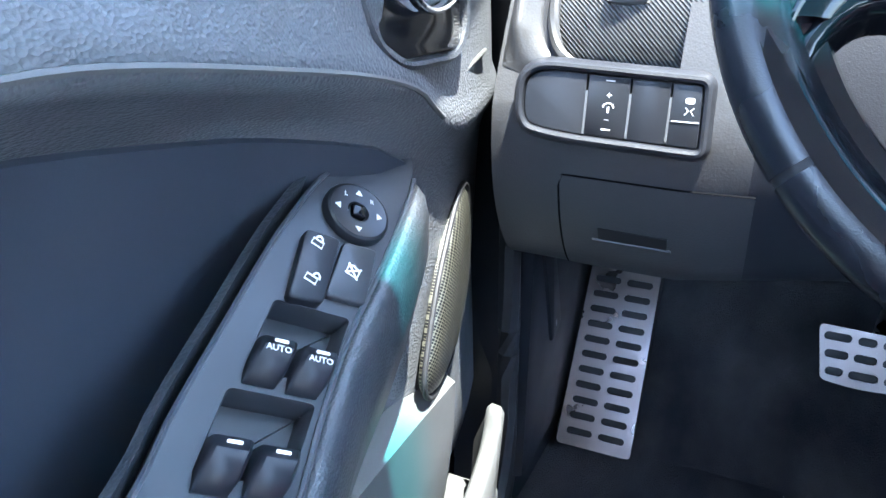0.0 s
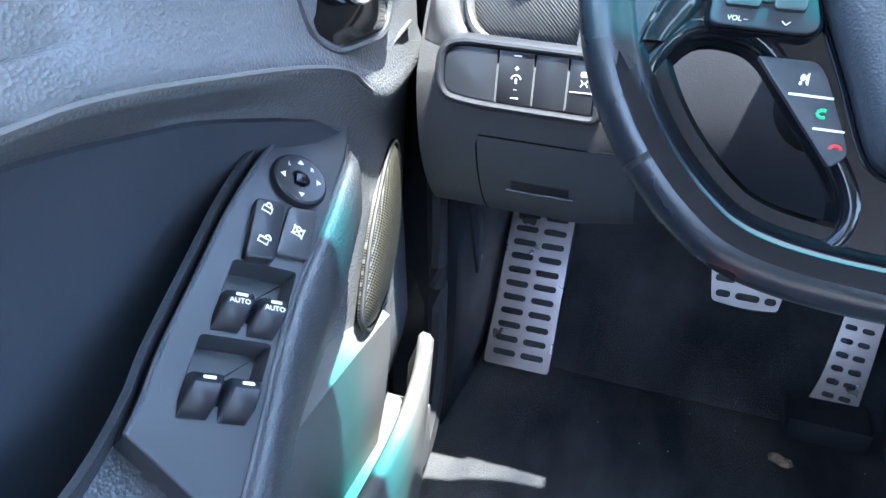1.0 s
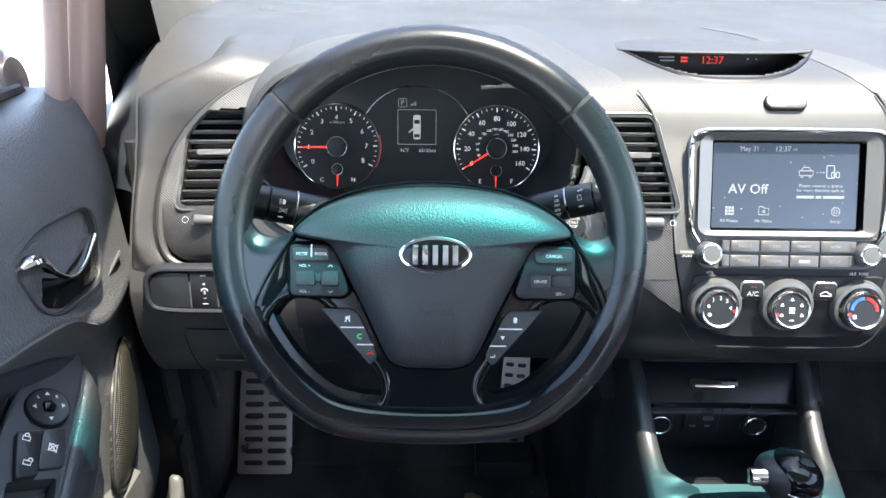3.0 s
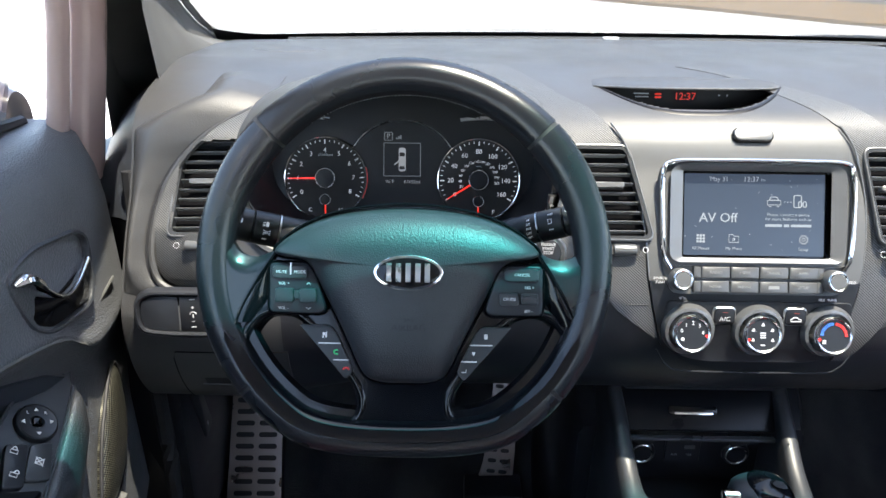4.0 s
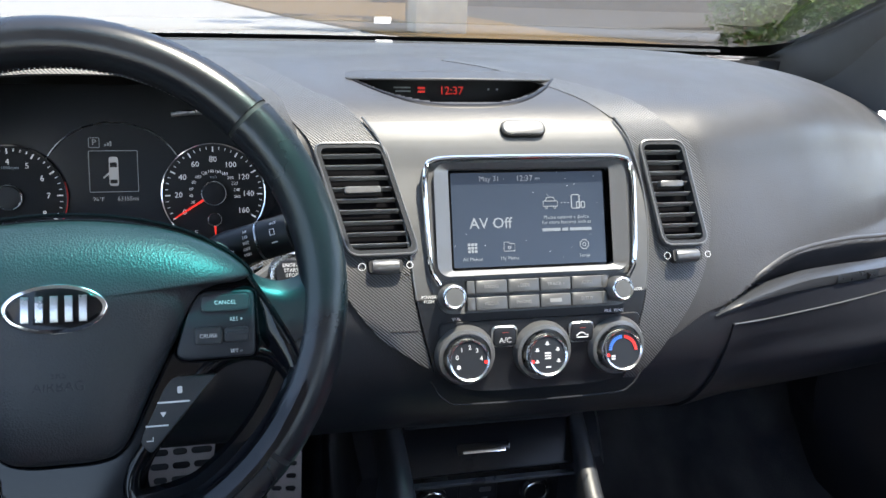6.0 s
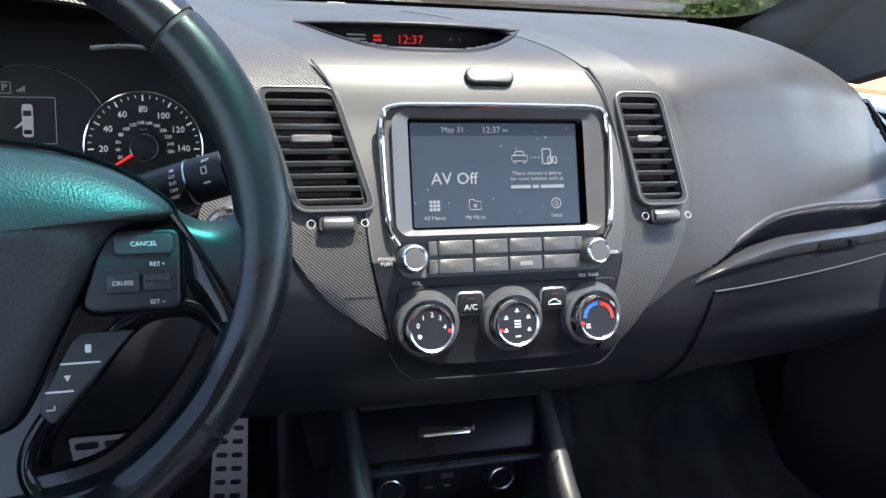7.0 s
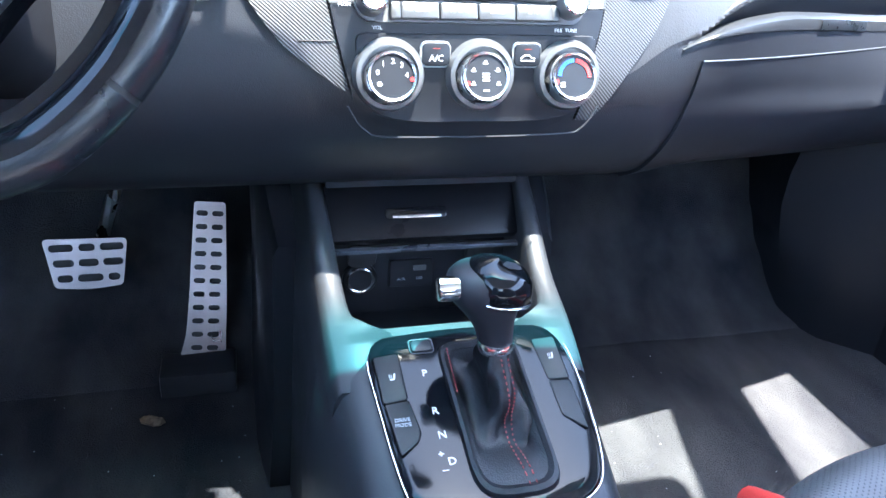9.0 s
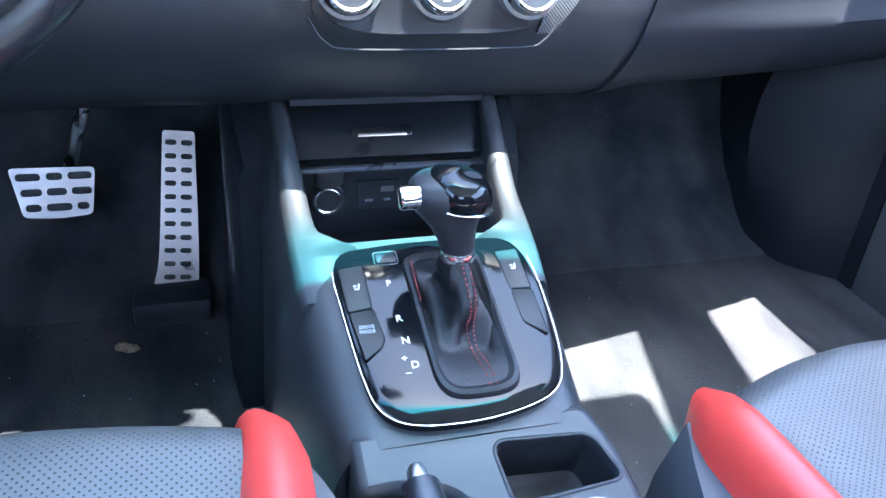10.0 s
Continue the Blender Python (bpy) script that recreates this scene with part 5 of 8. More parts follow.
for dz, rx, ry, ox, oy in ((0.0, 0.0140, 0.0145, 0, 0), (0.010, 0.0155, 0.0165, -0.0015, 0.001), (0.020, 0.0185, 0.0190, -0.004, 0.003), (0.029, 0.0230, 0.0215, -0.0065, 0.004), (0.037, 0.0285, 0.0245, -0.0085, 0.005), (0.044, 0.0322, 0.0265, -0.0095, 0.006), (0.051, 0.0330, 0.0270, -0.0095, 0.006), (0.0575, 0.0312, 0.0255, -0.0100, 0.006), (0.0625, 0.0265, 0.0215, -0.0100, 0.006), (0.0650, 0.0180, 0.0150, -0.0100, 0.006)):
    rings.append([kx + Vector((ox + rx * abs(math.cos(a)) ** 0.85 * (1 if math.cos(a) > 0 else -1), oy + ry * math.sin(a), dz)) for a in [2 * math.pi * i / 32 for i in range(32)]])
loft(bm, rings)
part("knob", bm, KNOBSKIN, SHIFT, "black leather knob")
bm = B()
rings = []
def cap_ring(dz, k):
    return [kx + Vector((-0.0005 + 0.0262 * k * abs(math.cos(a)) ** 0.75 * (1 if math.cos(a) > 0 else -1), 0.0050 + 0.0288 * k * math.sin(a), dz - 0.004 * math.cos(a))) for a in [2 * math.pi * i / 40 for i in range(40)]]


for dz, k in ((0.041, 0.95), (0.044, 1.0), (0.052, 1.01), (0.0585, 0.96), (0.0635, 0.84), (0.0665, 0.62), (0.0680, 0.36), (0.0684, 0.08)):
    rings.append(cap_ring(dz, k))
loft(bm, rings)
part("knob_cap", bm, GLOSS, SHIFT, "gloss black cap of the knob")
bm = B()
tube(bm, cap_ring(0.0425, 1.005), 0.0008, 6, True)
part("cap_edge", bm, CHROMESOFT, SHIFT, "thin chrome line under the cap")
bm = B()
lathe(bm, [(0.0096, -0.004), (0.0098, 0.0085), (0.0090, 0.0115), (0.0070, 0.0125), (0.002, 0.0128)], axes(kx + Vector((-0.0395, -0.002, 0.0515)), (0, 0, 1), (0, 0.9, 0.1)), 28)
part("release_button", bm, CHROME, SHIFT, "chrome release button")

# ---- seats ----
def seat(cx, zt, red_side, label, yf, bulge):
    """A front seat's cushion and backrest, cushion front at y = -0.075."""
    T = thing("front_seat", (cx, -0.40, -0.02), label, "seat", "front seats")
    hw = 0.165
    def topz(x, y):
        u = (y - yf) / -0.45
        z = zt + 0.004 - 0.035 * max(0, u) ** 0.8 * 0.9
        z += 0.006 * math.cos(x / hw * 1.5)
        return z
    bm = B()
    rows = []
    for i in range(25):
        x = cx - hw + 2 * hw * i / 24
        col = []
        for j in range(9):
            a = radians(-70 + 160 * j / 8)
            col.append((x, yf - bulge * ((x - cx) / hw) ** 2 - 0.045 + 0.045 * math.cos(a), topz(x - cx, yf) - 0.045 + 0.045 * math.sin(a)))
        for j in range(1, 16):
            y = yf - bulge * ((x - cx) / hw) ** 2 - 0.045 - 0.42 * j / 15
            sink = -0.010 * math.exp(-((y - (yf - 0.13)) / 0.006) ** 2)
            col.append((x, y, topz(x - cx, y) + sink))
        rows.append(col)
    loft(bm, rows, False)
    part("cushion", bm, PERF, T, "grey perforated leather cushion centre")
    for sgn in (-1, 1):
        red = sgn == red_side
        rings, side = [], []
        for j in range(18):
            t = j / 17
            y = yf - bulge + 0.004 - 0.46 * t
            h = zt + 0.010 + 0.022 * min(1, t * 2.2) ** 0.7 - 0.02 * t
            grow = min(1, t * 9) ** 0.5
            x0 = cx + sgn * (hw - 0.004)
            wd = 0.030 + 0.018 * grow
            loop = []
            for k in range(9):
                a = radians(180 * k / 8)
                loop.append((x0 + sgn * (wd * 0.5 * (1 - math.cos(a)) - 0.002), y + 0.01 * math.sin(a) * (1 - grow), h - 0.045 + 0.045 * math.sin(a) ** 0.8 * (0.4 + 0.6 * grow)))
            loop += [(x0 + sgn * wd * 0.9, y, h - 0.12), (x0, y, h - 0.12)]
            rings.append(loop)
        bm = B()
        loft(bm, rings, True, True)
        bol = part("bolster", bm, REDLEATHER, T, "red leather side bolster")
        bm = B()
        tube(bm, [Vector(lp[1]) + Vector((0, 0, 0.0004)) for lp in rings[1:]], 0.0011, 5)
        part("piping", bm, SEATSIDE, bol, "thin seam along the bolster")
        bm = B()
        rings = []
        for j in range(12):
            t = j / 11
            y = yf - bulge - 0.006 - 0.44 * t
            x0 = cx + sgn * (hw + 0.02)
            rings.append([(x0 + sgn * 0.040, y, 0.02), (x0 + sgn * (0.030 + 0.020 * min(1, t * 6)), y, zt - 0.09), (x0 + sgn * (0.012 + 0.032 * min(1, t * 6)), y, zt - 0.035), (x0 - sgn * 0.015, y, zt - 0.030), (x0 - sgn * 0.02, y, 0.02)])
        loft(bm, rings)
        part("side_panel", bm, SEATSIDE, T, "dark grey leather seat side")
    bm = B()
    box(bm, cx - hw - 0.03, cx + hw + 0.03, yf - 0.40, yf - 0.03, 0.03, zt - 0.055, 0.02)
    part("base", bm, SEATSIDE, T, "dark grey seat base")
    bm = B()
    rings = []
    for z, y, w, d in ((zt - 0.02, -0.58, 0.20, 0.05), (zt + 0.2, -0.64, 0.23, 0.06), (zt + 0.45, -0.72, 0.22, 0.055), (zt + 0.58, -0.77, 0.17, 0.045), (zt + 0.62, -0.79, 0.10, 0.03)):
        y -= 0.28
        rings.append([(cx + px, y + py, z) for px, py in rrect(-w, w, -d, d, d * 0.9, 5)])
    loft(bm, rings)
    part("backrest", bm, SEATSIDE, T, "grey leather backrest")
    return T


seat(0.036, 0.255, 1, "driver's seat in grey perforated leather with red bolsters", -0.066, 0.018)
seat(0.752, 0.215, -1, "passenger seat in grey perforated leather with red bolsters", -0.046, 0.040)


# ---- instruments ----
CLUS = thing("instrument_cluster", (-0.0235, 0.325, 0.60), "black instrument cluster with two chrome-ringed dials and a small display", "instrument cluster")
IM = panel((-0.0235, 0.322, 0.598), 18)
bm = B()
prism(bm, ellipse(0, 0.008, 0.205, 0.135, 48), -0.02, -0.001, IM)
part("face", bm, SMOOTH, CLUS, "matt black cluster face")


def polar(cx, cy, r, deg):
    return cx + r * math.cos(radians(deg)), cy + r * math.sin(radians(deg))


def dial(cx, name, labels, a0, step, needle, minor, per, sub, small=()):
    R = 0.0512
    c = at(IM, cx, 0)
    bm = B()
    prism(bm, ellipse(0, 0, R, R, 56), -0.002, 0.0008, c)
    D = part(name, bm, DARK, CLUS, "round black dial with white figures and red needle")
    bm = B()
    lathe(bm, [(R, 0.0), (R + 0.0006, 0.004), (R + 0.0016, 0.0045), (R + 0.0026, 0.003), (R + 0.0026, 0)], c, 64)
    for f in list(bm.faces):
        if len(f.verts) > 10:
            bm.faces.remove(f)
    part("chrome_ring", bm, CHROME, D, "thin chrome ring")
    bm = B()
    for k in range((len(labels) - 1) * per + 1):
        a = a0 - step / per * k
        big = k % per == 0
        r1, r0 = R * 0.965, R * (0.86 if big else 0.91)
        w = 0.0007 if big else 0.0004
        x0, y0 = polar(0, 0, r0, a)
        x1, y1 = polar(0, 0, r1, a)
        d = Vector((-(y1 - y0), x1 - x0)).normalized() * w
        prism(bm, [(x0 + d.x, y0 + d.y), (x0 - d.x, y0 - d.y), (x1 - d.x, y1 - d.y), (x1 + d.x, y1 + d.y)], 0.0008, 0.0014, c)
    part("tick_marks", bm, DIALPRINT, D, "white tick marks")
    for k, w in enumerate(labels):
        x, y = polar(0, 0, R * (0.70 if len(w) < 3 else 0.68), a0 - step * k)
        text(w, at(c, x, y, 0.0012), 0.0078 if len(labels) > 9 else 0.0082, DIALPRINT, D)
    for k, w in enumerate(small):
        x, y = polar(0, 0, R * 0.46, a0 - 10 - 17.6 * k)
        text(w, at(c, x, y, 0.0012), 0.0044, DIALPRINT, D)
    bm = B()
    x, y = polar(0, 0, R * 0.92, needle)
    px, py = polar(0, 0, R * 0.16, needle)
    d = Vector((-(y - py), x - px)).normalized()
    prism(bm, [(px + d.x * 0.0013, py + d.y * 0.0013), (px - d.x * 0.0013, py - d.y * 0.0013), (x - d.x * 0.0005, y - d.y * 0.0005), (x + d.x * 0.0005, y + d.y * 0.0005)], 0.003, 0.0045, c)
    part("needle", bm, NEEDLE, D, "red needle")
    bm = B()
    lathe(bm, [(0.0122, 0.001), (0.0122, 0.006), (0.0112, 0.0075), (0.002, 0.008)], c, 28)
    part("needle_hub", bm, SMOOTH, D)
    bm = B()
    tube(bm, [c @ Vector((*polar(0, 0, 0.0124, 12 * i), 0.0068)) for i in range(30)], 0.0004, 5, True)
    part("hub_ring", bm, SATIN, D, "thin grey ring of the needle hub")
    c2 = at(c, 0, -0.0275)
    bm = B()
    lathe(bm, [(0.0066, 0.001), (0.0066, 0.005), (0.001, 0.0055)], c2, 20)
    part("small_hub", bm, SMOOTH, D)
    bm = B()
    tube(bm, [c2 @ Vector((*polar(0, 0, 0.0068, 15 * i), 0.005)) for i in range(24)], 0.0003, 5, True)
    part("hub_ring", bm, SATIN, D, "thin grey ring of the small gauge")
    bm = B()
    prism(bm, [(-0.0009, -0.0066), (0.0009, -0.0066), (0.0004, -0.021), (-0.0004, -0.021)], 0.002, 0.003, c2)
    part("needle", bm, NEEDLE, D, "short red needle")
    for w, sx in zip(sub, (-1, 1)):
        text(w, at(c, sx * 0.0195, -0.041, 0.0012), 0.0075, DIALPRINT, D)
    return D, c


tach, tc = dial(-0.0985, "tachometer", [str(i) for i in range(9)], 211, 29.9, 181, 1, 4, ("C", "H"))
text("x1000rpm", at(tc, 0, 0.0300, 0.0012), 0.0046, GREYPRINT, tach)
bm = B()
tube(bm, [tc @ Vector((*polar(0, 0, 0.0535, -28 + 4 * i), 0.002)) for i in range(12)], 0.0012, 5)
part("red_zone", bm, REDPRINT, tach, "red zone of the dial")
speedo, sc = dial(0.0985, "speedometer", [str(20 * i) for i in range(9)], 212, 30.5, 212, 1, 4, ("E", "F"), [str(20 * i) for i in range(1, 14)])
text("MPH", at(sc, 0, 0.0445 - 0.0065, 0.0012), 0.0038, GREYPRINT, speedo)
text("km/h", at(sc, 0, 0.0172, 0.0012), 0.0034, GREYPRINT, speedo)
# display between the dials
DM = at(IM, 0, 0)
bm = B()
tube(bm, [DM @ Vector((x, y, 0.001)) for x, y in rrect(-0.0235, 0.0235, 0.004, 0.046, 0.001, 2)], 0.0004, 5, True)
part("display_outline", bm, LCDDIM, CLUS, "thin grey outline of the trip display")
bm = B()
prism(bm, rounded([(-0.0045, 0.010), (0.0045, 0.010), (0.0045, 0.040), (-0.0045, 0.040)], 0.003, 4), 0, 0.0008, DM)
prism(bm, [(-0.0047, 0.024), (-0.0105, 0.019), (-0.010, 0.0175), (-0.0045, 0.0215)], 0, 0.0008, DM)
icon = part("car_symbol", bm, LCDPRINT, CLUS, "white symbol of a car with an open door")
bm = B()
for y0, y1 in ((0.029, 0.034), (0.0125, 0.0165)):
    prism(bm, rrect(-0.0034, 0.0034, y0, y1, 0.001, 2), 0.0006, 0.0012, DM)
part("window_mark", bm, DARK, icon)
bm = B()
tube(bm, [DM @ Vector((x - 0.0178, y + 0.0545, 0.001)) for x, y in rrect(-0.005, 0.005, -0.005, 0.005, 0.001, 2)], 0.0004, 5, True)
part("gear_box", bm, LCDDIM, CLUS, "small square outline")
text("P", at(DM, -0.0178, 0.0545, 0.001), 0.0090, LCDPRINT, CLUS)
text("96°F", at(DM, -0.0155, -0.0035, 0.001), 0.0060, LCDPRINT, CLUS)
text("63155mi", at(DM, 0.0130, -0.0035, 0.001), 0.0060, LCDPRINT, CLUS)
bm = B()
for i, h in enumerate((0.002, 0.0035, 0.005)):
    prism(bm, rrect(-0.008 + i * 0.0025, -0.0062 + i * 0.0025, 0.051, 0.051 + h, 0.0003, 1), 0, 0.0006, DM)
part("signal_mark", bm, LCDDIM, CLUS)
bm = B()
tube(bm, [DM @ Vector((0.070 * math.cos(radians(a)), 0.012 + 0.063 * math.sin(radians(a)), 0.001)) for a in range(28, 153, 4)], 0.0006, 6)
part("arc_line", bm, SATIN, CLUS, "thin silver arc over the trip display")
# bright accents on the hood
for pts in ([(0.050, 0.226, 0.6985), (0.072, 0.226, 0.7005), (0.100, 0.230, 0.699)], [(-0.097, 0.226, 0.6985), (-0.119, 0.226, 0.7005), (-0.147, 0.230, 0.699)]):
    bm = B()
    tube(bm, catmull(pts, 5), [0.0022] * 10 + [0.0010], 8)
    part("hood_accent", bm, SATIN, CLUS, "satin metal accent on the hood")
for sgn in (-1, 1):
    bm = B()
    tube(bm, catmull([(-0.0235 + sgn * 0.183, 0.232, 0.610), (-0.0235 + sgn * 0.181, 0.236, 0.585), (-0.0235 + sgn * 0.165, 0.240, 0.558), (-0.0235 + sgn * 0.135, 0.243, 0.540)], 6), 0.0055, 8)
    part("hood_accent", bm, SATIN, CLUS, "curved satin edge at the foot of the hood")

# ---- stalks ----
STALKSKIN = grained("stalk_plastic", (0.009, 0.0092, 0.010), 0.42, 2400, 0.05, 0.3)


def stalk(sgn, name, label):
    root, tip = Vector((sgn * 0.050, 0.088, 0.600 if sgn < 0 else 0.604)), Vector((sgn * 0.180, 0.060, 0.637 if sgn < 0 else 0.648))
    S = thing(name, root, label, "stalk")
    zz = (tip - root).normalized()
    xx = zz.cross(Vector((0, 0, 1))).normalized()
    yy = zz.cross(xx)
    m = Matrix((xx, yy, zz)).transposed().to_4x4()
    m.translation = root
    L = (tip - root).length
    R = 0.0160 if sgn < 0 else 0.0146
    bm = B()
    lathe(bm, [(0.009, 0), (0.0105, L * 0.26), (R * 0.92, L * 0.34), (R, L * 0.40), (R, L * 0.585), (R - 0.0006, L * 0.592)], m, 32)
    part("stem", bm, STALKSKIN, S)
    bm = B()
    lathe(bm, [(R - 0.0010, L * 0.596), (R + 0.0003, L * 0.602), (R + 0.0003, L * 0.765), (R - 0.0008, L * 0.772)], m, 32)
    part("turning_ring", bm, STALKSKIN, S, "turning ring of the stalk")
    bm = B()
    lathe(bm, [(R - 0.0010, L * 0.776), (R + 0.0001, L * 0.782), (R - 0.0002, L * 0.95), (R - 0.0030, L), (0.002, L * 1.006)], m, 32)
    part("end_knob", bm, STALKSKIN, S, "turning end of the stalk")
    bm = B()
    lathe(bm, [(R - 0.0004, L * 0.5875), (R + 0.0006, L * 0.5890), (R + 0.0006, L * 0.5965), (R - 0.0004, L * 0.5980)], m, 32)
    part("silver_ring", bm, SATIN, S, "thin silver ring on the stalk")
    rr = R + 0.0004
    fc = Vector((-0.1 * sgn, -0.86, 0.42))
    mid = math.atan2(fc.dot(yy), fc.dot(xx))

    def spot(t, turn):
        """A frame on the barrel, with x along it to the right and y up."""
        a = mid + turn / rr
        nrm = xx * math.cos(a) + yy * math.sin(a)
        o = root + zz * (L * t) + nrm * rr
        ax = zz * sgn
        m2 = Matrix((ax, nrm.cross(ax), nrm)).transposed().to_4x4()
        m2.translation = o
        return m2

    def symbol(t, turn, kind):
        bm = B()
        c = spot(t, turn)
        if kind == "lamp":
            prism(bm, rounded([(-0.0016, -0.0022), (0.0012, -0.0022), (0.0012, 0.0022), (-0.0016, 0.0022)], [0.0004, 0.002, 0.002, 0.0004], 3), -0.0006, 0.0002, c)
            for d in (-0.0016, 0.0, 0.0016):
                tube(bm, [c @ Vector((-0.0024, d, 0)), c @ Vector((-0.0046, d - 0.0006, 0))], 0.0003, 4)
        elif kind == "arrows":
            for s2 in (-1, 1):
                prism(bm, [(s2 * 0.0008, 0.0012), (s2 * 0.0024, 0.0012), (s2 * 0.0024, 0.0024), (s2 * 0.0050, 0.0), (s2 * 0.0024, -0.0024), (s2 * 0.0024, -0.0012), (s2 * 0.0008, -0.0012)][::s2], -0.0006, 0.0002, c)
        elif kind == "side":
            for s2 in (-1, 1):
                tube(bm, [c @ Vector((s2 * 0.0008, 0.0014, 0)), c @ Vector((s2 * 0.0008, -0.0014, 0))], 0.0004, 4)
                for d in (-0.0014, 0.0, 0.0014):
                    tube(bm, [c @ Vector((s2 * 0.0018, d, 0)), c @ Vector((s2 * 0.0036, d * 1.5, 0))], 0.0003, 4)
        elif kind == "fan":
            tube(bm, [c @ Vector(v) for v in ((-0.0034, 0.0018, 0), (0.0034, 0.0018, 0), (0.0016, -0.0022, 0), (-0.0016, -0.0022, 0))], 0.0004, 4, True)
            tube(bm, [c @ Vector((0.0, -0.0018, 0)), c @ Vector((0.0016, 0.0030, 0))], 0.0004, 4)
        elif kind == "frame":
            tube(bm, [c @ Vector(v) for v in ((-0.0016, -0.0022, 0), (0.0016, -0.0022, 0), (0.0016, 0.0022, 0), (-0.0016, 0.0022, 0))], 0.0004, 4, True)
        else:
            prism(bm, [(-0.0022, -0.0005), (0.0022, -0.0005), (0.0022, 0.0005), (-0.0022, 0.0005)], -0.0006, 0.0002, c)
        part("symbol", bm, WHITE, S)

    if sgn < 0:
        for t, turn, kind in ((0.43, 0.001, "arrows"), (0.47, -0.010, "side"), (0.68, 0.0035, "lamp"), (0.68, -0.0045, "side"), (0.69, -0.0115, "bar"), (0.86, 0.003, "lamp"), (0.50, -0.0150, "bar")):
            symbol(t, turn, kind)
    else:
        for t, turn, kind in ((0.44, 0.0060, "fan"), (0.86, 0.0055, "fan"), (0.69, -0.002, "frame"), (0.69, 0.006, "bar")):
            symbol(t, turn, kind)
        for w, t, turn, k in (("MIST", 0.53, 0.0100, 0.0030), ("OFF", 0.535, 0.0055, 0.0032), ("INT", 0.54, 0.0010, 0.0032), ("LO", 0.54, -0.0035, 0.0032), ("HI", 0.54, -0.0080, 0.0032), ("INT", 0.70, -0.0090, 0.0032), ("OFF", 0.82, -0.0090, 0.0032)):
            text(w, spot(t, turn), k, WHITE, S)


stalk(-1, "light_stalk", "black light stalk with white printed symbols")
stalk(1, "wiper_stalk", "black wiper stalk with white printed symbols")
# gear paddles behind the wheel
for sgn, w in ((-1, "–"), (1, "+")):
    Pd = thing("gear_paddle", (sgn * 0.086, 0.02, 0.630), "black gear paddle behind the wheel", "paddle", "gear paddles")
    bm = B()
    prism(bm, rounded([(sgn * 0.070, 0.000), (sgn * 0.100, 0.004), (sgn * 0.108, 0.030), (sgn * 0.088, 0.040)][::sgn], 0.008, 4), -0.026, -0.020, WM, 0.002, 2, True)
    part("blade", bm, SMOOTH, Pd)
    text(w, at(WM, sgn * 0.094, 0.027, -0.0195), 0.009, WHITE, Pd)

# ---- start button ----
STM = panel((0.150, 0.176, 0.560), 20)
ST = thing("start_button", (0.150, 0.18, 0.560), "round start button in a ribbed silver ring", "button")
bm = B()
lathe(bm, [(0.0215, -0.03), (0.0215, 0.004), (0.019, 0.007), (0.0155, 0.006)], STM, 36)
part("ring", bm, SATIN, ST, "satin silver ring")
bm = B()
lathe(bm, [(0.0150, 0.0), (0.0150, 0.0085), (0.0135, 0.0100), (0.002, 0.0102)], STM, 36)
cap = part("cap", bm, SMOOTH, ST, "dark button cap")
text("ENGINE\nSTART\nSTOP", at(STM, 0, 0.0042, 0.0104), 0.0046, WHITE, cap)
bm = B()
prism(bm, rounded([(-0.032, -0.030), (0.034, -0.030), (0.036, 0.030), (-0.022, 0.030)], 0.016, 5), -0.03, -0.002, STM)
part("surround", bm, WEAVE, ST, "ribbed trim round the start button")

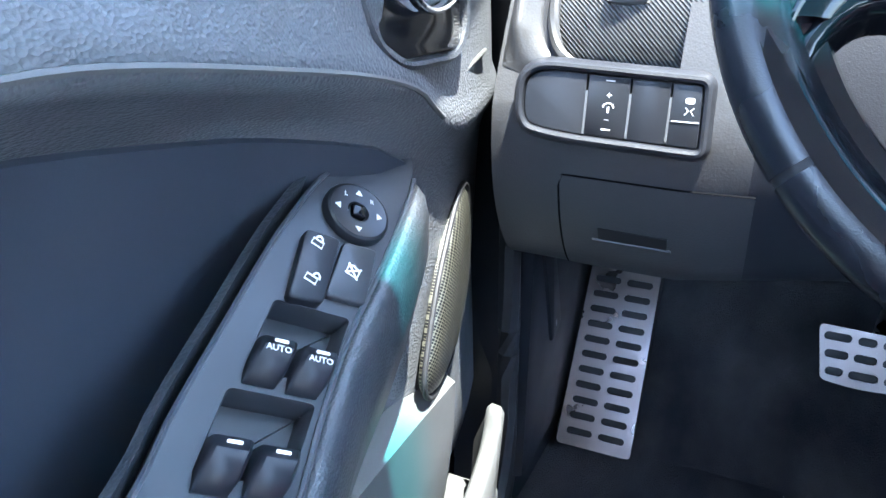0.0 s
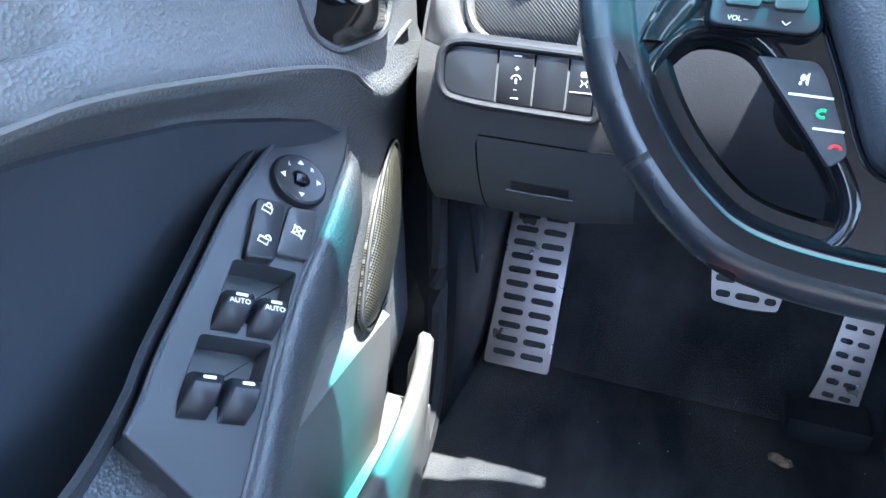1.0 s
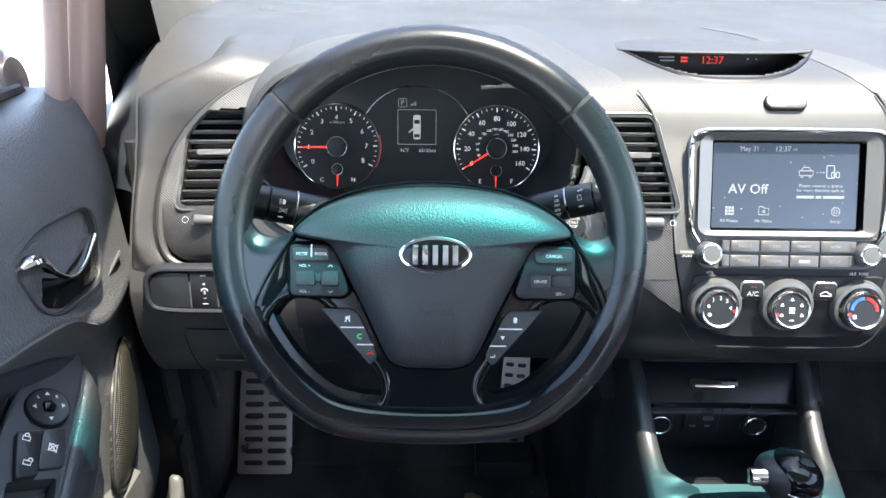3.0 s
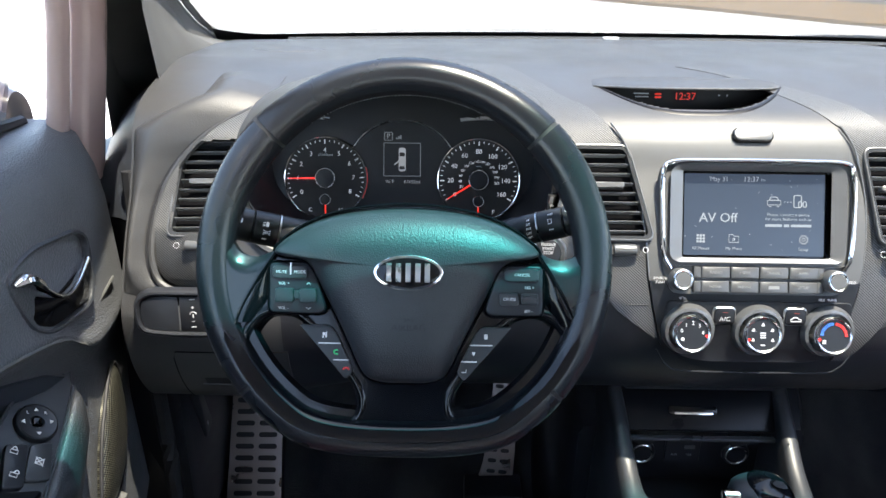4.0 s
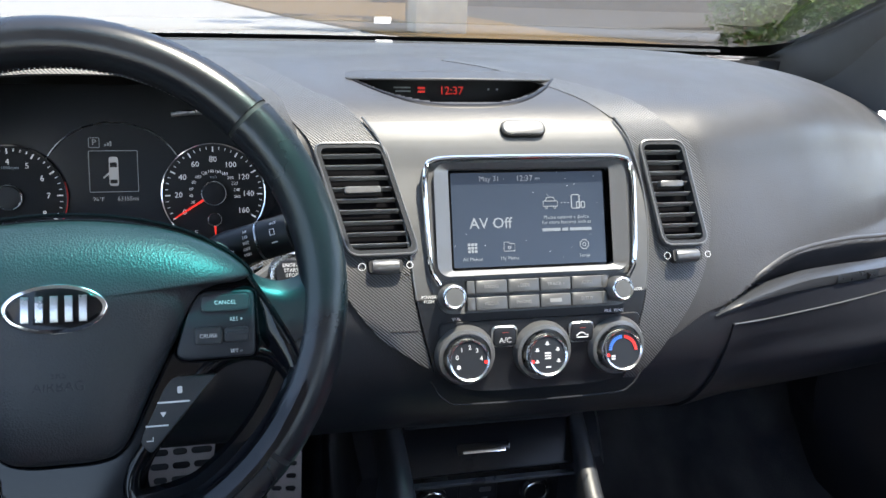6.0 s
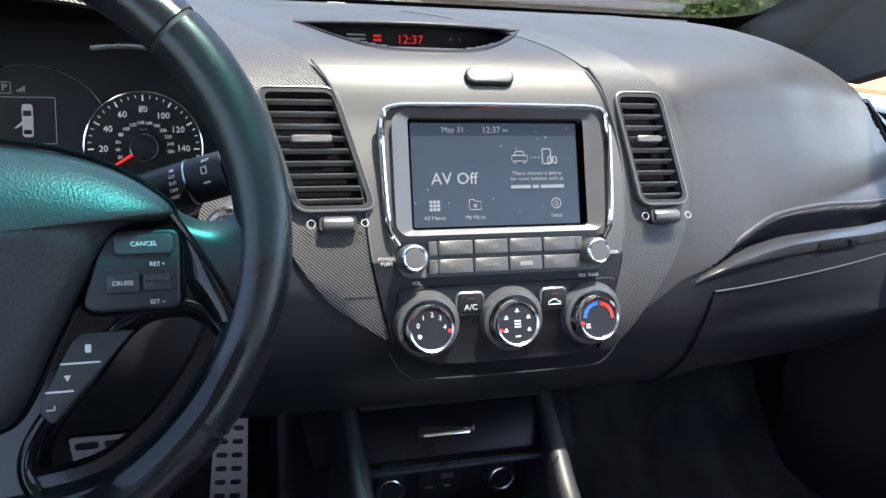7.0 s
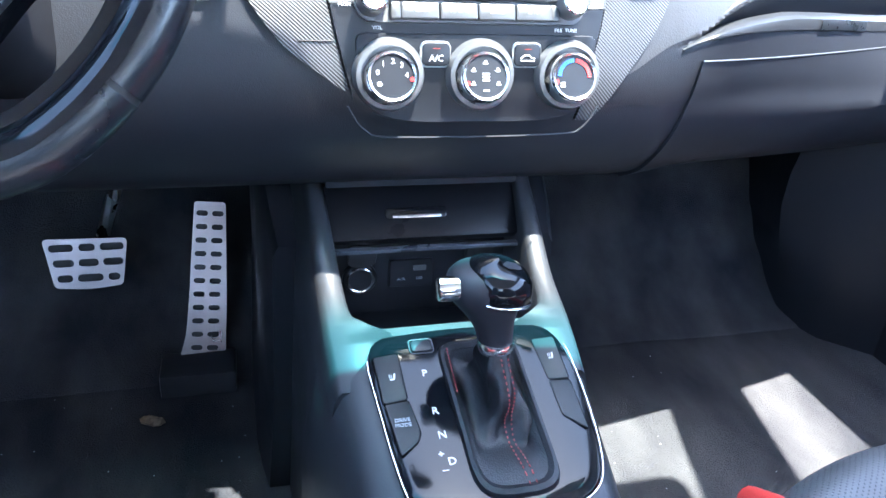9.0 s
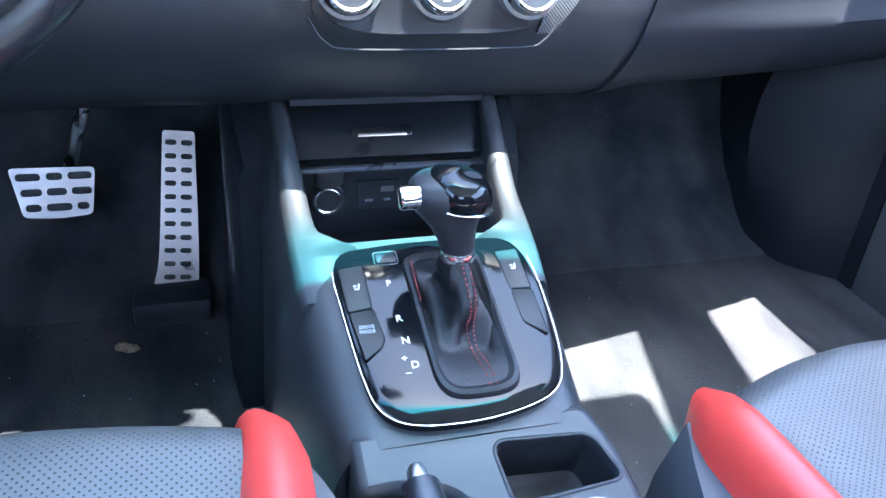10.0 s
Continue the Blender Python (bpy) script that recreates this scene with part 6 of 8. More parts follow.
# ---- air vents ----
def vent(name, cx, y, z, tilt, yaw, lean, w, h, label, n=9):
    """lean: how far the top is shifted against the bottom."""
    M = panel((cx, y, z), tilt, yaw)
    V = thing(name, (cx, y, z), label, "air vent", "dashboard air vents")
    def q(u, v):
        return (u * w / 2 + lean * v / 2, v * h / 2)
    outer = rounded([q(-1.18, -1.10), q(1.18, -1.10), q(1.18, 1.10), q(-1.18, 1.10)], 0.012, 5)
    inner = rounded([q(-1, -1), q(1, -1), q(1, 1), q(-1, 1)], 0.008, 5)
    bm = B()
    holed(bm, outer, [inner], -0.030, 0.004, M)
    part("frame", bm, SWITCHSKIN, V, "dark grey vent frame")
    bm = B()
    lip_ring(bm, outer, ((-0.0010, 0.0010), (-0.0004, 0.0046), (0.0008, 0.0050), (0.0016, 0.0042)), M)
    part("frame_edge", bm, SATINDARK, V, "thin pale edge of the vent frame")
    # shallow plug; its near-black paints the shade of a deep duct
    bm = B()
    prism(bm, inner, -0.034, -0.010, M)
    part("duct", bm, VOID, V, "shallow plug painted black for the duct's inner shade")
    for i in range(n):
        v = -0.88 + 1.76 * i / (n - 1)
        yy = v * h / 2
        sx = lean * v / 2
        bm = B()
        prof = [(-0.0020, -0.0060), (-0.0010, -0.0060), (0.0008, 0.0004), (0.0003, 0.0013), (-0.0008, 0.0004)]
        rings = [[M @ Vector((sx + s * w / 2 * 0.985, yy + a, b)) for a, b in prof] for s in (-1, 1)]
        loft(bm, rings)
        part("slat", bm, SATINSLAT, V)
    bm = B()
    prism(bm, rrect(-w * 0.30, w * 0.30, -0.0032, 0.0032, 0.002, 3), -0.002, 0.007, at(M, lean * 0.15 / 2 - w * 0.02, h * 0.08), 0.0015, 2)
    part("tab", bm, SATINDARK, V, "satin metal slat tab")
    K = at(M, -lean * 0.62 - w * 0.02, -h / 2 - 0.0155)
    bm = B()
    lathe(bm, [(0.0062, -0.0125), (0.0068, -0.010), (0.0068, 0.010), (0.0062, 0.0125)], K @ Matrix.Rotation(radians(90), 4, "Y"), 20)
    part("thumbwheel", bm, SATINDARK, V, "ridged satin thumbwheel")
    bm = B()
    prism(bm, rrect(-0.016, 0.016, -0.006, 0.006, 0.003, 3), -0.006, 0.003, K)
    part("wheel_slot", bm, DARK, V)
    bm = B()
    tube(bm, [K @ Vector((-0.0225 + 0.0034 * math.cos(a), 0.0034 * math.sin(a), 0.0035)) for a in [2 * math.pi * i / 14 for i in range(14)]], 0.0003, 5, True)
    part("open_mark", bm, WHITE, V, "small white open symbol")
    bm = B()
    tube(bm, [K @ Vector((0.0225 + 0.0030 * math.cos(a), 0.0030 * math.sin(a), 0.0035)) for a in [2 * math.pi * i / 14 for i in range(14)]], 0.0004, 5, True)
    part("shut_mark", bm, WHITE, V, "small white shut symbol")
    return V


SATINSLAT = Mat("slat_edge", (0.21, 0.215, 0.22), 0.35, 0.3)
SATINSLAT.wear(40, 0.3, 0.45)
for x_, y_, z_, tilt_, yaw_, lean_, w_, h_, label_ in VENTS:
    vent("air_vent", x_, y_, z_, tilt_, yaw_, lean_, w_, h_, label_)

# ---- clock pod sunk into the dashboard's top under a brow ----
POD = thing("clock_pod", (0.33, 0.33, 0.69), "sunken black clock window with dim red figures under a brow", "clock")


def lip_line(u):
    """The brow's edge: it bulges to the rear in the middle."""
    return Vector((0.332 + 0.116 * u, 0.300 + 0.044 * abs(u) ** 2.4, 0.7235 - 0.006 * abs(u) ** 2))


bm = B()
rings = []
for i in range(33):
    u = -1 + i / 16
    p = lip_line(u)
    k = 1 - abs(u) ** 4
    rings.append([(p.x, 0.400, 0.7195), (p.x, 0.365, 0.7200 + 0.0035 * k), (p.x, p.y + 0.02 * k, p.z + 0.0035 * k), (p.x, p.y, p.z), (p.x, p.y + 0.001, p.z - 0.003 * k), (p.x, p.y + 0.02, p.z - 0.004), (p.x, 0.375, 0.712)])
loft(bm, rings, True, True)
part("brow", bm, VINYL, POD, "soft brow over the clock window")
# satin tube imitates the highlight along the brow
bm = B()
tube(bm, [lip_line(-1 + i / 16) + Vector((0, -0.0008, -0.001)) for i in range(33)], 0.0014, 6)
part("brow_highlight", bm, SATINDARK, POD, "thin satin line painting the highlight on the brow")
bm = B()
rings = []
for i in range(33):
    u = -1.0 + i / 16
    x = 0.334 + 0.116 * u
    d = 1 - abs(u) ** 3
    yf = 0.352 - 0.076 * d
    zf = top_z(yf - 0.005)
    rings.append([(x, yf - 0.010, top_z(yf - 0.010) - 0.001), (x, yf - 0.007, top_z(yf - 0.007) + 0.0012), (x, yf - 0.003, zf + 0.0016), (x, yf + 0.004, zf - 0.003), (x, yf + 0.03 * d, zf - 0.010 * d), (x, 0.358, 0.7165 - 0.0345 * d), (x, 0.365, 0.7185)])
loft(bm, rings, False)
part("window", bm, SMOKED, POD, "smoked black clock window")
PM = axes((0.330, 0.351, 0.6985), (1, 0, 0.0), (0, 0.20, 0.9))
text("12:37", at(PM, 0.004, 0.004, 0.001), 0.0125, REDLAMP, POD)
bm = B()
bars(bm, at(PM, -0.030, 0.004, 0.001), [(-0.004, 0.004, 0.003), (-0.004, 0.004, -0.001)], 0.0022)
part("warning_mark", bm, REDLAMP, POD, "small red warning mark")
bm = B()
bars(bm, at(PM, -0.050, 0.005, 0.001), [(-0.011, 0.008, 0.0025), (-0.009, 0.008, -0.0015)], 0.0016)
part("small_print", bm, GREYPRINT, POD, "tiny grey print")
bm = B()
bars(bm, at(PM, 0.050, 0.006, 0.001), [(-0.004, -0.002, 0.0), (0.006, 0.008, 0.0)], 0.002)
part("seat_belt_marks", bm, GREYPRINT, POD, "tiny grey warning marks")

# ---- hazard button ----
HZ = thing("hazard_button", (0.384, 0.228, 0.682), "silver oval hazard button with chrome rim", "button")
HM = panel((0.3840, 0.2420, 0.6800), 44)
bm = B()
prism(bm, rrect(-0.0232, 0.0232, -0.0090, 0.0090, 0.008, 5), -0.008, 0.0042, HM, 0.001, 1)
part("rim", bm, GLOSS, HZ, "dark rim")
bm = B()
prism(bm, rrect(-0.0220, 0.0220, -0.0079, 0.0079, 0.0075, 5), 0.0, 0.0056, HM, 0.0014, 3)
part("cap", bm, SATINDARK, HZ, "satin cap")

# ---- touch screen unit ----
SM = panel((0.384, 0.1935, 0.602), 22)
UNIT = thing("infotainment_unit", (0.384, 0.20, 0.60), "touch screen in satin frame with two knobs and key rows", "screen")
ringo = rounded([(-0.0935, -0.090), (-0.106, -0.060), (-0.108, 0.060), (0.108, 0.060), (0.106, -0.060), (0.0935, -0.090)], [0.01, 0.03, 0.02, 0.02, 0.03, 0.01], 6)
hole = rrect(-0.083, 0.083, -0.049, 0.049, 0.003, 3)
bm = B()
holed(bm, ringo, [hole], -0.016, 0.002, SM)
part("frame", bm, FASCIA, UNIT, "satin grey frame")
bm = B()
loopf = [(x, y) for x, y in rrect(-0.098, 0.098, -0.054, 0.0545, 0.012, 5)]
loopi = [(x, y) for x, y in rrect(-0.083, 0.083, -0.049, 0.049, 0.003, 5)]
loft(bm, [[SM @ Vector((x, y, 0.0068)) for x, y in loopf], [SM @ Vector((x, y, 0.0022)) for x, y in loopi], [SM @ Vector((x, y, -0.008)) for x, y in loopi]], True, False)
part("bezel", bm, SATINDARK, UNIT, "sloping satin bezel round the screen")
bm = B()
prism(bm, rrect(-0.105, 0.105, -0.058, 0.0585, 0.014, 5), 0.0, 0.0066, SM)
for f in list(bm.faces):
    if len(f.verts) > 8:
        bm.faces.remove(f)
part("bezel_side", bm, SATINDARK, UNIT)
bm = B()
pth = [(-0.0965, -0.062), (-0.104, -0.045), (-0.1065, 0.0), (-0.1060, 0.044), (-0.097, 0.0575), (-0.05, 0.0595), (0.05, 0.0595), (0.097, 0.0575), (0.1060, 0.044), (0.1065, 0.0), (0.104, -0.045), (0.0965, -0.062)]
tube(bm, catmull([SM @ Vector((x, y, 0.0055)) for x, y in pth], 5), 0.0026, 8)
part("chrome_surround", bm, CHROME, UNIT, "chrome strip round the screen")
bm = B()
prism(bm, rrect(-0.0835, 0.0835, -0.0495, 0.0495, 0.002, 2), -0.012, -0.0065, SM)
part("screen_border", bm, GLOSS, UNIT, "black border of the display")
bm = B()
prism(bm, rrect(-0.0790, 0.0790, -0.0462, 0.0462, 0.001, 2), -0.009, -0.0056, SM)
SCR = part("display", bm, SCREENMAT, UNIT, "dim blue-grey lit display")
DS = at(SM, 0, 0, -0.0053)
text("AV Off", at(DS, -0.0405, -0.0040), 0.0150, LCDPRINT, SCR)
text("May 31", at(DS, -0.0400, 0.0400), 0.0072, LCDPRINT, SCR)
text("12:37", at(DS, -0.0040, 0.0400), 0.0080, LCDPRINT, SCR)
text("PM", at(DS, 0.0095, 0.0392), 0.0040, LCDDIM, SCR)
text("Please connect a device\nfor more features such as", at(DS, 0.0385, -0.0020), 0.0050, LCDDIM, SCR)
bm = B()
bars(bm, at(DS, 0.0385, -0.0118), [(-0.026, -0.007, 0), (-0.005, 0.001, 0), (0.003, 0.026, 0)], 0.0030)
part("plain_line", bm, LCDDIM, SCR)
text("All Menus", at(DS, -0.0600, -0.0385), 0.0050, LCDDIM, SCR)
text("My Menu", at(DS, -0.0225, -0.0385), 0.0050, LCDDIM, SCR)
text("Setup", at(DS, 0.0560, -0.0385), 0.0050, LCDDIM, SCR)
bm = B()
for i in range(3):
    for j in range(3):
        prism(bm, rrect(-0.0046 + i * 0.0034, -0.0020 + i * 0.0034, -0.0046 + j * 0.0034, -0.0020 + j * 0.0034, 0.0004, 1), 0, 0.0003, at(DS, -0.0600, -0.0275))
part("menu_symbol", bm, LCDPRINT, SCR, "white grid symbol")
bm = B()
tube(bm, [at(DS, -0.0225, -0.0275) @ Vector((x, y, 0.0002)) for x, y in ((-0.0055, -0.004), (0.0055, -0.004), (0.0055, 0.003), (0.0005, 0.003), (-0.001, 0.0048), (-0.0055, 0.0048))], 0.0005, 5, True)
tube(bm, [at(DS, -0.0225, -0.0280) @ Vector((0.0012 * math.cos(a), 0.0012 * math.sin(a), 0.0002)) for a in [i * 0.7 for i in range(9)]], 0.0005, 5, True)
part("folder_symbol", bm, LCDPRINT, SCR, "white folder symbol")
bm = B()
tube(bm, [at(DS, 0.0560, -0.0275) @ Vector(((0.0042 + 0.0007 * (i % 2)) * math.cos(math.pi * i / 8), (0.0042 + 0.0007 * (i % 2)) * math.sin(math.pi * i / 8), 0.0002)) for i in range(16)], 0.0005, 5, True)
tube(bm, [at(DS, 0.0560, -0.0275) @ Vector((0.0018 * math.cos(a), 0.0018 * math.sin(a), 0.0002)) for a in [i * 0.7 for i in range(9)]], 0.0004, 5, True)
part("gear_symbol", bm, LCDPRINT, SCR, "white gear symbol")
bm = B()
CI = at(DS, 0.0220, 0.0150)
for pts in (((-0.0075, -0.0035), (-0.0075, 0.0015), (-0.005, 0.0022), (-0.0035, 0.0055), (0.0035, 0.0055), (0.005, 0.0022), (0.0075, 0.0015), (0.0075, -0.0035)), ((-0.0055, -0.0035), (-0.0055, -0.0055), (-0.0035, -0.0055), (-0.0035, -0.0035)), ((0.0055, -0.0035), (0.0055, -0.0055), (0.0035, -0.0055), (0.0035, -0.0035))):
    tube(bm, [CI @ Vector((x, y, 0.0002)) for x, y in pts], 0.0005, 5, True)
tube(bm, [CI @ Vector((x, y, 0.0002)) for x, y in ((-0.0055, 0.0018), (0.0055, 0.0018))], 0.0005, 5)
for i in range(3):
    tube(bm, [CI @ Vector((0.0115 + i * 0.0035, 0.0, 0.0002)), CI @ Vector((0.0125 + i * 0.0035, 0.0, 0.0002))], 0.0006, 5)
tube(bm, [CI @ Vector((x + 0.0265, y, 0.0002)) for x, y in rrect(-0.0042, 0.0042, -0.006, 0.0075, 0.0012, 2)], 0.0006, 5, True)
for cx in (0.0295, 0.0345):
    tube(bm, [CI @ Vector((x + cx, y - 0.0025, 0.0002)) for x, y in rrect(-0.0018, 0.0018, -0.003, 0.003, 0.0012, 2)], 0.0006, 5, True)
part("phone_symbol", bm, LCDPRINT, SCR, "white symbols of a car and a phone")
bm = B()
rnd = random.Random(5)
for _ in range(26):
    x, y = rnd.uniform(-0.08, 0.08), rnd.uniform(-0.045, 0.046)
    d, l = rnd.uniform(0, 3), rnd.uniform(0.0004, 0.0014)
    tube(bm, [DS @ Vector((x, y, 0.0004)), DS @ Vector((x + l * math.cos(d), y + l * math.sin(d), 0.0004))], 0.00025, 4)
tagged(part("dust", bm, GREYPRINT, SCR, "specks of dust on the glass"), kind="stuff")
# keys and knobs below the screen
KEYMAT = Mat("silver_key", (0.075, 0.077, 0.080), 0.38, 0.3)
KEYMAT.wear(50, 0.28, 0.42)
for row, y, words, mat in ((0, -0.0655, ("RADIO", "‹ SEEK", "TRACK ›", "APPS/①"), KEYMAT), (1, -0.0815, ("MEDIA", "PHONE", "", "SETUP"), KEYMAT)):
    for i in range(4):
        x = -0.0465 + 0.0325 * i
        bm = B()
        prism(bm, rrect(x - 0.0158, x + 0.0158, y - 0.0064, y + 0.0064, 0.0012, 2), 0.0, 0.0075 if row else 0.0085, SM, 0.0012, 2)
        K = part("key", bm, mat, UNIT)
        if words[i]:
            text(words[i].replace("①", ""), at(SM, x, y, 0.0086 if row == 0 else 0.0077), 0.0047, DIMPRINT, K)
        else:
            bm = B()
            bars(bm, at(SM, x, y, 0.0076), [(-0.006, 0.006, 0)], 0.0036)
            part("plain_mark", bm, DIMPRINT, K)
    for x in (-0.0665, 0.0700):
        bm = B()
        prism(bm, rrect(x - 0.0040, x + 0.0040, y - 0.0064, y + 0.0064, 0.001, 2), 0.0, 0.0070, SM, 0.001, 2)
        part("key", bm, mat, UNIT)
for x, words in ((-0.0855, ("POWER\nPUSH", "VOL")), (0.0845, ("ENTER", "FILE  TUNE"))):
    c = at(SM, x, -0.0735)
    bm = B()
    lathe(bm, [(0.0128, -0.004), (0.0128, 0.010), (0.0122, 0.0165), (0.0108, 0.0185)], c, 32)
    K = part("knob", bm, SATINDARK, UNIT, "ridged dark knob")
    bm = B()
    lathe(bm, [(0.0112, 0.0160), (0.0112, 0.0192), (0.0100, 0.0202), (0.0085, 0.0194)], c, 32)
    part("knob_rim", bm, CHROMESOFT, K, "chrome knob rim")
    bm = B()
    lathe(bm, [(0.0086, 0.0180), (0.0084, 0.0196), (0.002, 0.0198)], c, 32)
    part("knob_face", bm, FASCIA, K)
    s_ = -1 if x < 0 else 1
    text(words[0], at(SM, x + s_ * 0.0215, -0.0750, 0.0030), 0.0042, WHITE, UNIT)
    text(words[1], at(SM, x + (0.004 if x < 0 else -0.004), -0.0950, 0.0032), 0.0042, WHITE, UNIT)

# ---- climate panel ----
CLIM = thing("climate_panel", (0.390, 0.16, 0.47), "black climate panel with three chrome-rimmed knobs", "climate control")
KP = panel((0.3905, 0.1525, 0.478), 9)
bm = B()
plate = rounded([(-0.1050, 0.033), (0.1050, 0.033), (0.1050, -0.012), (0.085, -0.040), (-0.085, -0.040), (-0.1050, -0.012)], [0.008, 0.008, 0.02, 0.05, 0.05, 0.02], 6)
prism(bm, plate, -0.02, 0.0, KP, 0.002, 2)
part("plate", bm, SMOOTH, CLIM, "black plastic plate")
bm = B()
tube(bm, catmull([KP @ Vector((x, y, -0.001)) for x, y in ((-0.112, -0.026), (-0.098, -0.0455), (-0.07, -0.0520), (0.07, -0.0520), (0.098, -0.0455), (0.112, -0.026))], 6), 0.0010, 6)
part("lower_edge", bm, LOWER, CLIM, "pale lower edge of the panel")
for n_, (x, mk) in enumerate(((-0.0785, 0), (0.0, 1), (0.0785, 2))):
    c = at(KP, x, -0.004) @ Matrix.Rotation(radians(-13), 4, "X")
    bm = B()
    lathe(bm, [(0.0300, -0.008), (0.0300, 0.002), (0.0275, 0.009), (0.0240, 0.010), (0.0235, 0.002)], at(KP, x, 0.000), 40)
    part("knob_cowl", bm, SATINDARK, CLIM, "satin grey cowl round a knob")
    bm = B()
    lathe(bm, [(0.0215, 0.0), (0.0212, 0.012), (0.0205, 0.016), (0.0180, 0.017)], c, 48)
    K = part("knob", bm, SATIN, CLIM, "ridged silver knob")
    bm = B()
    lathe(bm, [(0.0200, 0.0155), (0.0206, 0.0185), (0.0196, 0.0210), (0.0178, 0.0200), (0.0172, 0.0180)], c, 48)
    part("knob_rim", bm, CHROMESOFT, K, "chrome knob rim")
    bm = B()
    lathe(bm, [(0.0175, 0.016), (0.0174, 0.0186), (0.002, 0.0188)], c, 40)
    part("knob_face", bm, SMOOTH, K, "black knob face")
    f = at(c, 0, 0, 0.0190)
    if mk == 0:
        for w, a in zip("01234", (165, 125, 85, 48, 5)):
            xx, yy = polar(0, 0, 0.0120, a)
            text(w, at(f, xx, yy), 0.0062, WHITE, K)
        bm = B()
        prism(bm, ellipse(-0.0105, -0.006, 0.002, 0.002, 10), 0, 0.0003, f)
        part("symbol", bm, WHITE, K)
        ra = -8
    elif mk == 1:
        bm = B()
        for a in (30, 90, 150, 205, 335):
            bm = B()
            xx, yy = polar(0, 0, 0.0120, a)
            prism(bm, ellipse(xx, yy, 0.0012, 0.0012, 8), 0, 0.0003, f)
            prism(bm, [(xx - 0.0028, yy - 0.0012), (xx - 0.0008, yy - 0.0024), (xx + 0.0024, yy - 0.0018), (xx + 0.001, yy - 0.0008)], 0, 0.0003, f)
            part("flow_symbol", bm, WHITE, K)
        bm = B()
        bars(bm, f, [(-0.003, 0.003, 0.002), (-0.003, 0.003, -0.0005), (-0.003, 0.003, -0.003), (-0.0025, 0.0025, -0.0115)], 0.0014)
        part("symbol", bm, WHITE, K, "white air-flow symbols")
        ra = 200
    else:
        for mat, a0, a1 in ((BLUEPRINT, 95, 180), (REDPRINT, 0, 85)):
            bm = B()
            for a in range(a0, a1, 8):
                x0, y0 = polar(0, 0, 0.0118, a)
                x1, y1 = polar(0, 0, 0.0150, a)
                tube(bm, [f @ Vector((x0, y0, 0.0001)), f @ Vector((x1, y1, 0.0001))], 0.0007, 5)
            part("temperature_mark", bm, mat, K, "coloured temperature marks")
        bm = B()
        bars(bm, f, [(-0.0125, -0.0085, -0.0055), (-0.0125, -0.0085, -0.0080)], 0.0016)
        part("symbol", bm, WHITE, K)
        ra = 195
    bm = B()
    xx, yy = polar(0, 0, 0.0163, ra)
    prism(bm, ellipse(xx, yy, 0.0017, 0.0017, 10), 0, 0.0006, f)
    part("pointer", bm, NEEDLE, K, "red pointer dot")
for x, w in ((-0.0392, "A/C"), (0.0405, "")):
    bm = B()
    prism(bm, rrect(x - 0.0130, x + 0.0130, 0.006, 0.027, 0.005, 4), -0.002, 0.0030, KP, 0.001, 1)
    F_ = part("button_rim", bm, SATIN, CLIM, "silver-rimmed button")
    bm = B()
    prism(bm, rrect(x - 0.0118, x + 0.0118, 0.0072, 0.0258, 0.0045, 4), 0.0, 0.0052, KP, 0.0015, 2)
    part("button", bm, SMOOTH, F_)
    if w:
        text(w, at(KP, x, 0.0135, 0.0054), 0.0075, WHITE, F_)
    else:
        bm = B()
        tube(bm, [KP @ Vector((x + a, 0.0135 + b, 0.0054)) for a, b in ((-0.006, -0.0015), (0.006, -0.0015), (0.006, 0.0005), (0.003, 0.001), (0.0015, 0.003), (-0.0025, 0.003), (-0.006, 0.0005))], 0.0006, 5, True)
        part("symbol", bm, WHITE, F_, "white recirculation symbol")
    bm = B()
    bars(bm, at(KP, x, 0.0215, 0.0052), [(-0.003, 0.003, 0)], 0.0007)
    part("indicator", bm, DIMRED, F_)

# ---- passenger side of the dashboard ----
GB = thing("glove_box", (0.86, 0.17, 0.42), "dark grey glove box lid under a satin trim strip", "glove box")
bm = B()
drape(bm, lambda s: (0.606 - 0.10 * (s - s_at(0.488)), 1.10), s_at(0.488), 0.975, 0.004, 24, 20, -0.001)
part("lid", bm, GLOVE, GB)
bm = B()
tube(bm, [on_dash(0.606 + 0.494 * i / 40, s_at(0.488), 0.0042) for i in range(41)], 0.0008, 6)
part("lid_rim", bm, SATINDARK, GB, "thin pale upper edge of the lid")
bm = B()
rows = []
for i in range(51):
    x = 0.584 + 0.534 * i / 50
    k = min(1.0, i / 12) ** 0.8
    p = on_dash(x, s_at(STRIP_EDGE(x) - 0.004), 0.003)
    rows.append([p + Vector((0, dy, dz * k + 0.001)) for dy, dz in ((0.020, 0.0105), (0.006, 0.0095), (0.0012, 0.0070), (0.0, 0.0030), (0.0, -0.0030), (0.0025, -0.0048), (0.012, -0.0056))])
loft(bm, rows, False)
strip_ob = part("trim_strip", bm, SWITCHSKIN, GB, "satin trim strip")
bm = B()
rows = []
for i in range(7):
    x = 0.755 + 0.075 * i / 6
    z = STRIP_EDGE(x)
    p = on_dash(x, s_at(z - 0.004), 0.0036)
    rows.append([p + Vector((0, dy, dz + 0.001)) for dy, dz in ((0.0002, 0.0066), (-0.0012, 0.0030), (-0.0012, -0.0030))])
loft(bm, rows, False)
bmesh.ops.solidify(bm, geom=bm.faces[:], thickness=0.0004)
part("strip_tag", bm, SATIN, strip_ob, "small satin metal tag")
